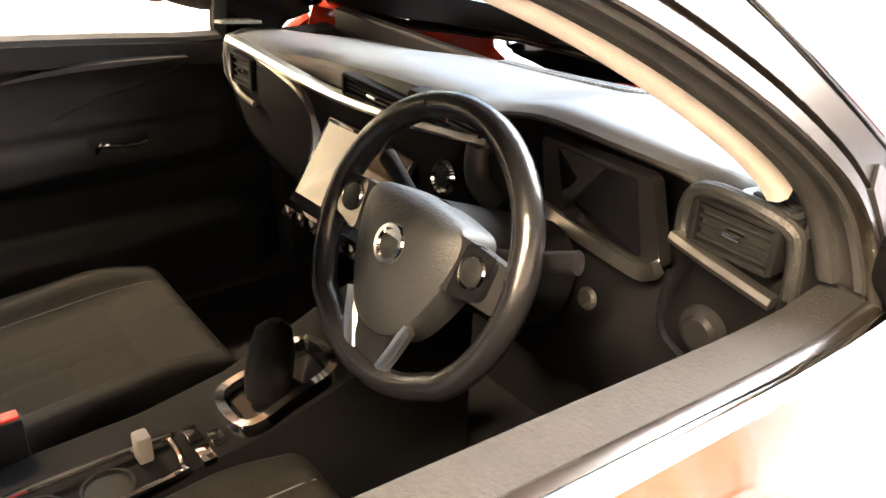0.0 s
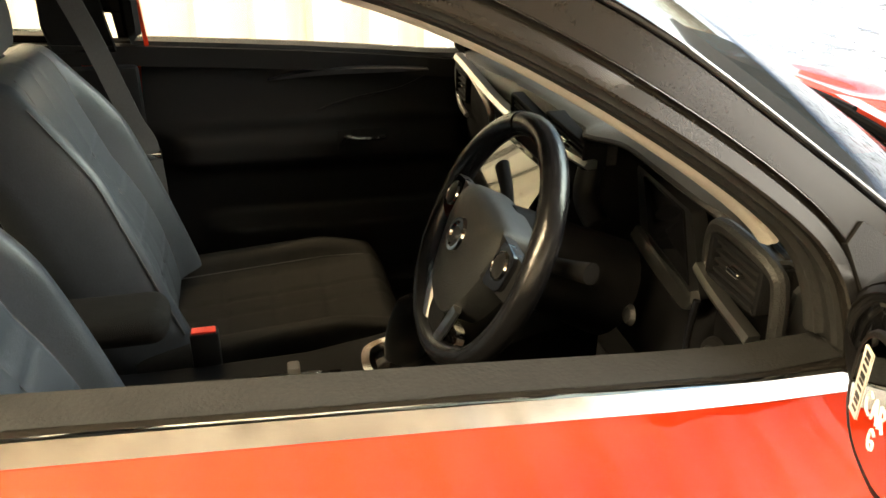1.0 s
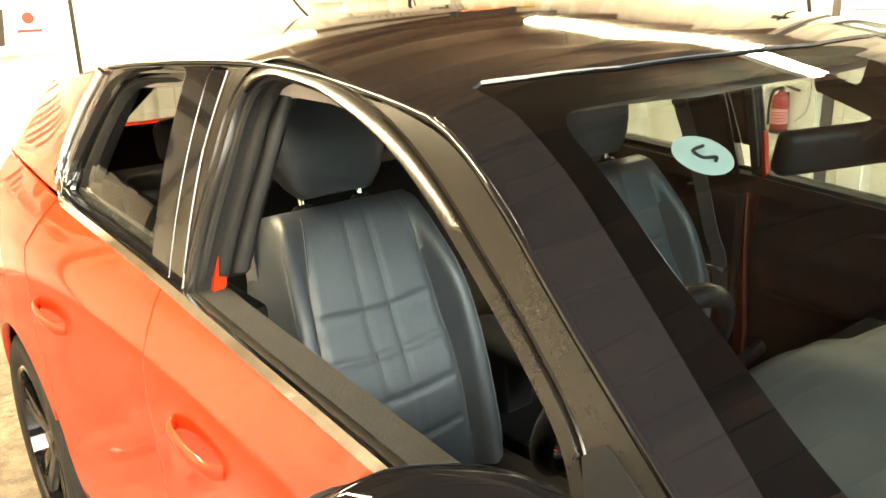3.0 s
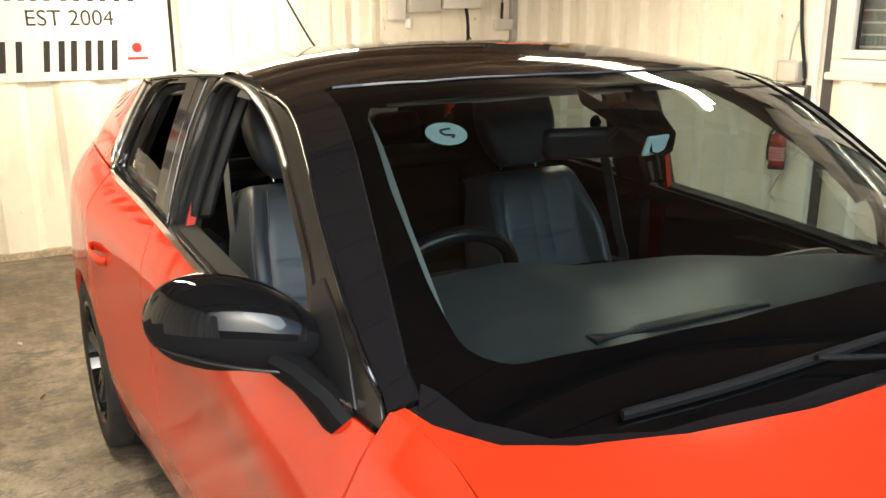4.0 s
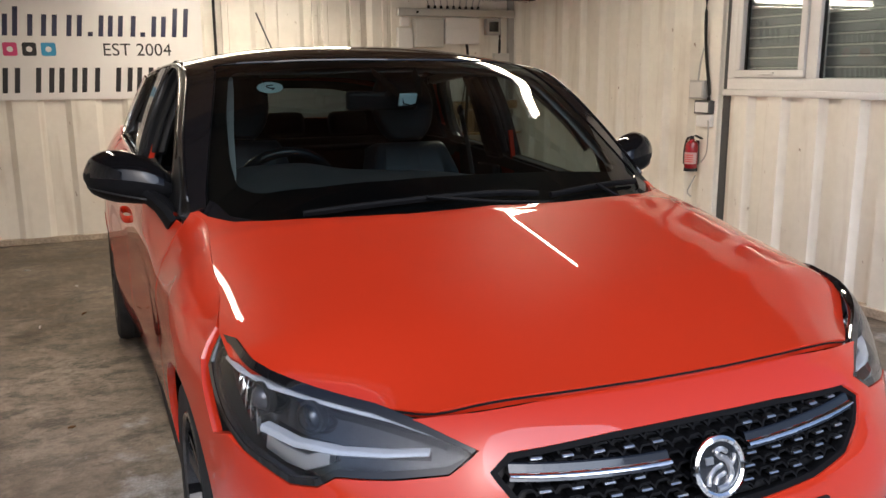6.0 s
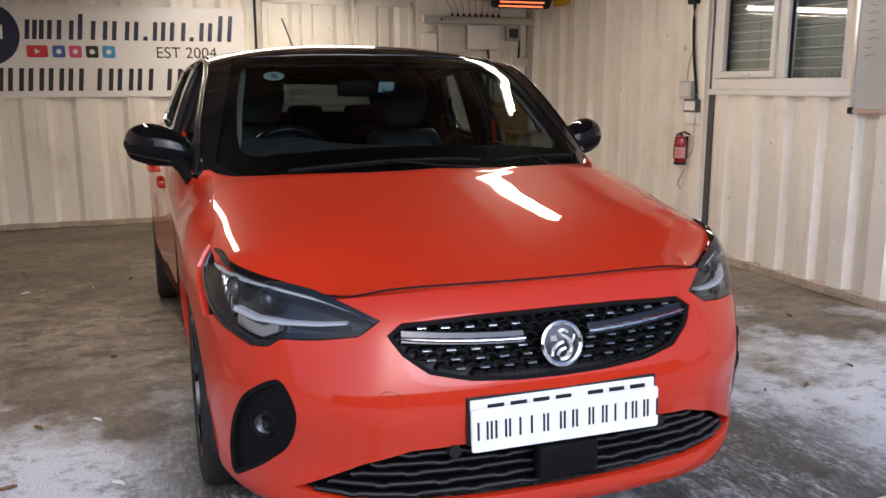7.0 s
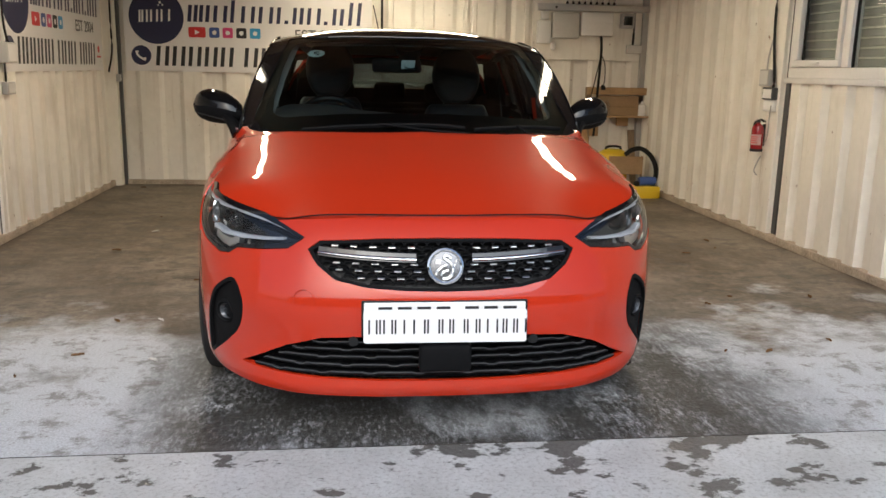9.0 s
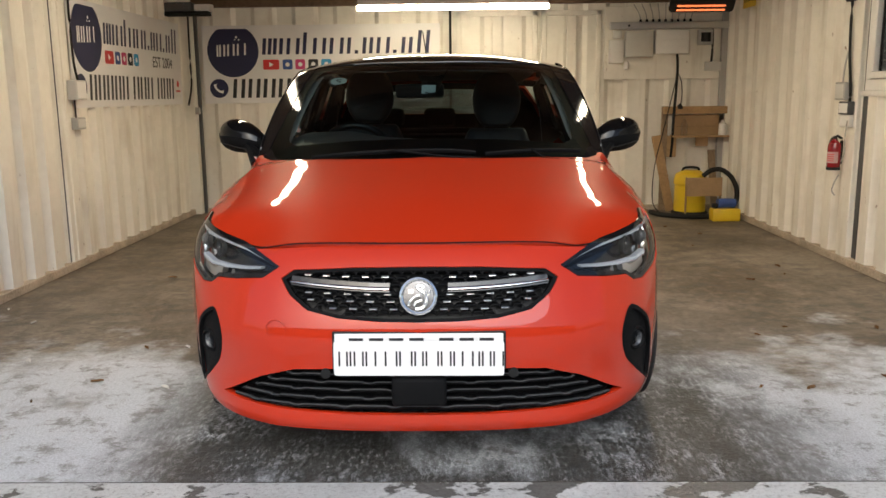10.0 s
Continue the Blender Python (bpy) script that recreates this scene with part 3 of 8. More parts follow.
def sheet(name, fn, outer, holes=(), step=0.035, rim=0.012, mat=None, parent=None, label="", mirror=False, out=0.0, two=False):
    """A pressed panel: the area inside outer (less holes) laid on the surface fn(u, v), its edges folded inwards by rim."""
    outer = dense(list(outer), step)
    holes = [dense(list(h), step * 0.6) for h in holes]
    us, vs = [p[0] for p in outer], [p[1] for p in outer]
    gu = np.arange(min(us) + step * 0.5, max(us), step)
    gv = np.arange(min(vs) + step * 0.5, max(vs), step)
    gx, gy = np.meshgrid(gu, gv)
    gx, gy = gx.ravel(), gy.ravel()
    keep = inside(gx, gy, outer)
    for h in holes:
        keep &= ~inside(gx, gy, h)
    gx, gy = gx[keep], gy[keep]
    edge = np.array([p for loop in [outer, *holes] for p in loop])
    far = np.array([((edge[:, 0] - a) ** 2 + (edge[:, 1] - b) ** 2).min() > (0.45 * step) ** 2 for a, b in zip(gx, gy)], bool)
    verts = [Vector(p) for p in edge]
    edges, loops, k = [], [], 0
    for loop in [outer, *holes]:
        ids = list(range(k, k + len(loop)))
        loops.append(ids)
        edges += list(zip(ids, ids[1:] + ids[:1]))
        k += len(loop)
    verts += [Vector((a, b)) for a, b in zip(gx[far], gy[far])]
    co, _, tris, *_ = delaunay_2d_cdt(verts, edges, [], 0, 1e-6)
    co = np.array([tuple(c) for c in co])
    tri = np.array([t for t in tris if len(t) == 3])
    cen = co[tri].mean(1)
    ok = inside(cen[:, 0], cen[:, 1], outer)
    for h in holes:
        ok &= ~inside(cen[:, 0], cen[:, 1], h)
    tri = tri[ok]
    e = 0.004
    pos, nor = [], []
    for a, b in co:
        p = np.array(fn(a, b))
        du, dv = np.array(fn(a + e, b)) - np.array(fn(a - e, b)), np.array(fn(a, b + e)) - np.array(fn(a, b - e))
        n = np.cross(du, dv)
        nor.append(n / max(np.linalg.norm(n), 1e-9))
        pos.append(p)
    pos, nor = np.array(pos), np.array(nor)
    centre = np.array([0, 2.0, 0.6])
    if ((pos - centre) * nor).sum(1).mean() < 0:
        nor = -nor
    pos = pos + nor * out
    face_n = np.cross(pos[tri[:, 1]] - pos[tri[:, 0]], pos[tri[:, 2]] - pos[tri[:, 0]])
    flip = (face_n * nor[tri].mean(1)).sum(1) < 0
    tri[flip] = tri[flip][:, ::-1]
    vl, nl, fl = pos.tolist(), nor.tolist(), tri.tolist()
    if rim:
        # boundary edges, folded in
        count = {}
        for a, b, c in fl:
            for q in ((a, b), (b, c), (c, a)):
                count[q] = 1
        border = [q for q in count if (q[1], q[0]) not in count]
        first = {}
        for a, b in border:
            d = pos[b] - pos[a]
            w = np.cross(d, nor[a] + nor[b])
            w = w / max(np.linalg.norm(w), 1e-9)
            ids = []
            for v in (a, b):
                for depth in (0, 1):
                    ids.append(len(vl))
                    vl.append((pos[v] - nor[v] * rim * depth).tolist())
                    nl.append((w + nor[v] * (0.5 if depth == 0 else 0)).tolist())
            fl.append([ids[1], ids[3], ids[2], ids[0]])
    if mirror:
        vl, nl = [[-p[0], p[1], p[2]] for p in vl], [[-p[0], p[1], p[2]] for p in nl]
        fl = [f[::-1] for f in fl]
    me = bpy.data.meshes.new(name)
    me.from_pydata(vl, [], fl)
    me.update()
    for f in me.polygons:
        f.use_smooth = True
    me.normals_split_custom_set_from_vertices([Vector(n).normalized() for n in nl])
    me.materials.append(mat)
    ob = new(name, me)
    ob.parent = parent
    if label:
        tagged(ob, label)
    return ob


def half(points):
    """Closes an outline, given for the left half from the centre line out, over both halves."""
    return [(a, b) for a, b in points] + [(-a, b) for a, b in points[::-1] if a > 1e-6]


car = thing("hatchback_car", "orange-red five-door hatchback car with gloss black roof, driver's window down", "car")
FA, RA, RW = 0.79, 3.31, 0.312

# outlines on the skin: (metres round from the nose, height)
HEADLAMP = [(0.485, 0.678), (0.60, 0.712), (0.72, 0.738), (0.92, 0.765), (1.15, 0.796), (1.215, 0.790), (1.19, 0.735), (1.07, 0.665), (0.985, 0.625), (0.86, 0.594), (0.80, 0.600), (0.765, 0.622), (0.66, 0.628), (0.545, 0.640)]
GRILLE = [(0.0, 0.680), (0.20, 0.679), (0.42, 0.669), (0.462, 0.642), (0.42, 0.595), (0.355, 0.552), (0.25, 0.530), (0.12, 0.521), (0.0, 0.519)]
INTAKE = [(0.0, 0.372), (0.28, 0.370), (0.40, 0.364), (0.52, 0.330), (0.66, 0.268), (0.72, 0.243), (0.62, 0.236), (0.40, 0.228), (0.20, 0.222), (0.0, 0.221)]
FOG = [(0.755, 0.524), (0.720, 0.494), (0.697, 0.450), (0.706, 0.398), (0.738, 0.345), (0.828, 0.280), (0.915, 0.232), (0.952, 0.214), (0.968, 0.222), (0.962, 0.300), (0.929, 0.384), (0.874, 0.460), (0.808, 0.502)]
SEAM = s_y(0.478)


def arch(y0, r, lift=0.0, a0=0.0, a1=180.0, n=22):
    return [(y0 - r * math.cos(radians(a0 + (a1 - a0) * i / n)), RW + lift + r * math.sin(radians(a0 + (a1 - a0) * i / n))) for i in range(n + 1)]


# front bumper with grille, intake and fog-lamp openings
top_line = [(0.0, 0.7385), (0.30, 0.735), (0.52, 0.724), (0.63, 0.716)]
under = [(0.60, 0.709), (0.482, 0.674), (0.545, 0.637), (0.66, 0.625), (0.765, 0.619), (0.80, 0.597), (0.86, 0.591), (0.985, 0.622), (1.04, 0.640)]
low = [(SEAM, 0.62), (SEAM - 0.005, 0.45), (SEAM - 0.02, 0.33), (SEAM - 0.05, 0.20), (0.95, 0.178), (0.70, 0.172), (0.48, 0.166), (0.2, 0.163), (0.0, 0.163)]
both = lambda o: [(-a, b) for a, b in o]
bumper = sheet("front_bumper", body, half(top_line + under + low), [half(GRILLE), half(INTAKE), rounded(FOG, 0.03), rounded(both(FOG), 0.03)], 0.028, 0.03, RED, car)

# hood
rear_edge = [(0.0, 0.940), (0.25, 0.952), (0.46, 0.990), (0.60, 1.050), (0.68, 1.110), (0.735, 1.20), (0.752, 1.250)]
wing_edge = [(float(np.interp(v, _ey, _ex)) + (0.0012 if v > 0.55 else -0.0015), v) for v in [1.252 - 0.066 * i for i in range(11)] + [0.5, 0.42, 0.34, 0.26, 0.21]]
front_edge = [(0.50, 0.158), (0.40, 0.128), (0.25, 0.106), (0.10, 0.098), (0.0, 0.097)]
gap = [Vector(hood(x, y)) + Vector((0, 0, -0.003)) for x, y in front_edge[::-1] + wing_edge[::-1]]
# dark strip along the hood's front gap stands in for the shade in it
for sg in (1, -1):
    part("gap_shade", sweep_bm(spline([(sg * p.x, p.y - 0.002, p.z) for p in gap[:7]], 4), disc(0.0023, 6)), MATT, car)
sheet("hood", hood, half(rear_edge + wing_edge + front_edge), [], 0.035, 0.02, RED, car)

# wings, doors, sills, rear quarters: both sides
sy = s_y


def flank(points):
    return [(sy(y), z) for y, z in points]


def edge_line(y0, y1, n, drop=0.0015):
    return [(y0 + (y1 - y0) * i / n, edge_z(y0 + (y1 - y0) * i / n) - drop) for i in range(n + 1)]


def belt_line(y0, y1, n, drop=0.0):
    return [(y0 + (y1 - y0) * i / n, belt(y0 + (y1 - y0) * i / n) - drop) for i in range(n + 1)]


AR = 0.345
DOOR_F, DOOR_M, DOOR_R = 1.262, 2.410, 3.02
for mirror in (False, True):
    dip = 0.004 if mirror else 0.082
    lamp_back = [(y, z) for y, z in ((0.478, 0.622), (0.505, 0.65), (0.60, 0.735), (0.625, 0.793))]
    wing = lamp_back + edge_line(0.66, 1.256, 8) + [(1.258, 0.90), (1.256, 0.70), (1.240, 0.45), (1.215, 0.21)] + \
        [(p, q) for p, q in arch(FA, AR, 0.0, 180 + 14, 24, 20)]
    wing = [(y, z) for y, z in wing if y > 0.47]
    sheet("front_wing", body, flank(wing), [], 0.035, 0.02, RED, car, mirror=mirror)
    front_skin = [(DOOR_F, 0.50), (DOOR_F + 0.006, 0.70), (DOOR_F, belt(DOOR_F) - 0.004)] + belt_line(1.34, DOOR_M - 0.004, 8, dip) + [(DOOR_M - 0.006, 0.80), (DOOR_M - 0.03, 0.5), (DOOR_M - 0.05, 0.262), (1.6, 0.255), (1.225, 0.255)]
    door = sheet("front_door", body, flank(front_skin), [], 0.035, 0.025, RED, car, mirror=mirror)
    rear_skin = [(DOOR_M - 0.044, 0.262), (DOOR_M - 0.024, 0.5), (DOOR_M, 0.80), (DOOR_M + 0.002, belt(DOOR_M) - dip)] + belt_line(2.50, 3.02, 6, dip) + [(3.10, 0.92), (3.06, 0.74), (3.00, 0.60)] + \
        [(RA - (AR + 0.03) * math.cos(radians(a)), RW + (AR + 0.03) * math.sin(radians(a))) for a in (40, 28, 15, 3)] + [(2.92, 0.262)]
    door2 = sheet("rear_door", body, flank(rear_skin), [], 0.035, 0.025, RED, car, mirror=mirror)
    for d, y0, drop in ((door, 2.20, 0.185), (door2, 2.92, 0.222)):
        pts = [Vector(body(sy(y), belt(y) - drop + (y - y0) * 0.03, h)) for y, h in ((y0 - 0.085, -0.002), (y0 - 0.065, 0.016), (y0, 0.022), (y0 + 0.065, 0.016), (y0 + 0.085, -0.002))]
        if mirror:
            pts = [Vector((-p.x, p.y, p.z)) for p in pts]
        part("door_handle", sweep_bm(spline(pts, 5), disc(0.006, 10, 0.014)), RED, d, "body-coloured pull handle", True)
    sill = [(1.10, 0.16), (1.13, 0.24), (1.6, 0.247), (2.92, 0.254), (2.95, 0.17)]
    sheet("sill", body, flank(sill), [], 0.05, 0.03, SATIN, car, mirror=mirror)
    quarter = [(3.01, 0.60), (3.07, 0.74), (3.11, 0.92), (3.035, belt(3.03) - 0.002)] + belt_line(3.2, 3.98, 5) + [(3.99, 0.8), (3.985, 0.5), (3.95, 0.2), (3.72, 0.2)] + \
        [(RA - AR * math.cos(radians(a)), RW + AR * math.sin(radians(a))) for a in np.linspace(192, 35, 18)]
    sheet("rear_quarter", body, flank(quarter), [], 0.04, 0.02, RED, car, mirror=mirror)
    # chrome strip under the side glass, turning up behind the rear window
    sg = -1 if mirror else 1
    pts = [Vector((sg * (body(sy(y), belt(y))[0] + 0.002), y, belt(y) + 0.008 - dip)) for y in np.linspace(1.33, 3.0, 18)]
    pts += [Vector((sg * (side(y, z) + 0.006), y, z)) for y, z in ((3.055, 1.055), (3.075, 1.09), (3.06, 1.16), (3.02, 1.24), (2.97, 1.31))]
    part("chrome_strip", sweep_bm(pts, [(-0.004, -0.012), (0.003, -0.0115), (0.0065, -0.009), (0.0085, -0.005), (0.0092, 0.0), (0.0085, 0.005), (0.0065, 0.009), (0.003, 0.0115), (-0.004, 0.012)]), CHROME, car, "bright chrome window strip", True, 60)
    # wheel-arch lining
    for yc in (FA, RA):
        bm = bmesh.new()
        prev = None
        for i in range(25):
            a = radians(-15 + 210 * i / 24)
            row = [bm.verts.new((sg * x, yc - (AR - 0.004) * math.cos(a), RW + (AR - 0.004) * math.sin(a))) for x in (0.66, 0.845)]
            if prev:
                bm.faces.new((prev[0], prev[1], row[1], row[0]))
            prev = row
        part("arch_liner", bm, RUBBER, car)

# roof sheet, pillars and windscreen surround
rails = [(rail_x(y) - 0.004, y) for y in (1.285, 1.4, 1.55, 1.7, 1.85, 2.0, 2.2, 2.45, 2.7, 2.95, 3.15, 3.35)]
roof_edge = [(0.0, 1.766), (0.20, 1.779), (0.40, 1.815), (0.52, 1.866), (0.575, 1.898), (0.598, 1.888)]
roof_out = roof_edge + [(0.604, 1.80), (0.634, 1.662), (0.680, 1.482), (0.724, 1.302), (0.731, 1.250), (0.775, 1.262)] + rails + [(0.56, 3.45), (0.35, 3.49), (0.0, 3.50)]
sheet("roof", top, half(roof_out), [], 0.04, 0.02, GLOSS, car, "gloss black roof and windscreen pillars")
band = half([(0.0, 1.763), (0.20, 1.776), (0.40, 1.812), (0.52, 1.863), (0.574, 1.894), (0.594, 1.884), (0.601, 1.80), (0.632, 1.66), (0.678, 1.48), (0.722, 1.30), (0.728, 1.240), (0.68, 1.175), (0.60, 1.10), (0.46, 1.035), (0.25, 0.995), (0.0, 0.985)])
clear = rounded(half([(0.0, 1.700), (0.20, 1.708), (0.40, 1.735), (0.545, 1.775), (0.570, 1.745), (0.613, 1.563), (0.640, 1.38), (0.642, 1.27), (0.594, 1.215), (0.422, 1.165), (0.223, 1.135), (0.0, 1.130)]), 0.03)
windscreen = sheet("windscreen", top, band, [], 0.05, 0.0, SCREEN, car, "clear windscreen with a black printed border", out=-0.004)
windscreen.visible_shadow = False
sheet("black_border", top, band, [clear], 0.04, 0.0, FRIT, windscreen, out=-0.007)
# cowl under the glass
cowl = half([(0.0, 0.93), (0.25, 0.94), (0.46, 0.975), (0.60, 1.04), (0.69, 1.12), (0.75, 1.22), (0.72, 1.262), (0.705, 1.24), (0.68, 1.18), (0.60, 1.105), (0.46, 1.04), (0.25, 1.0), (0.0, 0.99)])
sheet("cowl", lambda x, y: (x, y, top(x, y)[2] + 0.004 - 0.3 * max(0.0, 0.96 - y)), cowl, [], 0.04, 0.01, GLOSS, car)

# ---- lamps, grille, plates, wheels, mirrors, glass ----
def on_body(s, z, out=0.0):
    return Vector(body(s, z, out))


def strip_bm(path, width, depth, out, bm=None):
    """A flat bar laid on the skin along (s, z) points; width is its height, depth its thickness."""
    own, rows = bmesh.new(), []
    for i, (s, z) in enumerate(path):
        w = width(i / (len(path) - 1)) if callable(width) else width
        rows.append([own.verts.new(on_body(s, z + dz, out + o)) for dz, o in ((-w / 2, -depth), (-w / 2, -0.002), (-w / 2 + 0.002, 0), (w / 2 - 0.002, 0), (w / 2, -0.002), (w / 2, -depth))])
    for a, b in zip(rows, rows[1:]):
        for j in range(6):
            own.faces.new((a[j], a[(j + 1) % 6], b[(j + 1) % 6], b[j]))
    own.faces.new(rows[0][::-1]), own.faces.new(rows[-1])
    bmesh.ops.recalc_face_normals(own, faces=own.faces)
    return join(bm, own)


def line(p, q, n=8):
    return [(p[0] + (q[0] - p[0]) * i / n, p[1] + (q[1] - p[1]) * i / n) for i in range(n + 1)]


def shrink(poly, d):
    """An outline drawn in by about d."""
    c = Vector((sum(p[0] for p in poly) / len(poly), sum(p[1] for p in poly) / len(poly)))
    out, k = [], len(poly)
    for i in range(k):
        a, p, b = Vector(poly[i - 1]), Vector(poly[i]), Vector(poly[(i + 1) % k])
        n = (b - a).normalized()
        n = Vector((-n.y, n.x))
        if n.dot(c - p) < 0:
            n = -n
        out.append(tuple(p + n * d))
    return out


for sg in (1, -1):
    flip = lambda o: [(sg * a, b) for a, b in o]
    lamp = sheet("headlamp", body, flip(HEADLAMP), [flip(shrink(HEADLAMP, 0.012))], 0.03, 0.02, GLOSS, car, "clear-lensed LED headlamp with dark housing", out=-0.002)
    sheet("housing", body, flip(shrink(HEADLAMP, 0.004)), [], 0.04, 0.0, GLOSS, lamp, out=-0.055)
    lens = sheet("lens", body, flip(shrink(HEADLAMP, 0.008)), [], 0.03, 0.0, LENS, lamp, "clear polycarbonate lens", out=-0.003)
    lens.visible_shadow = False
    bars = strip_bm([(sg * s, z) for s, z in ((0.56, 0.684), (0.68, 0.709), (0.82, 0.728), (0.96, 0.742), (1.08, 0.752), (1.15, 0.758))], lambda t: 0.005 + 0.005 * t, 0.02, -0.014)
    part("light_bar", bars, BLADE, lamp, "bright upper light blade", True)
    bars = strip_bm([(sg * s, z) for s, z in ((0.59, 0.658), (0.68, 0.653), (0.78, 0.650), (0.88, 0.652), (0.97, 0.665))], lambda t: 0.006 + 0.008 * t, 0.02, -0.024)
    part("light_bar", bars, BLADE, lamp, "white daytime running light blade", True)
    bars = strip_bm([(sg * s, z) for s, z in ((0.80, 0.640), (0.85, 0.622), (0.90, 0.628), (0.955, 0.642))], 0.03, 0.02, -0.03)
    part("light_bar", bars, SILVER, lamp, "", True)
    own = None
    for k in range(5):
        own = strip_bm([(sg * (0.985 + 0.024 * k), 0.652 + 0.018 * k), (sg * (0.995 + 0.024 * k), 0.690 + 0.014 * k), (sg * (1.000 + 0.024 * k), 0.720 + 0.008 * k)], 0.012, 0.012, -0.03, own)
    part("reflector", own, CHROME, lamp, "bright stepped side reflector", True)
    for s, z in ((0.86, 0.70), (0.99, 0.715)):
        c = on_body(sg * s, z, -0.035)
        d = (on_body(sg * s, z, 0.0) - c).normalized()
        bm = bmesh.new()
        bmesh.ops.create_uvsphere(bm, u_segments=16, v_segments=10, radius=0.024)
        bmesh.ops.translate(bm, verts=bm.verts, vec=c)
        part("projector", bm, LENS if s < 0.9 else DARKCHROME, lamp, "", True)
        part("projector_ring", lathe_bm([(0.024, -0.01), (0.032, -0.01), (0.032, 0.006), (0.026, 0.008), (0.024, 0.0)], 20, Matrix.Translation(c) @ d.to_track_quat("Z", "Y").to_matrix().to_4x4()), SATIN, lamp, "", True)
    # fog lamp pocket
    pocket = sheet("fog_lamp", body, rounded(flip(FOG), 0.03), [], 0.03, 0.0, MATT, car, "small fog lamp in a black pocket", out=-0.012)
    sheet("pocket_rim", body, rounded(flip(shrink(FOG, -0.004)), 0.03), [rounded(flip(shrink(FOG, 0.010)), 0.03)], 0.03, 0.012, MATT, pocket, out=0.0015)
    c = on_body(sg * 0.815, 0.394, -0.017)
    d = Vector((sg * 0.58, -0.81, -0.05)).normalized()
    m = Matrix.Translation(c) @ d.to_track_quat("Z", "Y").to_matrix().to_4x4()
    part("bezel", lathe_bm([(0.044, -0.03), (0.041, 0.010), (0.034, 0.016), (0.028, 0.010), (0.024, -0.004)], 24, m), MATT, pocket, "", True)
    part("reflector", lathe_bm([(0.027, 0.009), (0.020, 0.002), (0.0, -0.001)], 20, m), DARKCHROME, pocket, "bright fog lamp bowl", True)
    part("lens", box_bm((-0.016, -0.013, 0.006), (0.016, 0.013, 0.016), 0.004, 2, None, m), LENS, pocket, "", True)

# grille: honeycomb, ticks, blades and badge
grille = sheet("grille", body, half(GRILLE), [], 0.05, 0.0, SATIN, car, "black honeycomb grille with silver ticks", out=-0.045)
sheet("grille_frame", body, half(GRILLE), [half([(0.0, 0.671), (0.20, 0.670), (0.408, 0.660), (0.445, 0.641), (0.408, 0.600), (0.348, 0.562), (0.25, 0.541), (0.12, 0.532), (0.0, 0.530)])], 0.03, 0.03, MATT, grille, out=-0.006)
bm = bmesh.new()
hexr = 0.019
cells = [(c * hexr * 1.95 + (r % 2) * hexr * 0.97, 0.535 + r * hexr * 1.05) for r in range(7) for c in range(-14, 15)]
gin = half([(0.0, 0.675), (0.41, 0.665), (0.452, 0.642), (0.35, 0.556), (0.25, 0.535), (0.0, 0.525)])
keep = inside(np.array([c[0] for c in cells]), np.array([c[1] for c in cells]), gin)
for (cs, cz), k in zip(cells, keep):
    if not k:
        continue
    ring = [(cs + hexr * 1.08 * math.cos(radians(a)), cz + hexr * 0.66 * math.sin(radians(a))) for a in (180, 120, 60, 0)]
    for p, q in zip(ring, ring[1:]):
        dx, dz = q[0] - p[0], q[1] - p[1]
        ln = math.hypot(dx, dz)
        nx, nz = -dz / ln * 0.0018, dx / ln * 0.0018
        v = [[bm.verts.new(on_body(e[0] + w * nx, e[1] + w * nz, o)) for w in (-1, 1)] for e in (p, q) for o in (-0.012, -0.040)]
        for f in ((v[0][0], v[0][1], v[2][1], v[2][0]), (v[0][0], v[2][0], v[3][0], v[1][0]), (v[0][1], v[1][1], v[3][1], v[2][1])):
            bm.faces.new(f)
tagged(part("honeycomb", bm, MATT, grille), kind="stuff")
for row, (z0, s0) in enumerate(((0.649, 0.107), (0.598, 0.098), (0.577, 0.088), (0.555, 0.078))):
    for i in range(5):
        for sg in (1, -1):
            s = sg * (s0 + i * 0.0645)
            zz = z0 + 0.006 * (abs(s) / 0.4) ** 2
            if row == 3 and i == 4:
                continue
            part("grille_tick", strip_bm(line((s - 0.0115, zz), (s + 0.0115, zz), 2), 0.0042, 0.014, -0.004), SILVER, grille)
for sg in (1, -1):
    blade = [(sg * (0.092 + 0.33 * i / 10), 0.617 + 0.018 * (i / 10) ** 1.5) for i in range(11)]
    part("chrome_blade", strip_bm(blade, lambda t: 0.0070 - 0.003 * t ** 3, 0.03, 0.004), CHROME, grille, "slim chrome grille blade", True)
    part("blade_backing", strip_bm([(s, z + 0.002) for s, z in blade], 0.030, 0.03, -0.006), GLOSS, grille)
bc = on_body(0, 0.598, 0.0)
bm_m = Matrix.Translation((0, bc.y - 0.012, 0.598)) @ pose(0, 0, 0, 90 - 14, 0, 0)
badge = part("badge", lathe_bm([(0.0, -0.012), (0.056, -0.012), (0.060, -0.002), (0.0585, 0.006), (0.053, 0.009), (0.048, 0.006), (0.046, 0.001), (0.0, 0.003)], 40, bm_m), CHROME, grille, "round chrome badge", True)
part("badge_field", lathe_bm([(0.0465, 0.0025), (0.0, 0.0045)], 32, bm_m), BADGE, badge)
mark = bm_m @ Matrix.Translation((0, 0, 0.0045))
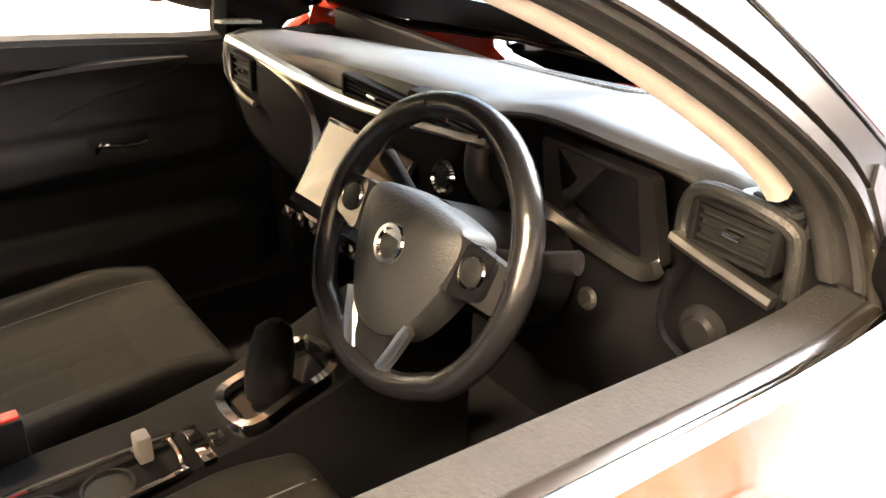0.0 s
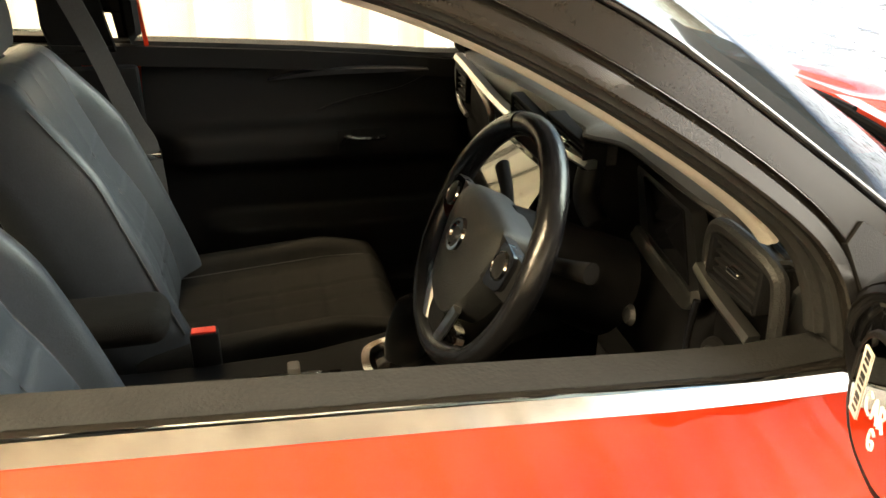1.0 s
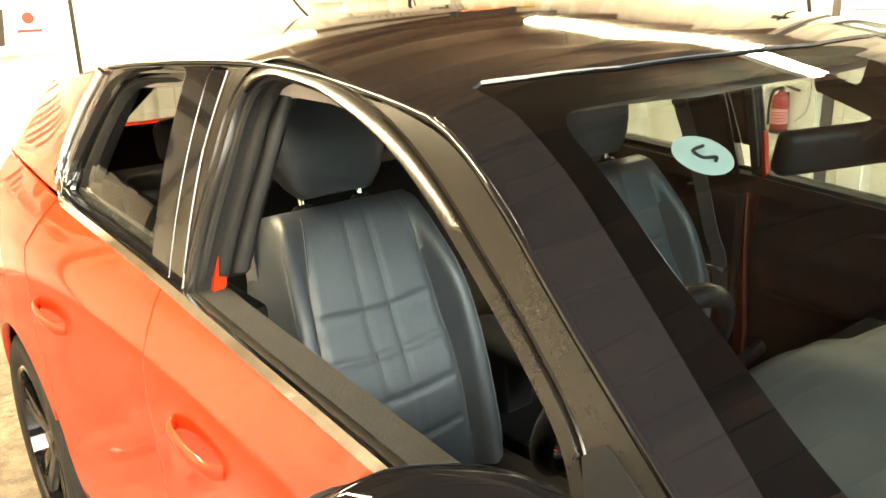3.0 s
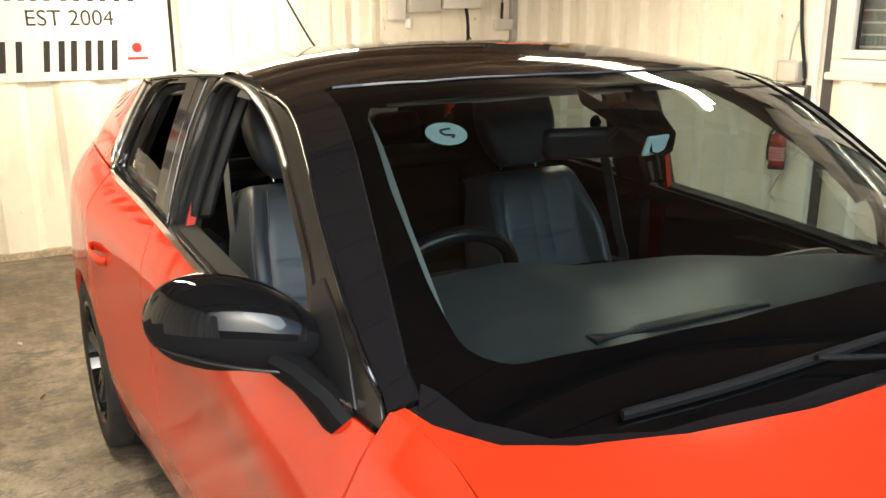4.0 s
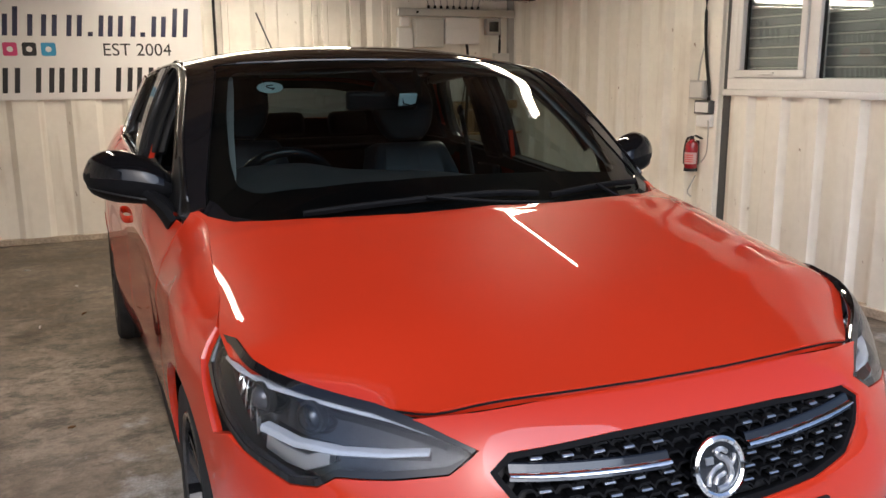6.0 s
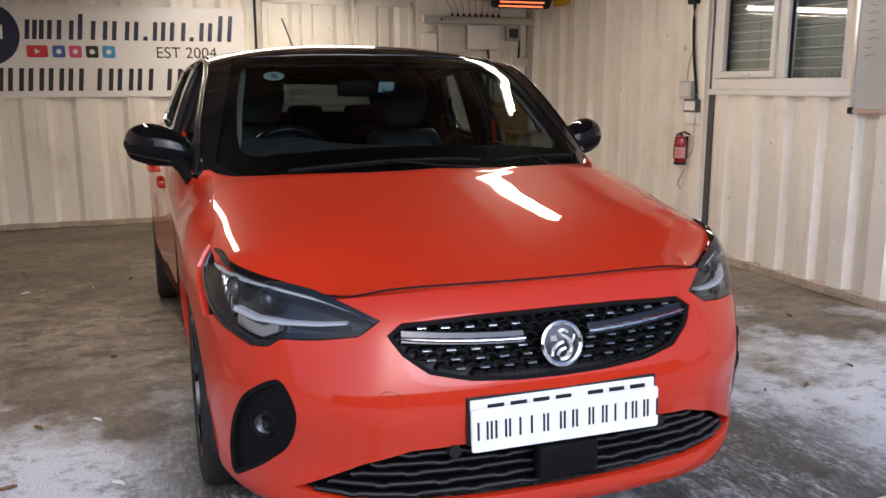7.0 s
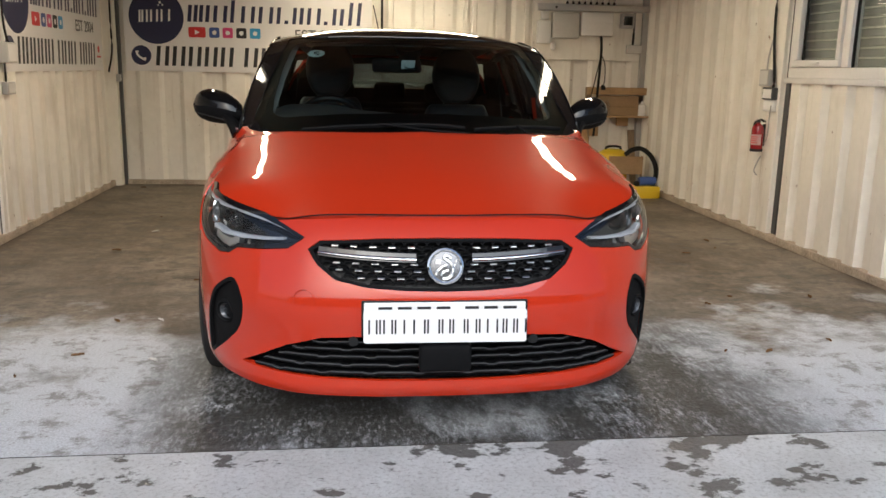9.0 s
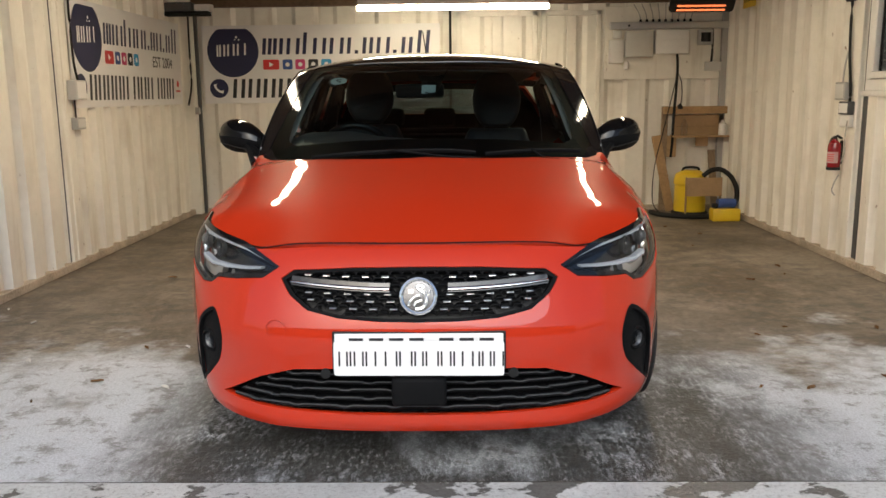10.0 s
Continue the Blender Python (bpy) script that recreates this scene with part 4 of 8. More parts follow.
for stroke, r in ((((-0.010, -0.040), (0.012, -0.036), (0.024, -0.016), (0.018, 0.008), (0.002, 0.020)), 0.0062), (((0.002, 0.020), (-0.006, 0.028), (0.006, 0.033), (0.018, 0.026)), 0.0050), (((0.004, 0.004), (-0.012, -0.002), (-0.026, -0.016), (-0.030, -0.030)), 0.0044), (((0.010, -0.012), (-0.006, -0.018), (-0.014, -0.030)), 0.0044), (((0.020, -0.004), (0.032, 0.006), (0.036, 0.020)), 0.0036)):
    part("badge_crest", tube_bm([mark @ Vector((x, y, 0)) for x, y in stroke], r, 8), SILVER, badge, "raised chrome emblem", True)
part("badge_flag", box_bm((-0.032, 0.008, 0.003), (-0.014, 0.022, 0.007), 0.001, 1, None, bm_m), SILVER, badge)

# lower intake
intake = sheet("lower_intake", body, half(INTAKE), [], 0.05, 0.0, MATT, car, "black slatted lower air intake", out=-0.055)
def cut_to(z):
    """Half-width of the intake at a height."""
    pts = INTAKE[:6]
    return float(np.interp(-z, [-b for a, b in pts], [a for a, b in pts]))
for r, z in enumerate((0.345, 0.320, 0.295, 0.268, 0.243)):
    w = min(cut_to(z), 0.70) - 0.035
    n = 150
    pts = []
    for i in range(n + 1):
        s = -w + 2 * w * i / n
        ph = (s / 0.16 + 0.5 * (r % 2)) % 1.0
        step = 0.004 * min(max((abs(ph - 0.5) - 0.085) / 0.05, 0), 1)
        pts.append((s, z + step - 0.005))
    part("intake_slat", strip_bm(pts, 0.008, 0.045, -0.012), MATT, intake, "", False)
    part("slat_edge", strip_bm([(s, zz + 0.0045) for s, zz in pts], 0.0014, 0.010, -0.0095), SLATEDGE, intake, "thin slat edge")
part("radar_cover", box_bm((-0.085, bc.y - 0.075, 0.262), (0.085, bc.y - 0.035, 0.352), 0.012, 3), MATT, intake, "square matt black sensor cover", True)
for sg in (1, -1):
    c = on_body(sg * 0.295, 0.356, -0.004)
    part("parking_sensor", rod_bm(c + Vector((0, 0.01, 0)), c + Vector((0, -0.012, 0)), 0.016, 20), SATIN, bumper, "black round parking sensor", True)
c = on_body(-0.455, 0.488, 0)
nrm = (on_body(-0.455, 0.488, 0.01) - c).normalized()
part("tow_cover", lathe_bm([(0.033, 0.0004), (0.0345, 0.0012), (0.036, 0.0004)], 32, Matrix.Translation(c) @ nrm.to_track_quat("Z", "Y").to_matrix().to_4x4()), RED, bumper, "round towing-eye cover", True)


def lettering(widths, x0, z0, height, stem, mat, parent, m, gap):
    """Writing that is not spelled out: plain upright bars."""
    x = x0
    for w in widths:
        if w > 0:
            for x1 in (x, x + w - stem)[:2 if w > 2 * stem else 1]:
                part("letter_bar", box_bm((x1, 0, z0), (x1 + stem * 0.9, 0.0012, z0 + height), 0, 2, None, m), mat, parent)
        x += abs(w) + gap
    return x


plate_m = Matrix.Translation((0, -0.062, 0.360)) @ pose(0, 0, 0, -4, 0, -0.6)
under_m = Matrix.Translation((0, -0.050, 0.378)) @ pose(0, 0, 0, -5, 0, 0)
under = thing("number_plate", "white registration plate in a dark surround behind a dealer plate", "number plate")
part("surround", box_bm((-0.268, 0.0, -0.004), (0.268, 0.012, 0.116), 0.004, 2, None, under_m), SATIN, under)
part("plate", box_bm((-0.260, -0.003, 0.0), (0.260, 0.0, 0.110), 0.003, 2, None, under_m), BOARD, under)
for i in range(7):
    x = -0.215 + i * 0.062 + (0.03 if i > 3 else 0)
    part("letter_bar", box_bm((x, -0.0045, 0.02), (x + 0.044, -0.003, 0.096), 0, 2, None, under_m), INK, under)
dealer = thing("dealer_plate", "white plastic dealer plate with thin black lettering", "number plate")
part("plate", plate_bm(rounded([(-0.262, 0.0), (0.262, 0.0), (0.262, 0.108), (-0.262, 0.108)], 0.010), 0.004, plate_m @ pose(0, 0, 0, 90, 0, 0)), BOARD, dealer)
lw = [0.030, 0.008, 0.032, 0.034, -0.016, 0.040, 0.042, 0.030, 0.042, 0.034, 0.032, -0.016, 0.026, 0.030, 0.034]
lettering(lw, -0.247, 0.030, 0.046, 0.0062, INK, dealer, plate_m @ Matrix.Translation((0, -0.0052, 0)), 0.0045)

# wheels
def wheel(x, y):
    sgn = 1 if x > 0 else -1
    root = new("wheel")
    root.parent = car
    m = pose(0, 0, 0, 0, 90 * sgn, 0)
    rot = lambda bm: (bmesh.ops.transform(bm, matrix=Matrix.Translation((x, y, RW)) @ m, verts=bm.verts), bm)[1]
    prof = [(0.215, -0.095), (0.225, -0.102), (0.285, -0.106), (0.304, -0.095), (0.311, -0.070), (0.311, -0.036), (0.306, -0.034), (0.306, -0.028), (0.311, -0.026), (0.312, 0.026), (0.306, 0.028), (0.306, 0.034), (0.311, 0.036), (0.311, 0.070), (0.304, 0.095), (0.285, 0.106), (0.225, 0.102), (0.215, 0.095)]
    part("tyre", rot(lathe_bm(prof, 48)), RUBBER, root, "black road tyre", True)
    rim = part("rim", rot(lathe_bm([(0.222, 0.100), (0.218, 0.104), (0.208, 0.098), (0.200, 0.060), (0.190, -0.09), (0.215, -0.097)], 48)), GLOSS, root, "two-tone alloy rim", True)
    for i in range(5):
        a = 2 * math.pi * i / 5
        for off in (-0.16, 0.16):
            own = box_bm((0.045, -0.014, 0.070), (0.208, 0.014, 0.092), 0.004, 2)
            for v in own.verts:
                v.co.z -= 0.02 * (1 - (v.co.x - 0.045) / 0.163)
                v.co.y *= 1 + 0.5 * (v.co.x - 0.045) / 0.163
            bmesh.ops.transform(own, matrix=pose(0, 0, 0, 0, 0, math.degrees(a + off)), verts=own.verts)
            part("spoke", rot(own), DARKCHROME if off > 0 else GLOSS, rim, "", True)
    part("hub_cap", rot(lathe_bm([(0.0, 0.084), (0.030, 0.083), (0.036, 0.078), (0.060, 0.070), (0.062, 0.02)], 24)), GLOSS, rim, "", True)
    part("brake_disc", rot(lathe_bm([(0.06, 0.0), (0.135, 0.0), (0.137, -0.02), (0.06, -0.02)], 32)), DARKGREY, root, "", True)


for sg in (1, -1):
    wheel(sg * 0.758, FA), wheel(sg * 0.842, RA)


# door mirrors
SHELL = material("black_mirror_paint", (0.004, 0.004, 0.0045), 0.04, 0, 0, 0.32, 400, 0.05)


def mirror_part(sgn):
    root = new("door_mirror")
    root.parent = car
    tagged(root, "gloss black door mirror")
    # the passenger's stands a little lower and nearer
    dx, dz0 = (0.0, -0.010) if sgn < 0 else (-0.030, -0.018)
    root.matrix_world = Matrix.Translation((dx, 0, dz0))
    own, rings, n = bmesh.new(), [], 20
    stations = pchip([0, 0.12, 0.35, 0.6, 0.8, 0.93, 1.0], [0.46, 0.72, 0.95, 1.0, 0.86, 0.58, 0.10])
    for i in range(15):
        t = 1 - (1 - i / 14) ** 1.3
        k = stations(t)
        x = 0.800 + 0.240 * t
        yc = 1.492 + 0.100 * t
        ring = []
        for j in range(n):
            a = 2 * math.pi * j / n
            cy, cz = math.cos(a), math.sin(a)
            dy = (0.092 if cy < 0 else 0.05) * k * cy
            dz = 0.080 * k * cz + 0.012 * (1 - (2 * t - 1) ** 2)
            ring.append(own.verts.new((sgn * x, yc + dy, 1.002 + dz + 0.030 * t)))
        rings.append(ring)
    for a, b in zip(rings, rings[1:]):
        for j in range(n):
            own.faces.new((a[j], a[(j + 1) % n], b[(j + 1) % n], b[j]))
    own.faces.new(rings[0]), own.faces.new(rings[-1])
    bmesh.ops.recalc_face_normals(own, faces=own.faces)
    under_faces = [f for f in own.faces if f.calc_center_median().z < 1.014 + 0.030 * (abs(f.calc_center_median().x) - 0.8) / 0.24]
    low_cap = own.copy()
    bmesh.ops.delete(own, geom=under_faces, context="FACES")
    bmesh.ops.delete(low_cap, geom=[f for f in low_cap.faces if f.calc_center_median().z >= 1.014 + 0.030 * (abs(f.calc_center_median().x) - 0.8) / 0.24], context="FACES")
    part("shell", own, SHELL, root, "gloss black mirror shell", True)
    part("lower_cap", low_cap, MATT, root, "matt black lower mirror cap", True)
    # lower cap, a thin bright line and the flasher
    pts = [Vector((sgn * (0.815 + 0.215 * t), 1.492 + 0.10 * t - 0.094 * math.sqrt(max(1 - (2 * t - 0.9) ** 2 / 1.3, 0.02)), 0.962 + 0.040 * t)) for t in np.linspace(0.0, 1.0, 12)]
    part("shell_line", sweep_bm(pts, disc(0.003, 8)), SATIN, root, "", True)
    # glass facing the rear
    out = [(0.066 * math.copysign(abs(math.cos(a)) ** 0.75, math.cos(a)), 0.053 * math.copysign(abs(math.sin(a)) ** 0.75, math.sin(a))) for a in np.linspace(0, 2 * math.pi, 29)[:-1]]
    gm = Matrix.Translation((sgn * (0.966 if sgn < 0 else 0.957), 1.608, 1.019)) @ pose(0, 0, 0, -90, 0, 22 * sgn)
    gp = part("mirror_glass", plate_bm(out, 0.006, gm), MIRROR, root, "mirror glass with a printed label")
    part("glass_rim", sweep_bm([gm @ Vector((a * 1.03, b * 1.03, 0.002)) for a, b in out], disc(0.005, 8), True, (0, 1, 0)), SATIN, root, "", True)
    if sgn < 0:
        lab = gm @ Matrix.Translation((0.046, 0, 0.0064))
        tag = part("paper_label", plate_bm([(-0.009, -0.032), (0.009, -0.032), (0.009, 0.032), (-0.009, 0.032)], 0.0006, lab), BOARD, gp, "white printed paper label")
        for k in range(9):
            y0 = -0.030 + k * 0.0066
            part("print_bar", box_bm((-0.007, y0, 0.0007), (0.003, y0 + (0.003 if k % 3 else 0.005), 0.0011), 0, 2, None, lab), INK, gp)
        mark = gm @ Matrix.Translation((0.026, 0.004, 0.0062)) @ pose(0, 0, 0, 0, 0, 8)
        # handwriting in white pen: C A R, and G below; x of the glass runs against the reader
        for stroke in (((-0.010, 0.007), (-0.004, 0.010), (0.001, 0.004), (0.000, -0.006), (-0.008, -0.009)), ((-0.013, -0.009), (-0.018, 0.010), (-0.025, -0.009)), ((-0.015, -0.002), (-0.023, -0.002)), ((-0.029, -0.009), (-0.029, 0.010)), ((-0.029, 0.010), (-0.037, 0.008), (-0.036, 0.002), (-0.030, 0.000)), ((-0.031, 0.000), (-0.038, -0.009)), ((-0.026, -0.018), (-0.020, -0.015), (-0.016, -0.022), (-0.019, -0.031), (-0.026, -0.030), (-0.026, -0.024), (-0.022, -0.024))):
            part("pen_mark", tube_bm([mark @ Vector((x, -y, 0)) for x, y in stroke], 0.0011, 6), BOARD, gp)
    # foot and triangular sail panel
    foot = sweep_bm([Vector((sgn * x, y, z)) for x, y, z in ((0.80, 1.36, 0.895), (0.815, 1.385, 0.925), (0.835, 1.43, 0.955), (0.86, 1.47, 0.975))], lambda t: disc(0.030 - 0.004 * t, 10, 0.055 - 0.015 * t), up=(0, 1, 0))
    part("foot", foot, MATT, root, "", True)
    return root


MIRROR = material("mirror", (0.85, 0.86, 0.86), 0.02, 1.0, 0, 0.5, 20, 0.02)
mirror_part(-1), mirror_part(1)


# side windows: frames, pillars and glass
def smooth_loop(points, n):
    return [(v.x, v.y) for v in spline([(a, b, 0) for a, b in points], n)]


def opening_line(poly):
    """Points round an opening with the direction out of it."""
    cy, cz = sum(p[0] for p in poly) / len(poly), sum(p[1] for p in poly) / len(poly)
    pts, out = dense(poly, 0.02), []
    for i, p in enumerate(pts):
        a, b = Vector(pts[i - 2]), Vector(pts[(i + 2) % len(pts)])
        n = (b - a).normalized()
        n = Vector((-n.y, n.x))
        if n.dot(Vector((cy, cz)) - Vector(p)) > 0:
            n = -n
        out.append((Vector(p), n))
    return out


def strip_of(fn, sgn, edge, section, mat, name, parent, label="", front=None):
    """A moulding with a section of (distance, height) run round an opening; front: along its sloping front and top only, or all but that."""
    own, rows = bmesh.new(), []
    for p, n in edge:
        if front is True and not (p.y > belt(p.x) + 0.10 and n.y > 0.35):
            rows.append(None)
            continue
        if front is False and (n.y > 0.9 or n.y < -0.5 or n.x < -0.3):
            rows.append(None)
            continue
        ring = []
        for d, h in section:
            if n.y < -0.4:
                d = max(d, 0.0)
            q = p + n * d
            x, y, z = fn(q.x, q.y)
            ring.append(own.verts.new((x + sgn * h, y, z)))
        rows.append(ring)
    for a, b in zip(rows, rows[1:] + rows[:1]):
        if a and b:
            for j in range(len(a) - 1):
                own.faces.new((a[j], a[j + 1], b[j + 1], b[j]))
    bmesh.ops.recalc_face_normals(own, faces=own.faces)
    return part(name, own, mat, parent, label, True, 50)


def glasshouse(sgn):
    fn = lambda y, z: (sgn * side(y, z), y, z)
    low = 0.060 if sgn > 0 else 0.0
    roof_line = lambda ys: [(y, top(rail_x(y), y)[2] - 0.006) for y in ys]
    door_obs = [o for o in car.children if o.name.startswith("front_door")]
    rear_obs = [o for o in car.children if o.name.startswith("rear_door")]
    fd = min(door_obs, key=lambda o: sgn * -sum(v.co.x for v in o.data.vertices))
    rd = min(rear_obs, key=lambda o: sgn * -sum(v.co.x for v in o.data.vertices))
    win = smooth_loop([(1.508, belt(1.51) + 0.008 - low), (1.512, 0.985), (1.530, 1.035), (1.575, 1.085), (1.68, 1.160), (1.811, 1.236), (1.938, 1.291), (2.089, 1.331), (2.192, 1.343), (2.265, 1.345), (2.312, 1.326), (2.328, 1.285), (2.325, 1.20), (2.330, 1.09), (2.333, belt(2.33) + 0.004 - low)], 6) + [(y, belt(y) + 0.003 - low) for y in (2.2, 2.05, 1.9, 1.75, 1.6)]
    lid = [(y, z) for y, z in win]
    front_line = smooth_loop([(1.264, belt(1.264) - 0.002), (1.272, 0.935)] + roof_line((1.295, 1.36, 1.44, 1.52, 1.6, 1.7, 1.8, 1.9, 2.0, 2.15, 2.30, 2.40)), 4)
    outer = front_line + [(2.395, 1.20), (2.375, belt(2.37) - low)] + belt_line(2.25, 1.40, 6, low)
    frame_ob = sheet("window_frame", fn, outer, [shrink(win, -0.026)], 0.025, 0.012, FRAME, fd, "satin black window frame", out=0.001)
    # ridged frame section and seals round the opening: (distance from its edge, height)
    edge = opening_line(win)
    strip_of(fn, sgn, edge, [(0.027, -0.010), (0.026, 0.001), (0.0245, 0.003), (0.021, -0.006), (0.019, -0.006), (0.017, 0.002), (0.003, 0.003), (0.0, 0.0), (-0.001, -0.014)], FRAME, "frame_ridge", fd, "ridged window frame edge")
    strip_of(fn, sgn, edge, [(-0.001, -0.012), (-0.007, -0.014), (-0.009, -0.022), (-0.004, -0.028), (-0.004, -0.040), (-0.013, -0.044), (-0.017, -0.054), (-0.014, -0.062), (0.010, -0.070)], RUBBER, "seal", fd, "black rubber window seal")
    strip_of(fn, sgn, edge, [(0.004, -0.062), (-0.014, -0.066), (-0.022, -0.074), (-0.024, -0.088), (-0.012, -0.100)], SATIN, "body_seal", car, "black sealing lip of the door opening", front=False)
    strip_of(fn, sgn, edge, [(0.020, -0.070), (-0.016, -0.074), (-0.024, -0.082), (-0.027, -0.094), (-0.015, -0.104), (0.01, -0.11)], PALE, "pillar_cover", car, "pale beige pillar cover inside the frame", front=True)
    sail = sheet("sail_panel", fn, [(1.325, belt(1.325) + 0.004), (1.372, 0.985), (1.44, 1.040), (1.500, 1.078), (1.520, 1.060), (1.490, 0.985), (1.482, belt(1.5) + 0.006)], [], 0.03, 0.008, SATIN, fd, "matt black triangular mirror panel", out=0.005)
    pillar = sheet("door_pillar", fn, [(2.352, belt(2.35) + 0.006), (2.39, 1.22), (2.395, top(rail_x(2.395), 2.395)[2] - 0.012), (2.455, top(rail_x(2.455), 2.455)[2] - 0.012), (2.435, 1.2), (2.405, belt(2.4) + 0.006)], [], 0.03, 0.012, GLOSS, fd, "gloss black pillar cover", out=0.004)
    pillar2 = sheet("door_pillar", fn, [(2.411, belt(2.41) + 0.006), (2.441, 1.2), (2.461, top(rail_x(2.46), 2.46)[2] - 0.012), (2.545, top(rail_x(2.545), 2.545)[2] - 0.012), (2.525, 1.2), (2.490, belt(2.49) + 0.006)], [], 0.03, 0.012, GLOSS, rd, "gloss black pillar cover", out=0.004)
    rwin = [(2.500, belt(2.5) + 0.016 - low), (2.53, 1.2), (2.555, 1.335), (2.70, 1.332), (2.84, 1.315), (2.93, 1.27), (3.0, 1.15), (3.025, 1.075), (3.0, belt(3.0) + 0.016 - low), (2.75, belt(2.75) + 0.016 - low)]
    rwin = smooth_loop(rwin, 3)
    rout = [(2.41, belt(2.41) - low), (2.44, 1.2)] + roof_line((2.465, 2.6, 2.75, 2.88, 2.97)) + [(3.02, 1.24), (3.06, 1.14), (3.072, 1.08), (3.045, 1.045 - low)] + belt_line(2.98, 2.5, 5, low)
    sheet("window_frame", fn, rout, [rwin], 0.03, 0.035, GLOSS, rd, "gloss black window frame", out=0.001)
    sheet("seal", fn, [(y, z - 0.008) for y, z in rout], [shrink(rwin, 0.010)], 0.04, 0.02, RUBBER, rd, "", out=-0.03)
    # glass
    if sgn > 0:
        g = sheet("window_glass", fn, shrink(win, -0.004), [], 0.06, 0.0, GLASS, fd, "closed clear side window", out=-0.022)
        g2 = sheet("window_glass", fn, shrink(rwin, -0.008), [], 0.06, 0.0, GLASS, rd, "closed clear side window", out=-0.022)
        g.visible_shadow = g2.visible_shadow = False
    else:
        low_glass = [(2.505, belt(2.5) + 0.0), (2.515, 1.090), (2.60, 1.100), (2.75, 1.118), (2.90, 1.128), (3.0, 1.125), (3.02, 1.07), (2.98, belt(2.98) + 0.0), (2.75, belt(2.75))]
        g2 = sheet("window_glass", fn, low_glass, [], 0.05, 0.004, GLASS, rd, "half-lowered clear side window", out=-0.022)
        g2.visible_shadow = False
        g2b = sheet("window_glass", fn, [(1.62, belt(1.62) - 0.04), (1.62, belt(1.62) + 0.008), (2.31, belt(2.31) + 0.012), (2.31, belt(2.31) - 0.04)], [], 0.06, 0.0, GLASS, fd, "lowered side window", out=-0.026)
    # quarter panel above the belt
    cp = [(3.050, belt(3.05) + 0.002), (3.082, 1.08), (3.07, 1.15), (3.03, 1.25), (2.985, top(rail_x(2.985), 2.985)[2] - 0.006)] + roof_line((3.1, 3.2, 3.34)) + [(3.52, 1.25), (3.70, 1.16), (3.84, belt(3.8) + 0.002)] + belt_line(3.7, 3.2, 4)
    sheet("rear_pillar", fn, cp, [], 0.04, 0.015, RED, car, "", out=0.002)
    return fn


glasshouse(-1), glasshouse(1)
for sg in (1, -1):
    bead = [Vector((sg * rail_x(y), y, top(rail_x(y), y)[2] + 0.001)) for y in np.linspace(1.30, 2.98, 40)]
    part("roof_bead", sweep_bm(bead, disc(0.0045, 8)), GLOSS, car, "gloss black bead along the roof edge", True, 0)


# tailgate with its window, and rear bumper block
def tail(x, v):
    """The tail's skin: v from the roof's rear edge (0) down to the belt (1) and the sill (2)."""
    c = 1 - 0.10 * (x / 0.8) ** 2
    y = float(np.interp(v, [0, 1, 1.25, 2], [3.49, 3.86, 3.99, 3.97])) * c + (1 - c) * 2.6
    z = float(np.interp(v, [0, 1, 1.25, 2], [1.315, 1.045, 0.90, 0.25])) - 0.19 * abs(x) ** 2.5 * max(0, 1 - v)
    return (x, y, z)


tg = sheet("tailgate", tail, half([(0.0, 0.0), (0.35, 0.0), (0.60, 0.02), (0.70, 0.5), (0.76, 1.0), (0.78, 1.3), (0.74, 1.95), (0.0, 1.98)]), [half([(0.0, 0.10), (0.30, 0.10), (0.48, 0.14), (0.53, 0.5), (0.58, 0.86), (0.40, 0.92), (0.0, 0.93)])], 0.07, 0.02, RED, car, "orange-red tailgate with a rear window")
sheet("inner_trim", tail, half([(0.0, 0.02), (0.35, 0.02), (0.58, 0.04), (0.68, 0.5), (0.74, 1.0), (0.76, 1.3), (0.70, 1.95), (0.0, 1.96)]), [half([(0.0, 0.18), (0.28, 0.18), (0.42, 0.22), (0.46, 0.5), (0.50, 0.80), (0.38, 0.84), (0.0, 0.85)])], 0.07, 0.0, MATT, tg, "dark inner lining", out=-0.03)
rg = sheet("rear_glass", tail, half([(0.0, 0.08), (0.30, 0.08), (0.49, 0.12), (0.54, 0.5), (0.59, 0.87), (0.40, 0.94), (0.0, 0.95)]), [], 0.08, 0.0, REARGLASS, tg, "dark-tinted rear window", out=-0.01)
rg.visible_shadow = False
part("rear_bumper", box_bm((-0.78, 3.62, 0.22), (0.78, 3.93, 0.60), 0.05, 3), RED, car, "", True)

# underside
for sg in (1, -1):
    part("sill_step", box_bm((min(sg * 0.66, sg * 0.845), 1.20, 0.165), (max(sg * 0.66, sg * 0.845), 2.96, 0.285), 0.01, 1), RUBBER, car)
    part("kick_panel", box_bm((min(sg * 0.69, sg * 0.79), 1.21, 0.20), (max(sg * 0.69, sg * 0.79), 1.40, 0.88), 0.01, 1), CARPET, car)
part("underbody", box_bm((-0.74, 0.25, 0.15), (0.74, 3.85, 0.20), 0.01, 1), RUBBER, car)
part("bulkhead", box_bm((-0.72, 1.20, 0.18), (0.72, 1.23, 0.93), 0.005, 1), SATIN, car)
part("engine_cover", box_bm((-0.52, 0.22, 0.18), (0.52, 1.19, 0.62), 0.03, 2), SATIN, car)

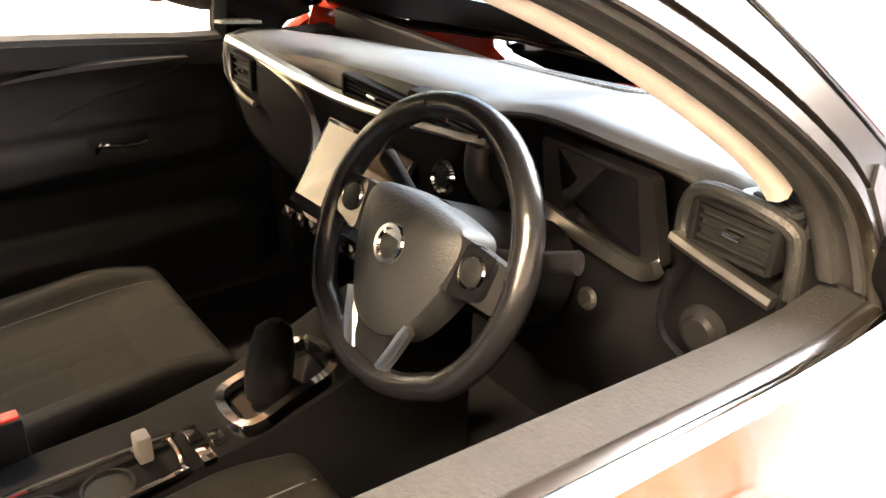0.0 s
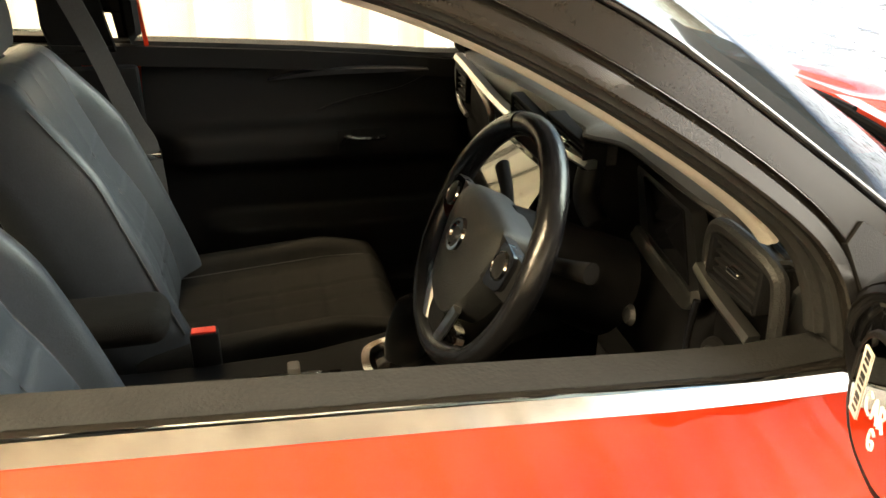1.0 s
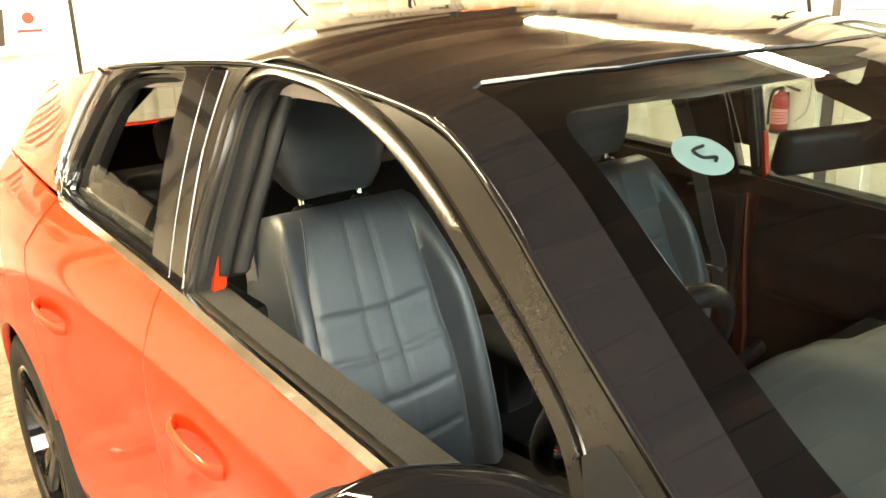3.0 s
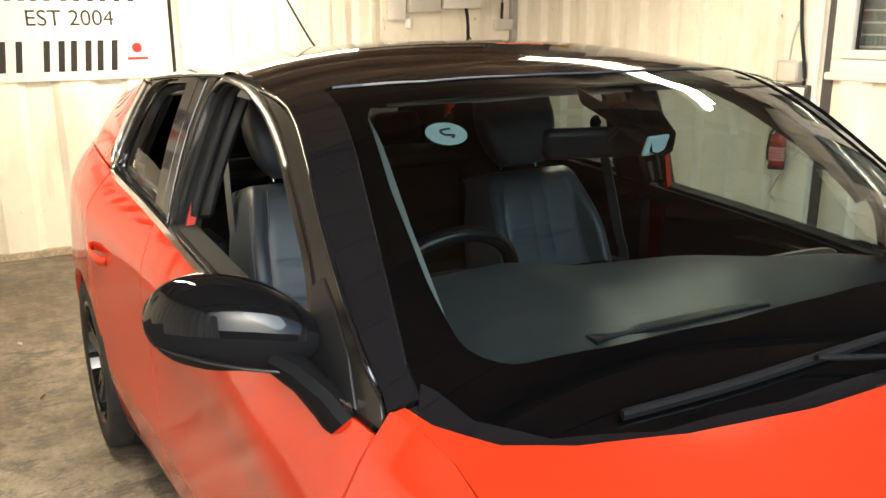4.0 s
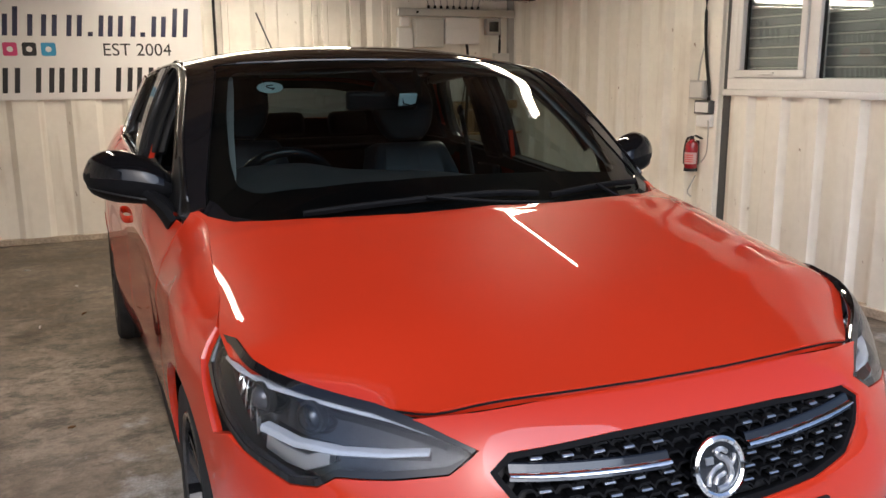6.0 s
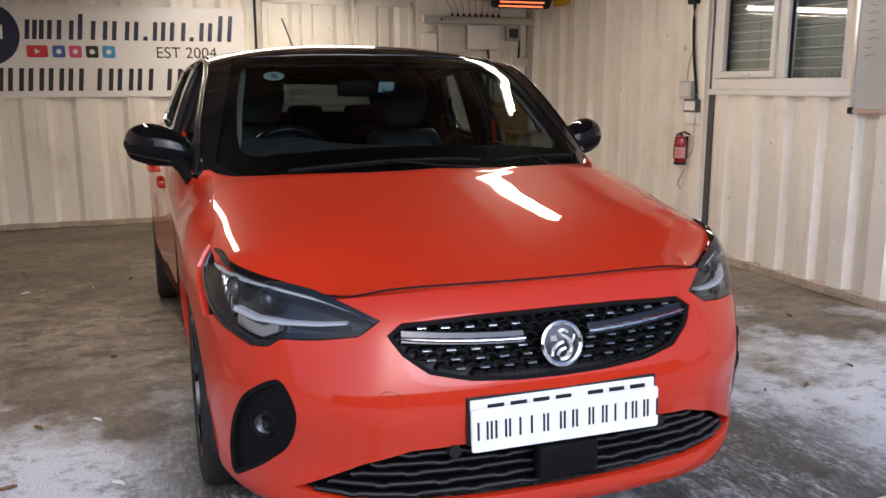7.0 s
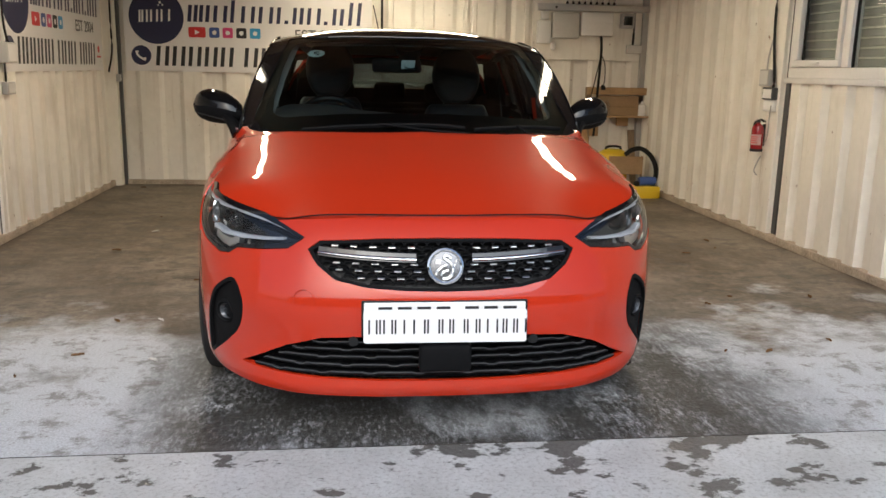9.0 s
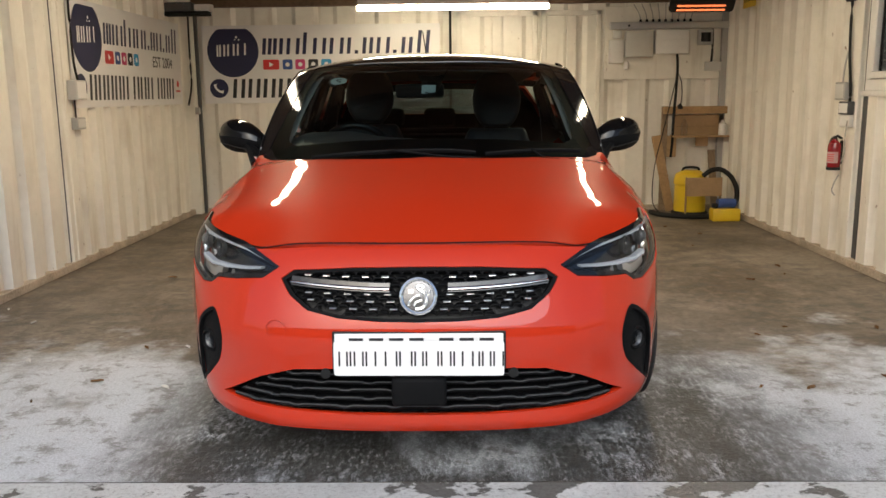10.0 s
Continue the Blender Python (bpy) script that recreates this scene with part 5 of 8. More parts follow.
# aerial and wipers
part("aerial", tube_bm([(-0.06, 3.22, 1.365), (-0.075, 3.30, 1.42), (-0.10, 3.45, 1.56), (-0.115, 3.53, 1.64)], 0.004, 8), SATIN, car, "thin black roof aerial", True)
part("aerial_base", lathe_bm([(0.0, 0.03), (0.012, 0.028), (0.022, 0.008), (0.024, -0.01)], 16, Matrix.Translation((-0.06, 3.22, 1.352))), SATIN, car, "", True)


def wiper(pts, parent, label):
    line3 = spline([top(x, y) for x, y in pts], 6)
    line3 = [p + Vector((0, -0.006, 0.010)) for p in line3]
    w = part("wiper", sweep_bm(line3, [(-0.006, 0), (-0.004, 0.006), (0.0, 0.008), (0.004, 0.006), (0.006, 0), (0.0015, -0.010), (-0.0015, -0.010)]), MATT, parent, label, True)
    return w


w1 = wiper([(-0.50, 1.082), (-0.32, 1.048), (-0.10, 1.036), (0.08, 1.036), (0.20, 1.030)], car, "black windscreen wiper blade")
part("wiper_arm", tube_bm([Vector(top(-0.16, 1.030)) + Vector((0, -0.008, 0.020)), Vector(top(0.05, 0.985)) + Vector((0, -0.012, 0.022)), Vector(top(0.22, 0.98)) + Vector((0, -0.01, 0.02))], 0.005, 8), MATT, w1, "", True)
w2 = wiper([(0.24, 1.025), (0.40, 1.075), (0.55, 1.135), (0.66, 1.188)], car, "black windscreen wiper blade")
part("wiper_arm", tube_bm([Vector(top(0.44, 1.085)) + Vector((0, -0.008, 0.020)), Vector(top(0.50, 1.045)) + Vector((0, -0.012, 0.022)), Vector(top(0.58, 1.08)) + Vector((0, -0.01, 0.02))], 0.005, 8), MATT, w2, "", True)
# sticker inside the windscreen, mirror stem cover
sm = Matrix.Translation(Vector(top(-0.455, 1.640)) + Vector((0, 0, -0.012))) @ pose(0, 0, 0, 28, -4, 0)
part("screen_sticker", plate_bm([(0.042 * math.cos(a), 0.036 * math.sin(a)) for a in np.linspace(0, 2 * math.pi, 25)[:-1]], 0.001, sm), STICKER, windscreen, "round pale windscreen sticker")
part("sticker_mark", tube_bm([sm @ Vector(v) for v in ((0.014, 0.012, 0.002), (-0.008, 0.010, 0.002), (-0.006, -0.004, 0.002), (0.012, -0.010, 0.002), (0.004, -0.016, 0.002))], 0.0022, 6), INK, windscreen)

# ---- inside the car ----
def loft_bm(rows, close_u=False, cap=False, bm=None):
    """Skins a grid of points."""
    own = bmesh.new()
    vs = [[own.verts.new(p) for p in r] for r in rows]
    for a, b in zip(vs, vs[1:]):
        k = len(a)
        for j in range(k if close_u else k - 1):
            own.faces.new((a[j], a[(j + 1) % k], b[(j + 1) % k], b[j]))
    if cap:
        own.faces.new(vs[0][::-1]), own.faces.new(vs[-1])
    bmesh.ops.remove_doubles(own, verts=own.verts, dist=1e-5)
    bmesh.ops.recalc_face_normals(own, faces=own.faces)
    return join(bm, own)


def bump(x, a, b, soft):
    """1 between a and b, falling softly to 0."""
    t = min(max((x - a) / soft + 0.5, 0), 1) * min(max((b - x) / soft + 0.5, 0), 1)
    return t * t * (3 - 2 * t)


# shells: floor, headlining, pillar trims
part("floor_carpet", box_bm((-0.70, 1.24, 0.205), (0.70, 3.55, 0.235), 0.01, 1), CARPET, car, "black floor carpet")
sheet("headlining", top, half([(0.0, 1.72), (0.30, 1.74), (0.50, 1.80), (0.585, 1.86), (0.60, 2.1), (0.605, 2.5), (0.60, 2.95), (0.55, 3.35), (0.0, 3.42)]), [], 0.07, 0.0, LINING, car, "pale grey fabric headlining", out=-0.035)
for sg in (1, -1):
    sheet("pillar_trim", top, [(sg * a, b) for a, b in ((0.735, 1.285), (0.662, 1.25), (0.634, 1.34), (0.608, 1.50), (0.570, 1.68), (0.550, 1.80), (0.590, 1.88), (0.625, 1.78), (0.680, 1.58), (0.735, 1.40))], [], 0.04, 0.0, PALE, car, "pale grey windscreen pillar trim", out=-0.030)
    inner = lambda y, z: (sg * (side(y, z) - 0.075), y, z)
    sheet("pillar_trim", inner, [(2.375, 0.93), (2.385, 1.0), (2.41, 1.30), (2.50, 1.31), (2.53, 1.0), (2.52, 0.93)], [], 0.06, 0.02, SATIN, car, "dark door pillar trim")
    sheet("pillar_trim", inner, [(3.04, 0.98), (3.07, 1.05), (2.98, 1.26), (2.96, 1.30), (3.30, 1.26), (3.60, 1.10), (3.68, 0.98)], [], 0.06, 0.02, SATIN, car, "dark rear pillar trim")
    # painted body edge between the door's frame and the pillar trim
    rib = [(0.796, 2.318, 0.985), (0.770, 2.334, 1.06), (0.738, 2.346, 1.15), (0.658, 2.356, 1.31)] if sg < 0 else [(0.800, 2.306, 0.90), (0.798, 2.305, 0.94), (0.792, 2.308, 0.99), (0.785, 2.312, 1.06)]
    part("body_pillar", sweep_bm(spline([Vector((sg * x, y, z)) for x, y, z in rib], 4), lambda t: [(-0.010, -0.006 + 0.002 * t), (0.010, -0.006 + 0.002 * t), (0.010, 0.006 - 0.002 * t), (-0.010, 0.006 - 0.002 * t)], up=(0, 1, 0)), RED, car, "painted door pillar")
    part("pillar_lining", box_bm((min(sg * 0.70, sg * 0.745), 2.325, 0.24), (max(sg * 0.70, sg * 0.745), 2.50, 0.90 if sg > 0 else 0.95), 0.012, 2), MATT, car, "dark lower pillar lining", True)
    part("roof_rail_trim", sweep_bm([Vector((sg * (rail_x(y) - 0.055), y, top(rail_x(y) - 0.055, y)[2] - 0.045)) for y in (1.80, 1.95, 2.15, 2.4, 2.7, 3.0)], [(-0.02, -0.015), (0.015, -0.02), (0.02, 0.015), (-0.015, 0.02)]), LINING, car, "", True)
for sg in (1, -1):
    rows = []
    for y in np.linspace(2.86, 3.80, 14):
        wall_x = side(y, belt(y)) - 0.055
        rows.append([Vector((sg * 0.628, y, 0.235)), Vector((sg * 0.628, y, 0.70)), Vector((sg * 0.65, y, 0.84)), Vector((sg * (wall_x - 0.02), y, belt(y) - 0.06 - (0.04 if sg > 0 else 0))), Vector((sg * (wall_x + 0.02), y, belt(y) - (0.04 if sg > 0 and y < 3.05 else 0)))])
    own = bmesh.new()
    vs = [[own.verts.new(p) for p in q] for q in rows]
    for a, b in zip(vs, vs[1:]):
        for j in range(4):
            own.faces.new((a[j], a[j + 1], b[j + 1], b[j]))
    part("side_trim", own, MATT, car, "dark rear side lining", True)
part("boot_floor", box_bm((-0.63, 3.30, 0.40), (0.63, 3.90, 0.42), 0.004, 1), CARPET, car)
part("parcel_shelf", box_bm((-0.58, 3.20, 0.92), (0.58, 3.70, 0.94), 0.008, 1), CARPET, car, "black parcel shelf")


# door cards
def door_card(sg, y0, y1, name_parent, front):
    lift = -0.087 if sg > 0 else -0.045
    def fn(y, z):
        b = belt(y)
        x = body(s_y(y), min(z, b - 0.02))[0] - 0.085
        x -= 0.050 * bump(z, 0.60, 0.705, 0.05) * bump(y, y0 + 0.12, y1 - 0.06, 0.12)
        x -= 0.020 * bump(z, b - 0.055, b + 0.2, 0.05)
        x -= 0.045 * bump(z, 0.24, 0.44, 0.06) * bump(y, y0 + 0.05, y1 - 0.16, 0.14)
        return (sg * x, y, z)
    out = [(y0, 0.27), (y0, 0.60), (y0 + 0.01, belt(y0) + lift - 0.008)] + [(y, belt(y) + lift) for y in np.linspace(y0 + 0.1, y1 - 0.02, 6)] + [(y1, 0.7), (y1 - 0.03, 0.27)]
    card = sheet("door_card", fn, out, [], 0.025, 0.0, SATIN, name_parent, "black moulded door lining")
    # rounded sill top
    pts = [Vector((fn(y, belt(y) + lift - 0.002)[0], y, belt(y) + lift - 0.004)) for y in np.linspace(y0 + 0.04, y1 - 0.02, 10)]
    part("sill_roll", sweep_bm(pts, [(-0.012, -0.02), (-0.014, -0.004), (-0.006, 0.006), (0.006, 0.006), (0.014, -0.004), (0.012, -0.02)]), DASH, card, "", True)
    if front:
        dz = -0.036 if sg > 0 else 0.0
        c = fn(1.80, 0.715 + dz)
        part("door_pull", tube_bm([(c[0] - sg * 0.004, 1.835, 0.700 + dz), (c[0] - sg * 0.022, 1.826, 0.722 + dz), (c[0] - sg * 0.026, 1.80, 0.716 + dz), (c[0] - sg * 0.022, 1.75, 0.712 + dz), (c[0] - sg * 0.012, 1.725, 0.712 + dz)], 0.007, 8), CHROME, card, "chrome inner door handle", True)
        part("handle_cup", box_bm((min(c[0], c[0] - sg * 0.004), 1.715, 0.675 + dz), (max(c[0], c[0] - sg * 0.004), 1.85, 0.735 + dz), 0.0018, 2), RUBBER, card)
        rows = []
        for i in range(13):
            t = i / 12
            y = 2.02 - 0.42 * t
            z = (0.824 if sg > 0 else 0.850) + 0.030 * math.sin(min(t * 1.6, 1) * 1.57) - 0.006 * t
            proud = 0.040 * min(t * 1.8, 1) if sg > 0 else 0.0
            h = 0.014 * math.sin(math.pi * min(max(t * 0.98 + 0.01, 0), 1)) ** 0.6
            rows.append([Vector((fn(y, z + d)[0] - sg * o, y, z + d)) for d, o in ((-h, -0.002), (-h * 0.5, 0.006 + proud), (h * 0.5, 0.008 + proud), (h, -0.002))])
        part("trim_blade", loft_bm(rows), DARKCHROME, card, "slim gloss trim blade", True)
        crease = [Vector((fn(y, z)[0] - sg * 0.003, y, z)) for y, z in ((1.90, 0.735), (1.80, 0.765), (1.66, 0.79), (1.55, 0.85))]
        part("trim_crease", sweep_bm(spline(crease, 5), disc(0.004, 6)), SATIN, card, "", True)
    return card


for sg in (1, -1):
    for d in car.children:
        if d.name.startswith(("front_door", "rear_door")) and sg * d.data.vertices[0].co.x > 0:
            if d.name.startswith("front_door"):
                door_card(sg, 1.36, 2.345, d, True)
            else:
                door_card(sg, 2.46, 3.03, d, False)


for sg in (1, -1):
    low = 0.064 if sg > 0 else 0.0
    pts = [Vector((sg * (side(y, belt(y)) - 0.030), y, belt(y) - 0.022 - low)) for y in np.linspace(1.30, 3.0, 20)]
    part("waist_seal", sweep_bm(pts, [(-0.028, -0.030), (0.028, -0.030), (0.028, 0.014), (-0.028, 0.018)]), SATIN, car, "black waist seal below the side windows", True)


# dashboard
crest = pchip([-0.74, -0.66, -0.58, -0.40, -0.25, -0.12, 0.03, 0.15, 0.35, 0.60, 0.72], [1.000, 1.010, 1.034, 1.038, 1.014, 1.004, 0.994, 0.980, 0.950, 0.922, 0.902])


def dash_rows(x):
    """Profile of the dashboard, front to back, at a place across the car; it overhangs the instruments."""
    c = crest(x)
    hb = bump(x, -0.602, -0.238, 0.05)
    mid = bump(x, -0.30, 0.16, 0.10)
    end = 0.03 * (abs(x) / 0.72) ** 6
    under = lambda y, d: min(c - d, top(x, y)[2] - 0.035)
    return [(1.13, under(1.13, 0.075)), (1.22, under(1.22, 0.048)), (1.32, under(1.32, 0.026)), (1.42 - end, c - 0.008), (1.50 + 0.025 * hb - end, c),
            (1.535 + 0.020 * hb + 0.012 * mid - end, c - 0.008), (1.550 + 0.012 * hb + 0.014 * mid - end, c - 0.026 + 0.006 * hb), (1.552 - 0.055 * hb + 0.012 * mid - end, c - 0.052 + 0.020 * hb),
            (1.555 - 0.095 * hb + 0.005 * mid - end, 0.895 - 0.05 * (x + 0.1)), (1.553 - 0.05 * hb - end, 0.845 - 0.05 * (x + 0.1)), (1.535 - end, 0.76), (1.49, 0.66), (1.42, 0.56), (1.34, 0.46)]


rows = []
for x in np.linspace(-0.72, 0.72, 73):
    pts = spline([(x, y, z) for y, z in dash_rows(x)], 3)
    rows.append(pts)
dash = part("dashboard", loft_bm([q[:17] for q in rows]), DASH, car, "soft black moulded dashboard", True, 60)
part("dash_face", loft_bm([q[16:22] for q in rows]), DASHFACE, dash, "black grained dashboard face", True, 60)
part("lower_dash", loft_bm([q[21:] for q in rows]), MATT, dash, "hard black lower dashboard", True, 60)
for sg in (1, -1):
    part("end_cap", plate_bm([(y, z) for y, z in dash_rows(sg * 0.72)] + [(1.2, 0.46)], 0.02, Matrix.Translation((sg * 0.72 - 0.01, 0, 0)) @ Matrix(((0, 0, 1, 0), (1, 0, 0, 0), (0, 1, 0, 0), (0, 0, 0, 1)))), DASH, dash)


def vent(x0, x1, y, z0, z1, slats, parent, tilt=0.0, label="black air vent with thin slats"):
    v = part("air_vent", box_bm((x0, y - 0.05, z0), (x1, y - 0.004, z1), 0.004, 2), RUBBER, parent, label)
    for a, b, c, d in ((x0, x1, z1 - 0.004, z1 + 0.003), (x0, x1, z0 - 0.003, z0 + 0.004), (x0 - 0.004, x0 + 0.005, z0, z1), (x1 - 0.005, x1 + 0.004, z0, z1)):
        part("vent_frame", box_bm((a, y - 0.03, c), (b, y + 0.008, d), 0.0025, 2), MATT, v, "", True)
    for i in range(slats):
        z = z0 + (i + 0.7) * (z1 - z0) / (slats + 0.4)
        part("slat", box_bm((x0 + 0.004, y - 0.02, z - 0.0018), (x1 - 0.004, y + 0.003, z + 0.0018), 0, 1), SATIN, v)
    xm = (x0 + x1) / 2
    part("vent_tab", box_bm((xm - 0.012, y - 0.002, (z0 + z1) / 2 - 0.004), (xm + 0.012, y + 0.009, (z0 + z1) / 2 + 0.003), 0.002, 2), CHROME, v, "small chrome tab")
    return v


vent(-0.085, 0.090, 1.574, 0.932, 0.968, 4, dash)
vent(-0.275, -0.105, 1.574, 0.952, 0.990, 4, dash)
vent(-0.722, -0.622, 1.556, 0.952, 1.004, 4, dash)
vent(0.500, 0.595, 1.556, 0.828, 0.890, 4, dash)
# raised end of the dash over the driver's vent
part("vent_cowl", sweep_bm(spline([(-0.600, 1.545, 0.935), (-0.606, 1.552, 0.990), (-0.628, 1.556, 1.014), (-0.68, 1.556, 1.016), (-0.728, 1.552, 1.006), (-0.738, 1.548, 0.985), (-0.742, 1.545, 0.930)], 6), disc(0.010, 10), up=(0, 1, 0)), DASHFACE, dash, "moulded surround of the end vent", True)
# slotted defroster outlet on the dash end
for sg, z in ((-1, 1.006), (1, 0.925)):
    dm = Matrix.Translation((sg * 0.690, 1.497, z)) @ pose(0, 0, 0, 5, sg * 8, 0)
    dv = part("demist_vent", plate_bm(rounded([(-0.035, -0.045), (0.028, -0.045), (0.035, 0.045), (-0.025, 0.05)], 0.012), 0.006, dm), DASH, dash, "small slotted demister vent")
    for i in range(5):
        part("slot", box_bm((-0.024, -0.034 + i * 0.016, 0.0062), (0.022, -0.026 + i * 0.016, 0.0085), 0, 1, None, dm), RUBBER, dv)
# long defroster grille along the foot of the windscreen
grid = spline([(-0.432, 1.230, 0.993), (-0.285, 1.252, 0.979), (-0.133, 1.268, 0.968), (0.03, 1.277, 0.959)], 8)
defrost = part("defroster", sweep_bm(grid, [(-0.014, -0.006), (0.014, -0.006), (0.014, 0.003), (-0.014, 0.003)]), RUBBER, dash, "long black defroster grille", True)
for a, b in zip(grid[:-1], grid[1:]):
    for k in (0.25, 0.75):
        c = a.lerp(b, k) + Vector((0, 0, 0.0035))
        part("fin", box_bm((c.x - 0.0022, c.y - 0.012, c.z - 0.001), (c.x + 0.0022, c.y + 0.012, c.z + 0.002), 0, 1), DASH, defrost)
# silver band from the passenger's vent to the centre, and its drop beside the screen
band_top = spline([(0.622, 1.545, 0.905), (0.600, 1.560, 0.913), (0.50, 1.566, 0.917), (0.36, 1.571, 0.917), (0.20, 1.576, 0.917), (0.07, 1.580, 0.924), (-0.10, 1.582, 0.940), (-0.22, 1.580, 0.955), (-0.29, 1.576, 0.962)], 6)
part("silver_band", sweep_bm(band_top, lambda t: [(-0.012, -0.010 + 0.004 * t), (0.004, -0.011 + 0.005 * t), (0.010, 0.0), (0.004, 0.011 - 0.005 * t), (-0.012, 0.012 - 0.005 * t)]), SILVER, dash, "satin silver dashboard band", True)
part("silver_band", sweep_bm(spline([(0.618, 1.548, 0.908), (0.632, 1.552, 0.880), (0.622, 1.552, 0.835), (0.575, 1.558, 0.806), (0.49, 1.562, 0.800)], 6), disc(0.006, 8), up=(0, 1, 0)), SILVER, dash, "", True)
rows = []
for p, w in zip(spline([(0.52, 1.566, 0.914), (0.38, 1.572, 0.908), (0.27, 1.578, 0.896), (0.205, 1.586, 0.868), (0.182, 1.596, 0.82), (0.192, 1.608, 0.755), (0.190, 1.618, 0.705), (0.165, 1.624, 0.685), (0.11, 1.626, 0.680)], 4), np.linspace(0, 1, 33)):
    k = 0.010 + 0.026 * math.sin(math.pi * min(w * 1.5, 1))
    c = Vector((0.05, 1.60, 0.80))
    d = (c - p).normalized()
    rows.append([p - d * 0.004 + Vector((0, -0.012, 0)), p, p + d * k * 0.5 + Vector((0, 0.004, 0)), p + d * k + Vector((0, -0.004, 0))])
part("silver_wing", loft_bm(rows), SILVER, dash, "silver surround beside the screen", True)
part("silver_band", sweep_bm(spline([(-0.598, 1.558, 0.946), (-0.66, 1.568, 0.941), (-0.738, 1.570, 0.930)], 6), lambda t: [(-0.008, -0.007), (0.006, -0.007), (0.009, 0.0), (0.006, 0.007), (-0.008, 0.007)]), SILVER, dash, "bright strip under the end vent", True)
# touch screen and the switch row under it
tilt = pose(0.035, 1.605, 0.795, 34, 0, 4)
scr = part("touch_screen", box_bm((-0.135, -0.02, -0.085), (0.125, 0.006, 0.090), 0.006, 2, None, tilt), GLOSS, dash, "glossy dark centre touch screen", True)
part("screen_face", box_bm((-0.124, 0.0058, -0.062), (0.114, 0.0075, 0.080), 0.001, 1, None, tilt), material("screen_film", (0.03, 0.027, 0.022), 0.06, 0, 1.0, 1.0, 30, 0.05), scr, "reflective screen glass")
for i in range(6):
    part("button", box_bm((-0.118 + i * 0.040, 0.004, -0.108), (-0.084 + i * 0.040, 0.014, -0.090), 0.003, 2, None, tilt), GLOSS, dash, "", True)
part("start_button", lathe_bm([(0.0, 0.012), (0.014, 0.012), (0.017, 0.008), (0.022, 0.010), (0.024, 0.0)], 24, Matrix.Translation((-0.195, 1.572, 0.878)) @ pose(0, 0, 0, -80, 0, 0)), GLOSS, dash, "round start button", True)
part("climate_panel", box_bm((-0.13, 1.53, 0.62), (0.13, 1.555, 0.685), 0.006, 2), GLOSS, dash, "black climate control panel", True)
# instruments: a dark display deep under the overhang, in a silver-edged frame
ins = Matrix.Translation((-0.448, 1.520, 0.928)) @ pose(0, 0, 0, -10, 4, -7)
disp = part("instrument_display", plate_bm(rounded([(-0.118, -0.062), (0.118, -0.062), (0.105, 0.062), (-0.110, 0.062)], 0.014), 0.018, ins @ pose(0, 0, 0, -90, 0, 0) @ Matrix.Diagonal((1, -1, 1, 1)) @ Matrix.Translation((0, 0, -0.012))), SATIN, dash, "black instrument display housing", True)
part("display_glass", plate_bm(rounded([(-0.084, -0.052), (0.066, -0.052), (0.066, 0.056), (-0.084, 0.056)], 0.005), 0.003, ins @ pose(0, 0, 0, -90, 0, 0) @ Matrix.Diagonal((1, -1, 1, 1)) @ Matrix.Translation((0, 0, 0.0065))), GLOSS, disp, "glossy dark instrument screen")
part("display_edge", sweep_bm([ins @ Vector(v) for v in spline([(-0.120, 0.012, -0.050), (-0.098, 0.013, -0.069), (-0.04, 0.014, -0.067), (0.04, 0.014, -0.060), (0.115, 0.012, -0.050)], 6)], lambda t: [(-0.009, -0.004), (0.009, -0.007), (0.010, 0.003), (-0.006, 0.010)], up=(0, 1, 0)), SILVER, disp, "slim silver edge under the display", True)
part("binnacle_wall", sweep_bm(spline([(-0.252, 1.535, 0.985), (-0.246, 1.555, 0.94), (-0.262, 1.565, 0.895), (-0.31, 1.560, 0.868)], 6), disc(0.020, 12), up=(0, 1, 0)), SATIN, dash, "rounded side wall of the instrument hood", True)
part("start_ring", lathe_bm([(0.020, 0.008), (0.0235, 0.013), (0.027, 0.008)], 28, Matrix.Translation((-0.195, 1.572, 0.878)) @ pose(0, 0, 0, -80, 0, 0)), CHROME, dash, "bright ring round the start button", True)
part("headlamp_switch", lathe_bm([(0.0, 0.016), (0.018, 0.015), (0.022, 0.008), (0.030, 0.006), (0.032, 0.0)], 24, Matrix.Translation((-0.655, 1.55, 0.845)) @ pose(0, 0, 0, -90, 0, 0)), SATIN, dash, "round headlamp switch", True)
part("switch_tray", sweep_bm(spline([(-0.60, 1.555, 0.90), (-0.605, 1.562, 0.83), (-0.66, 1.562, 0.805), (-0.73, 1.555, 0.815)], 5), disc(0.005, 8), up=(0, 1, 0)), GLOSS, dash, "", True)

# steering wheel on its column
# local: x across, y up the wheel, z towards the driver
SW = Matrix.Translation((-0.392, 1.772, 0.905)) @ Matrix(((-1, 0, 0, 0), (0, -math.sin(radians(26)), math.cos(radians(26)), 0), (0, math.cos(radians(26)), math.sin(radians(26)), 0), (0, 0, 0, 1)))
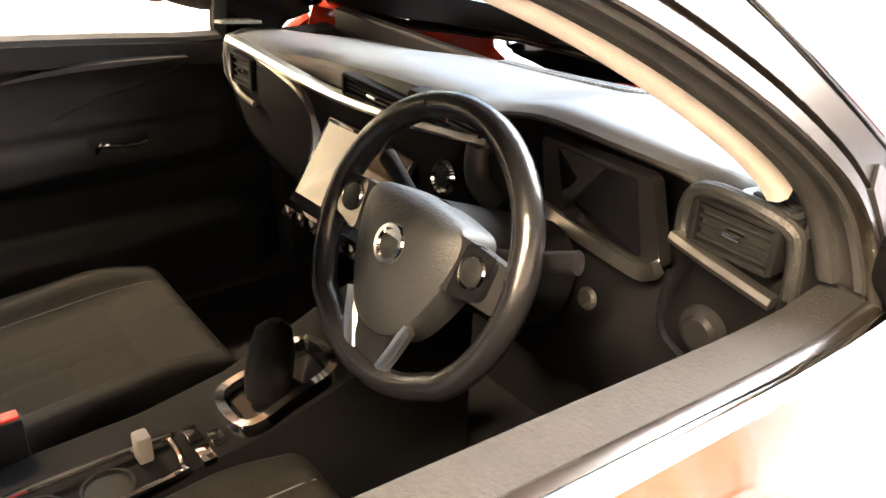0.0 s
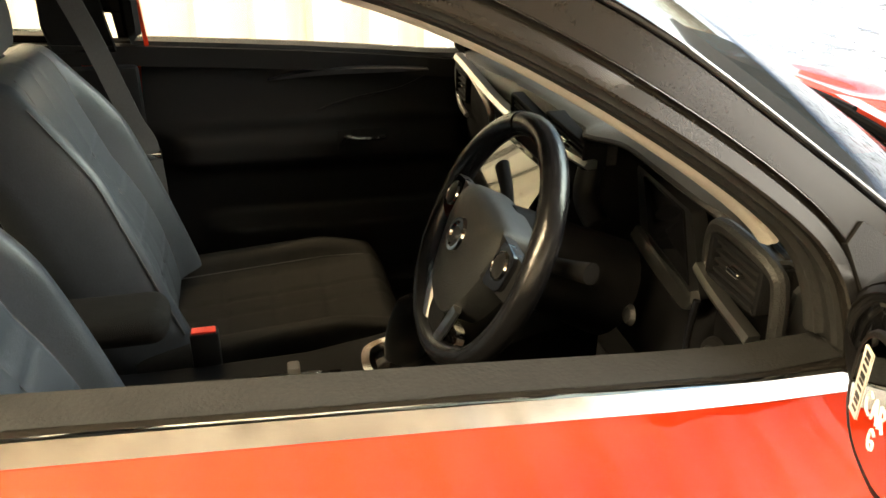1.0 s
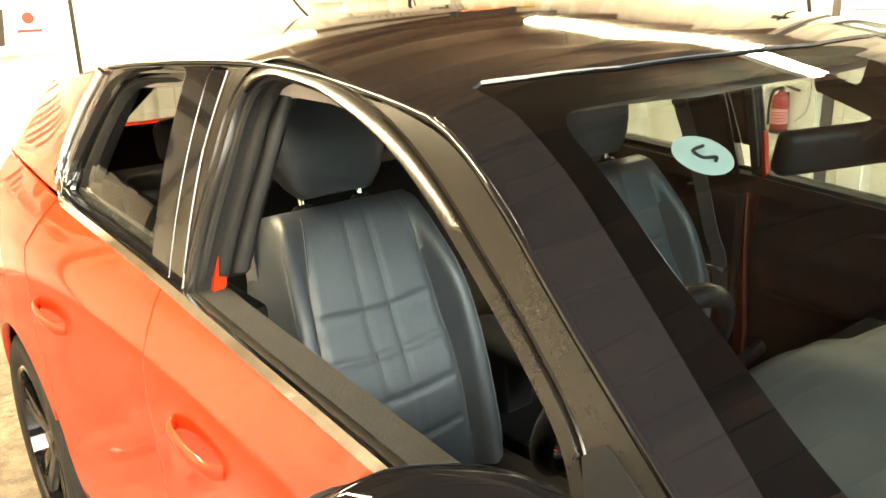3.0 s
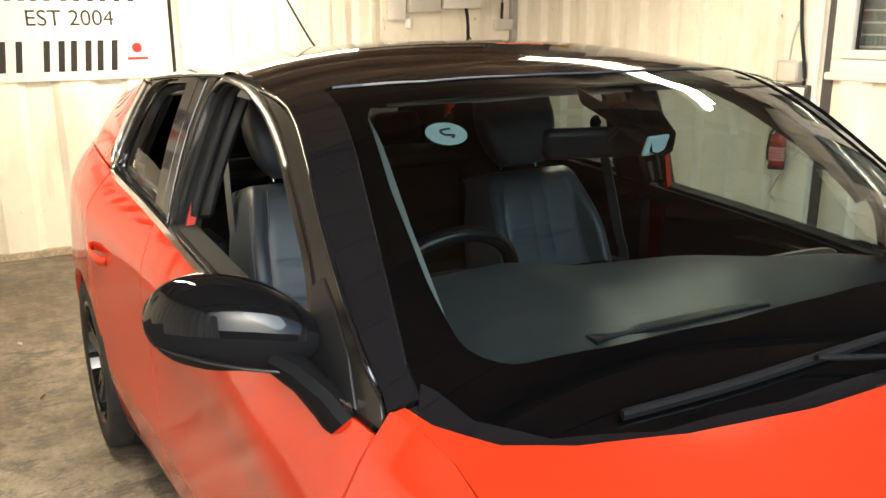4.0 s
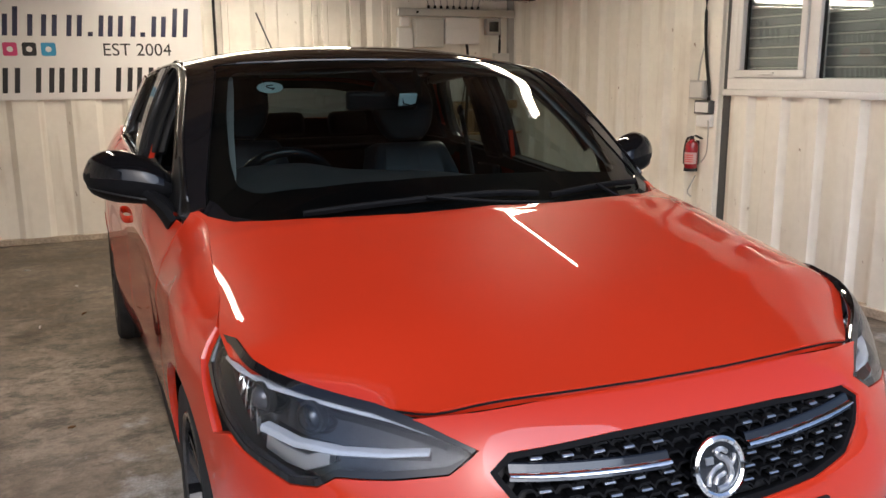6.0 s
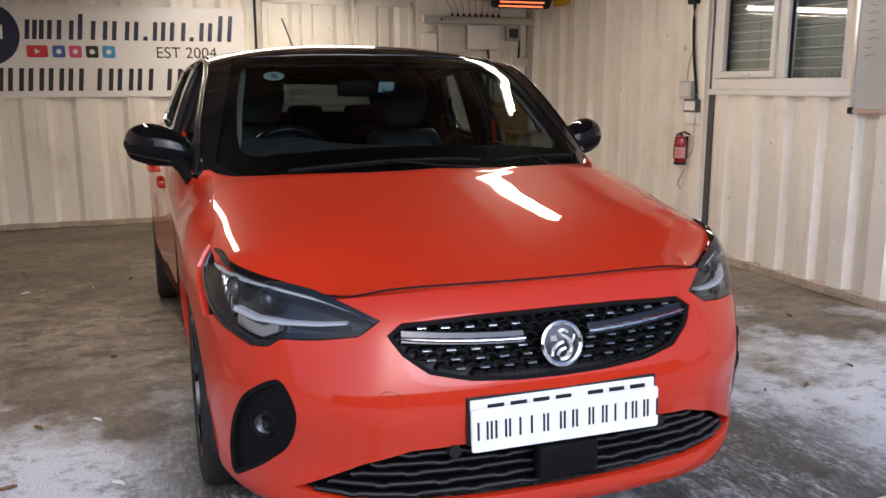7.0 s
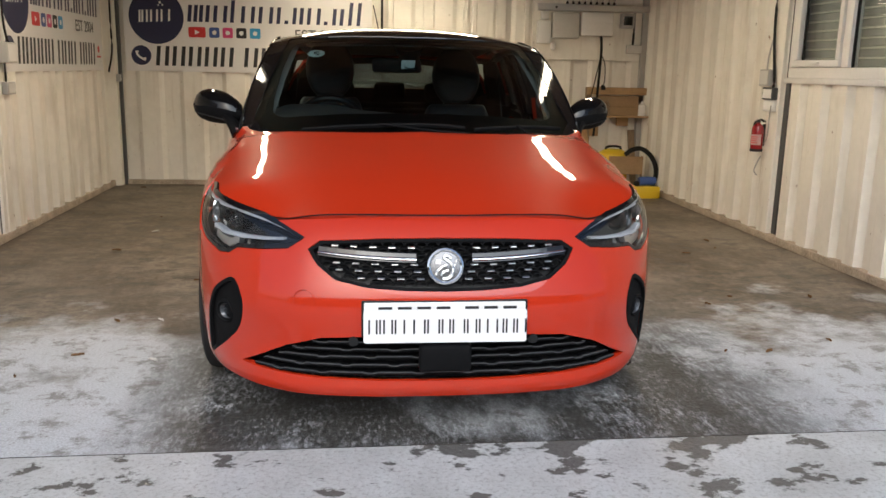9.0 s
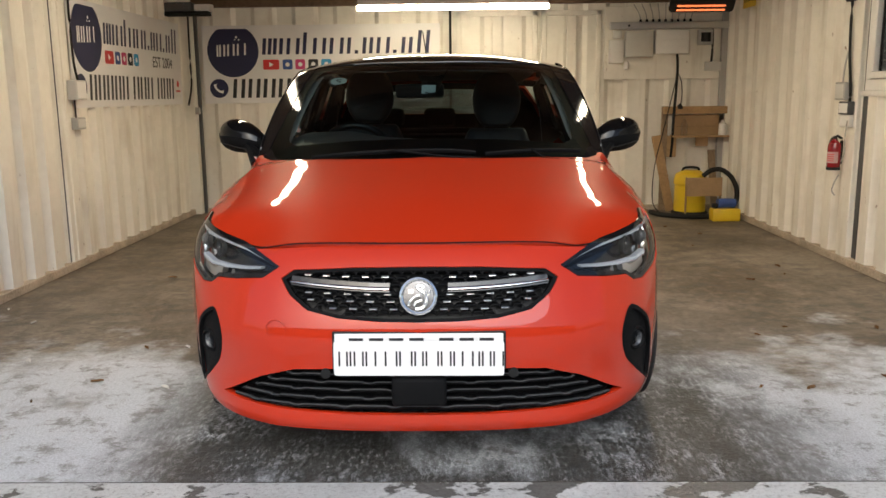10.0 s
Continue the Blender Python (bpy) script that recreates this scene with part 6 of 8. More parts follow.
# x of the wheel points to the driver's left hand, so nothing is mirrored
swheel = part("steering_wheel", sweep_bm([SW @ Vector((0.176 * math.cos(a), (0.172 if math.sin(a) > -0.75 else 0.164) * math.sin(a), 0)) for a in np.linspace(0, 2 * math.pi, 65)[:-1]], disc(0.0165, 16, 0.0185), True, SW.to_3x3() @ Vector((0, 0, 1))), RIMHIDE, car, "black leather steering wheel with gloss inserts", True)
for a0, a1, k in ((8, 70, 0), (110, 172, 1)):
    part("rim_insert", sweep_bm([SW @ Vector((0.176 * math.cos(radians(a)), 0.172 * math.sin(radians(a)), 0.001)) for a in np.linspace(a0, a1, 12)], disc(0.0172, 16, 0.0192), False, SW.to_3x3() @ Vector((0, 0, 1))), RIMHIDE, swheel, "polished rim insert", True)
pad = [(-0.094, 0.056), (-0.06, 0.068), (0.0, 0.072), (0.06, 0.068), (0.094, 0.056), (0.096, 0.015), (0.074, -0.045), (0.042, -0.092), (0.0, -0.104), (-0.042, -0.092), (-0.074, -0.045), (-0.096, 0.015)]
ol = [tuple(v[:2]) for v in spline([(a, b, 0) for a, b in pad], 4, True)]
rows = []
for k, h in ((1.0, -0.03), (1.0, 0.006), (0.96, 0.018), (0.80, 0.029), (0.45, 0.037), (0.02, 0.039)):
    rows.append([SW @ Vector((a * k, b * k - 0.012, h)) for a, b in ol])
airbag = part("wheel_pad", loft_bm(rows, True), WHEELPAD, swheel, "soft black airbag pad", True)
bm_b = SW @ Matrix.Translation((0, -0.004, 0.036))
part("pad_badge", lathe_bm([(0.0, 0.002), (0.017, 0.002), (0.019, 0.006), (0.024, 0.006), (0.026, 0.0)], 28, bm_b), CHROME, swheel, "small chrome badge", True)
for sg in (1, -1):
    arm = [SW @ Vector(v) for v in ((sg * 0.070, 0.012, 0.012), (sg * 0.115, 0.014, 0.010), (sg * 0.165, 0.010, 0.0))]
    sp = part("spoke", sweep_bm(spline(arm, 4), lambda t: [(-0.034 + 0.008 * t, -0.008), (0.034 - 0.008 * t, -0.008), (0.034 - 0.008 * t, 0.008), (-0.034 + 0.008 * t, 0.008)], up=SW.to_3x3() @ Vector((0, 0, 1))), SATIN, swheel, "", True)
    part("switch_pod", plate_bm(rounded([(sg * 0.094, -0.022), (sg * 0.146, -0.010), (sg * 0.148, 0.040), (sg * 0.100, 0.046)], 0.012), 0.012, SW @ Matrix.Translation((0, 0, 0.008))), GLOSS, sp, "gloss switch pod", True)
    part("switch", lathe_bm([(0.0, 0.005), (0.010, 0.005), (0.016, 0.003), (0.017, 0.0)], 16, SW @ Matrix.Translation((sg * 0.121, 0.016, 0.020))), SATIN, sp, "", True)
    part("switch_ring", lathe_bm([(0.017, 0.0), (0.0185, 0.003), (0.020, 0.0)], 20, SW @ Matrix.Translation((sg * 0.121, 0.016, 0.0205))), CHROME, sp, "", True)
low = [SW @ Vector(v) for v in ((0.0, -0.075, 0.010), (0.0, -0.12, 0.006), (0.0, -0.160, 0.0))]
part("spoke", sweep_bm(low, [(-0.030, -0.008), (0.030, -0.008), (0.030, 0.006), (-0.030, 0.006)], up=SW.to_3x3() @ Vector((0, 0, 1))), SATIN, swheel, "", True)
for sg in (1, -1):
    part("spoke_trim", sweep_bm([SW @ Vector(v) for v in ((sg * 0.060, -0.082, 0.014), (sg * 0.048, -0.118, 0.011), (sg * 0.032, -0.152, 0.006))], disc(0.012, 8, 0.006), up=SW.to_3x3() @ Vector((0, 0, 1))), SILVER, swheel, "satin silver lower spoke", True)
part("column", rod_bm(SW @ Vector((0, 0, -0.02)), SW @ Vector((0, 0.0, -0.22)), 0.062, 20, 0.075), MATT, swheel, "steering column shroud", True)
for sg in (1, -1):
    st = part("column_stalk", sweep_bm([SW @ Vector(v) for v in ((sg * 0.05, 0.02, -0.055), (sg * 0.10, 0.035, -0.060), (sg * 0.145, 0.052, -0.062), (sg * 0.185, 0.068, -0.060))], lambda t: disc(0.009 + 0.005 * t, 12, 0.007 + 0.004 * t), up=SW.to_3x3() @ Vector((0, 0, 1))), MATT, swheel, "black column stalk", True)
part("column_cap", lathe_bm([(0.0, 0.008), (0.011, 0.006), (0.015, 0.0)], 20, Matrix.Translation((-0.520, 1.60, 0.838)) @ pose(0, 0, 0, -80, 0, 0)), DASHFACE, dash, "small dark cap", True)


# seats
def seat(name, cx, y_top, z_top, label):
    """A front seat: bolstered backrest with seams, cushion, headrest on two posts. y_top, z_top: where the posts leave the backrest."""
    root = thing(name, label, "car seat", "front seats")
    lean = radians(18)
    up = Vector((0, math.sin(lean), math.cos(lean)))
    fwd = Vector((0, -math.cos(lean), math.sin(lean)))
    H = 0.63
    base = Vector((cx, y_top, z_top)) - up * H
    half_w = pchip([0, 0.15, 0.4, 0.7, 0.86, 0.95, 1.0], [0.222, 0.235, 0.240, 0.226, 0.205, 0.190, 0.178])
    thick = pchip([0, 0.3, 0.8, 0.93, 0.97, 1.0], [0.085, 0.085, 0.078, 0.072, 0.064, 0.040])

    def front(u, v, lift=0.0):
        b = bump(abs(u), 0.70, 2.0, 0.16)
        side_drop = max(0.0, (abs(u) - 0.86) / 0.14) ** 2
        d = thick(v) * 1.15 + 0.052 * b * bump(v, -0.2, 0.80, 0.42) - 0.125 * side_drop
        d += 0.020 * math.sin(math.pi * min(v / 0.55, 1)) * (1 - b)
        if abs(u) < 0.60:
            for s in (0.17, 0.32, 0.47, 0.62):
                d -= 0.0045 * math.exp(-((v - s - 0.03 * abs(u)) / 0.008) ** 2)
        for s in (0.13, 0.64):
            d -= (0.0030 if s < 0.3 else 0.009 * bump(v, 0.1, 0.80, 0.2)) * math.exp(-((abs(u) - s) / (0.018 if s < 0.3 else 0.030)) ** 2)
        return base + up * (H * v) + Vector((u * half_w(v), 0, 0)) + fwd * (d + lift)

    def back(u, v):
        d = thick(v) * (1 - 0.5 * abs(u) ** 3)
        return base + up * (H * v) + Vector((u * half_w(v), 0, 0)) - fwd * d

    us, vs = np.linspace(-1, 1, 57), np.linspace(0, 1, 81)
    rows = [[front(u, v) for u in us] + [back(u, v) for u in us[::-4]] for v in vs]
    bk = part("backrest", loft_bm(rows, True, True), LEATHER, root, "black leather backrest with stitched panels", True, 70)
    for s in (-0.64, -0.13, 0.13, 0.64):
        part("seam", sweep_bm([front(s, v, 0.0005) for v in np.linspace(0.04, 0.97, 24)], disc(0.0016, 5)), STITCH, bk)
    part("piping", sweep_bm([front(0.90, v, 0.001) for v in np.linspace(0.06, 0.9, 24)], disc(0.0022, 5)), STITCH, bk)
    part("piping", sweep_bm([front(-0.90, v, 0.001) for v in np.linspace(0.06, 0.9, 24)], disc(0.0022, 5)), STITCH, bk)
    # cushion
    L = 0.59
    cb = base + Vector((0, -0.02, -0.070))
    def cush(u, v):
        b = bump(abs(u), 0.66, 2.0, 0.24)
        z = 0.072 + 0.045 * v + 0.045 * b * bump(v, -0.1, 0.85, 0.35) - 0.09 * max(0, (abs(u) - 0.86) / 0.14) ** 2 - 0.09 * max(0.0, (v - 0.90) / 0.10) ** 2
        if abs(u) < 0.60:
            for s in (0.30, 0.50, 0.70):
                z -= 0.005 * math.exp(-((v - s) / 0.011) ** 2)
        for s in (0.13, 0.64):
            z -= 0.005 * math.exp(-((abs(u) - s) / 0.022) ** 2)
        return cb + Vector((u * 0.250, -L * v, z))
    rows = [[cush(u, v) for u in us] + [cb + Vector((u * 0.24, -L * v * 0.98, -0.06)) for u in us[::-4]] for v in np.linspace(0, 1, 61)]
    cs = part("cushion", loft_bm(rows, True, True), SEATCLOTH, root, "black seat cushion with quilted squares", True, 70)
    for s in (-0.64, 0.64):
        part("seam", sweep_bm([cush(s, v) + Vector((0, 0, 0.0005)) for v in np.linspace(0.08, 0.92, 20)], disc(0.0016, 5)), STITCH, cs)
    part("seat_base", box_bm((cx - 0.22, cb.y - 0.46, 0.236), (cx + 0.22, cb.y + 0.02, cb.z - 0.055), 0.02, 2), SATIN, root, "", True)
    # headrest
    hc = Vector((cx, y_top, z_top)) + up * 0.178 + fwd * 0.025
    rows = []
    for v in np.linspace(0, 1, 13):
        k = math.sin(math.pi * (0.06 + 0.88 * v)) ** 0.35
        ring = []
        for a in np.linspace(0, 2 * math.pi, 37)[:-1]:
            ca, sa = math.cos(a), math.sin(a)
            ring.append(hc + Vector((0.145 * k * math.copysign(abs(ca) ** 0.40, ca), 0, 0)) + fwd * (0.056 * k * math.copysign(abs(sa) ** 0.6, sa)) + up * ((v - 0.5) * 0.315))
        rows.append(ring)
    hr = part("headrest", loft_bm(rows, True, True), LEATHER, root, "padded black leather headrest", True, 60)
    for sg in (1, -1):
        p = Vector((cx + sg * 0.072, y_top, z_top))
        part("post", rod_bm(p - up * 0.02, p + up * 0.12, 0.0065, 10), CHROME, hr, "steel headrest post", True)
        part("collar", lathe_bm([(0.0065, 0.010), (0.014, 0.010), (0.022, 0.004), (0.024, -0.012)], 18, Matrix.Translation(p) @ up.to_track_quat("Z", "Y").to_matrix().to_4x4()), SATIN, hr, "", True)
    return root


STITCH = material("grey_stitching", (0.10, 0.10, 0.10), 0.8, 0, 0, 0.3, 60, 0.2)
seat("driver_seat", -0.405, 2.600, 1.022, "black leather driver's seat with stitched cross panels")
seat("passenger_seat", 0.360, 2.560, 0.993, "black leather passenger seat with stitched cross panels")
# rear bench
bench = thing("rear_seat", "dark leather rear bench seat", "car seat")
part("cushion", box_bm((-0.60, 2.95, 0.236), (0.60, 3.22, 0.52), 0.05, 4), SEATCLOTH, bench, "", True)
bmx = box_bm((-0.60, -0.06, 0.0), (0.60, 0.06, 0.58), 0.045, 4, None, pose(0, 3.26, 0.42, -18, 0, 0))
part("backrest", bmx, SEATCLOTH, bench, "", True)
for x in (-0.36, 0.0, 0.36):
    h = part("headrest", box_bm((-0.11, -0.045, 0.0), (0.11, 0.045, 0.13), 0.035, 4, None, pose(x, 3.46, 0.985, -14, 0, 0)), SEATCLOTH, bench, "small rear headrest", True)

# centre console
con = thing("centre_console", "black centre console with cup holders and gear selector", "console")
rows = []
for y, w, z in ((1.46, 0.115, 0.60), (1.60, 0.11, 0.56), (1.72, 0.105, 0.515), (1.85, 0.10, 0.475), (2.0, 0.095, 0.455), (2.2, 0.095, 0.450), (2.32, 0.095, 0.450), (2.50, 0.09, 0.46)):
    rows.append([Vector((-0.02 + sg * w * k, y, z - d)) for sg, k, d in ((-1, 1.08, z - 0.236), (-1, 1.05, 0.03), (-1, 0.97, 0.004), (-1, 0.85, 0.0), (0, 0, 0.0), (1, 0.85, 0.0), (1, 0.97, 0.004), (1, 1.05, 0.03), (1, 1.08, z - 0.236))])
part("body", loft_bm(rows, False), MATT, con, "", True, 40)
part("tray_rim", sweep_bm(spline([(-0.135, 2.25, 0.470), (-0.125, 2.02, 0.468), (-0.108, 1.995, 0.468), (-0.045, 1.99, 0.468), (-0.030, 2.01, 0.468), (-0.035, 2.26, 0.470), (-0.052, 2.285, 0.470), (-0.120, 2.275, 0.470)], 4, True), disc(0.006, 8), True), CHROME, con, "bright chrome tray rim", True)
for y in (2.10, 2.20):
    part("cup_holder", lathe_bm([(0.040, 0.004), (0.036, 0.004), (0.034, -0.0), (0.034, -0.002), (0.0, -0.002)], 24, Matrix.Translation((-0.080, y, 0.4565))), RUBBER, con, "", True)
part("key_fob", box_bm((-0.062, 2.022, 0.456), (-0.032, 2.046, 0.505), 0.005, 2), PALE, con, "pale tag standing in the tray", True)
for i, (x, y) in enumerate(((-0.10, 1.955), (-0.045, 1.955), (-0.075, 1.925))):
    part("console_switch", box_bm((x - 0.02, y - 0.012, 0.455), (x + 0.02, y + 0.012, 0.468), 0.003, 2), GLOSS if i else CHROME, con, "", True)
gear = new("gear_selector")
gear.parent = con
tagged(gear, "automatic gear selector in a chrome surround")
gm = Matrix.Translation((-0.045, 1.80, 0.494)) @ pose(0, 0, 0, -17, 0, 0) @ Matrix.Diagonal((1.05, 1.15, 1.2, 1))
part("surround", sweep_bm([gm @ v for v in spline([(-0.045, -0.075, 0.008), (0.045, -0.075, 0.008), (0.052, 0.0, 0.006), (0.047, 0.075, 0.008), (-0.047, 0.075, 0.008), (-0.052, 0.0, 0.006)], 5, True)], [(-0.012, -0.010), (0.012, -0.010), (0.008, 0.010), (-0.008, 0.010)], True), CHROME, gear, "chrome selector surround", True)
part("selector_well", box_bm((-0.045, -0.07, -0.02), (0.045, 0.07, 0.002), 0.004, 1, None, gm), GLOSS, gear)
rows = []
for t in np.linspace(0, 1, 10):
    k = 0.016 + 0.012 * math.sin(math.pi * (0.25 + 0.7 * t))
    if t == 1:
        k = 0.008
    c = gm @ Vector((0, 0.02 - 0.055 * t, 0.0 + 0.105 * t))
    rows.append([c + Vector((k * 1.15 * math.cos(a), k * 1.5 * math.sin(a), 0.3 * k * math.sin(a))) for a in np.linspace(0, 2 * math.pi, 15)[:-1]])
part("lever", loft_bm(rows, True, True), SATIN, gear, "black shift lever", True)
part("lever_trim", tube_bm([gm @ Vector(v) for v in ((0.018, 0.005, 0.02), (0.024, -0.014, 0.055), (0.018, -0.032, 0.095))], 0.004, 8), CHROME, gear, "", True)
arm = new("armrest")
arm.parent = con
tagged(arm, "black padded centre armrest")
part("pad", box_bm((-0.080, 2.245, 0.590), (0.040, 2.60, 0.658), 0.033, 5), SEATCLOTH, arm, "", True)
part("bracket", box_bm((-0.06, 2.42, 0.455), (0.03, 2.58, 0.606), 0.01, 2), SATIN, arm)
for x, y, z, tag in ((0.085, 2.20, 0.52, "passenger"), (-0.122, 2.215, 0.478, "driver")):
    bk = thing("seat_belt_buckle", "black seat-belt buckle with a red release button", "buckle", "seat-belt buckles")
    part("housing", box_bm((x - 0.016, y - 0.028, 0.36), (x + 0.016, y + 0.028, z), 0.006, 2), SATIN, bk, "", True)
    part("button", box_bm((x - 0.011, y - 0.024, z - 0.004), (x + 0.011, y + 0.024, z + 0.004), 0.002, 2), BUCKLE, bk, "red release button")
# belts on the door pillars
for sg in (1, -1):
    bt = thing("seat_belt", "dark grey seat belt hanging from the door pillar", "seat belt", "seat belts")
    dy = 0.0 if sg > 0 else 0.20
    pts = spline([(sg * 0.600, 2.455, 1.14), (sg * 0.612, 2.405, 1.0), (sg * 0.620, 2.345, 0.80), (sg * 0.625, 2.315, 0.71), (sg * 0.64, 2.31, 0.45), (sg * 0.65, 2.31, 0.26)], 6)
    pts = [p + Vector((0, dy, 0)) for p in pts]
    part("webbing", sweep_bm(pts, [(-0.024, -0.001), (0.024, -0.001), (0.024, 0.001), (-0.024, 0.001)], up=(sg, 0, 0.2)), material("belt_webbing", (0.085, 0.088, 0.092), 0.5, 0, 0, 0.5, 200, 0.15), bt)
    part("tongue", box_bm((min(sg * 0.60, sg * 0.635), 2.285 + dy, 0.700), (max(sg * 0.60, sg * 0.635), 2.35 + dy, 0.716), 0.004, 2), CHROME, bt, "bright belt tongue", True)
    part("top_guide", lathe_bm([(0.0, 0.012), (0.020, 0.010), (0.026, 0.0)], 16, Matrix.Translation((sg * 0.602, 2.46 + dy, 1.15)) @ pose(0, 0, 0, 0, -sg * 90, 0)), SATIN, bt, "", True)

# rear-view mirror, sensor cover, visors
rv = new("interior_mirror")
rv.parent = car
tagged(rv, "black interior mirror on a sensor cover")
part("sensor_cover", loft_bm([[Vector((w * k, y, top(w * k, y)[2] - d)) for k, d in ((-1, 0.012), (-0.8, 0.05), (0, 0.06), (0.8, 0.05), (1, 0.012))] for w, y in ((0.035, 1.535), (0.050, 1.58), (0.070, 1.65), (0.085, 1.72))], False), MATT, rv, "dark trapezoid sensor cover", True)
part("pale_panel", box_bm((-0.034, -0.004, -0.022), (0.034, 0.004, 0.022), 0.004, 2, None, Matrix.Translation((-0.012, 1.545, 1.232)) @ pose(0, 0, 0, 20, 0, 8)), STICKER, rv, "pale ribbed sensor window")
part("stem", rod_bm((-0.03, 1.63, 1.27), (-0.05, 1.66, 1.238), 0.011, 10), SATIN, rv, "", True)
part("mirror_shell", box_bm((-0.125, -0.018, -0.034), (0.125, 0.018, 0.034), 0.016, 4, None, Matrix.Translation((-0.06, 1.672, 1.226)) @ pose(0, 0, 0, 12, 0, -16)), SATIN, rv, "", True)
part("mirror_glass", box_bm((-0.115, 0.0165, -0.027), (0.115, 0.0195, 0.027), 0.002, 2, None, Matrix.Translation((-0.06, 1.672, 1.226)) @ pose(0, 0, 0, 12, 0, -16)), MIRROR, rv, "")
for sg in (1, -1):
    part("sun_visor", box_bm((sg * 0.34 - 0.17, -0.08, -0.008), (sg * 0.34 + 0.17, 0.08, 0.008), 0.008, 3, None, Matrix.Translation((0, 1.86, 1.335)) @ pose(0, 0, 0, 8, 0, 0)), LINING, car, "pale folded sun visor", True)

# ---- things in the room ----
def wall_m(where, normal):
    """A pose on a wall: x to the right as one faces the wall, y up, z out of the wall."""
    n = Vector(normal)
    r = Vector((0, 0, 1)).cross(n)
    return Matrix.Translation(where) @ Matrix(((r.x, 0, n.x, 0), (r.y, 0, n.y, 0), (r.z, 1, n.z, 0), (0, 0, 0, 1)))


NORTH, WEST, EAST = (0, -1, 0), (1, 0, 0), (-1, 0, 0)


def words(text, size, mat, m, parent, name="lettering", depth=0.001):
    """Built-in font lettering, turned into a mesh."""
    cu = bpy.data.curves.new("text", "FONT")
    cu.body, cu.size, cu.extrude = text, size, depth
    ob = bpy.data.objects.new("text", cu)
    me = bpy.data.meshes.new_from_object(ob)
    bpy.data.objects.remove(ob)
    me.transform(m)
    me.materials.append(mat)
    o = new(name, me)
    o.parent = parent
    return o


def quad_bars(xs, z0, z1, mat, m, parent, slant=0.0, stem=0.022):
    """Bold writing that is not spelled out: one plain bar a letter."""
    for x0, x1 in xs:
        for a in (x0, x1 - stem)[:2 if x1 - x0 > 2.2 * stem else 1]:
            own = box_bm((a, z0, 0), (a + stem, z1, 0.0015))
            for v in own.verts:
                v.co.x += slant * (v.co.y - z0)
            bmesh.ops.transform(own, matrix=m, verts=own.verts)
            part("letter_bar", own, mat, parent)


def spread(x0, x1, count, gap):
    w = (x1 - x0 - gap * (count - 1)) / count
    return [(x0 + i * (w + gap), x0 + i * (w + gap) + w) for i in range(count)]


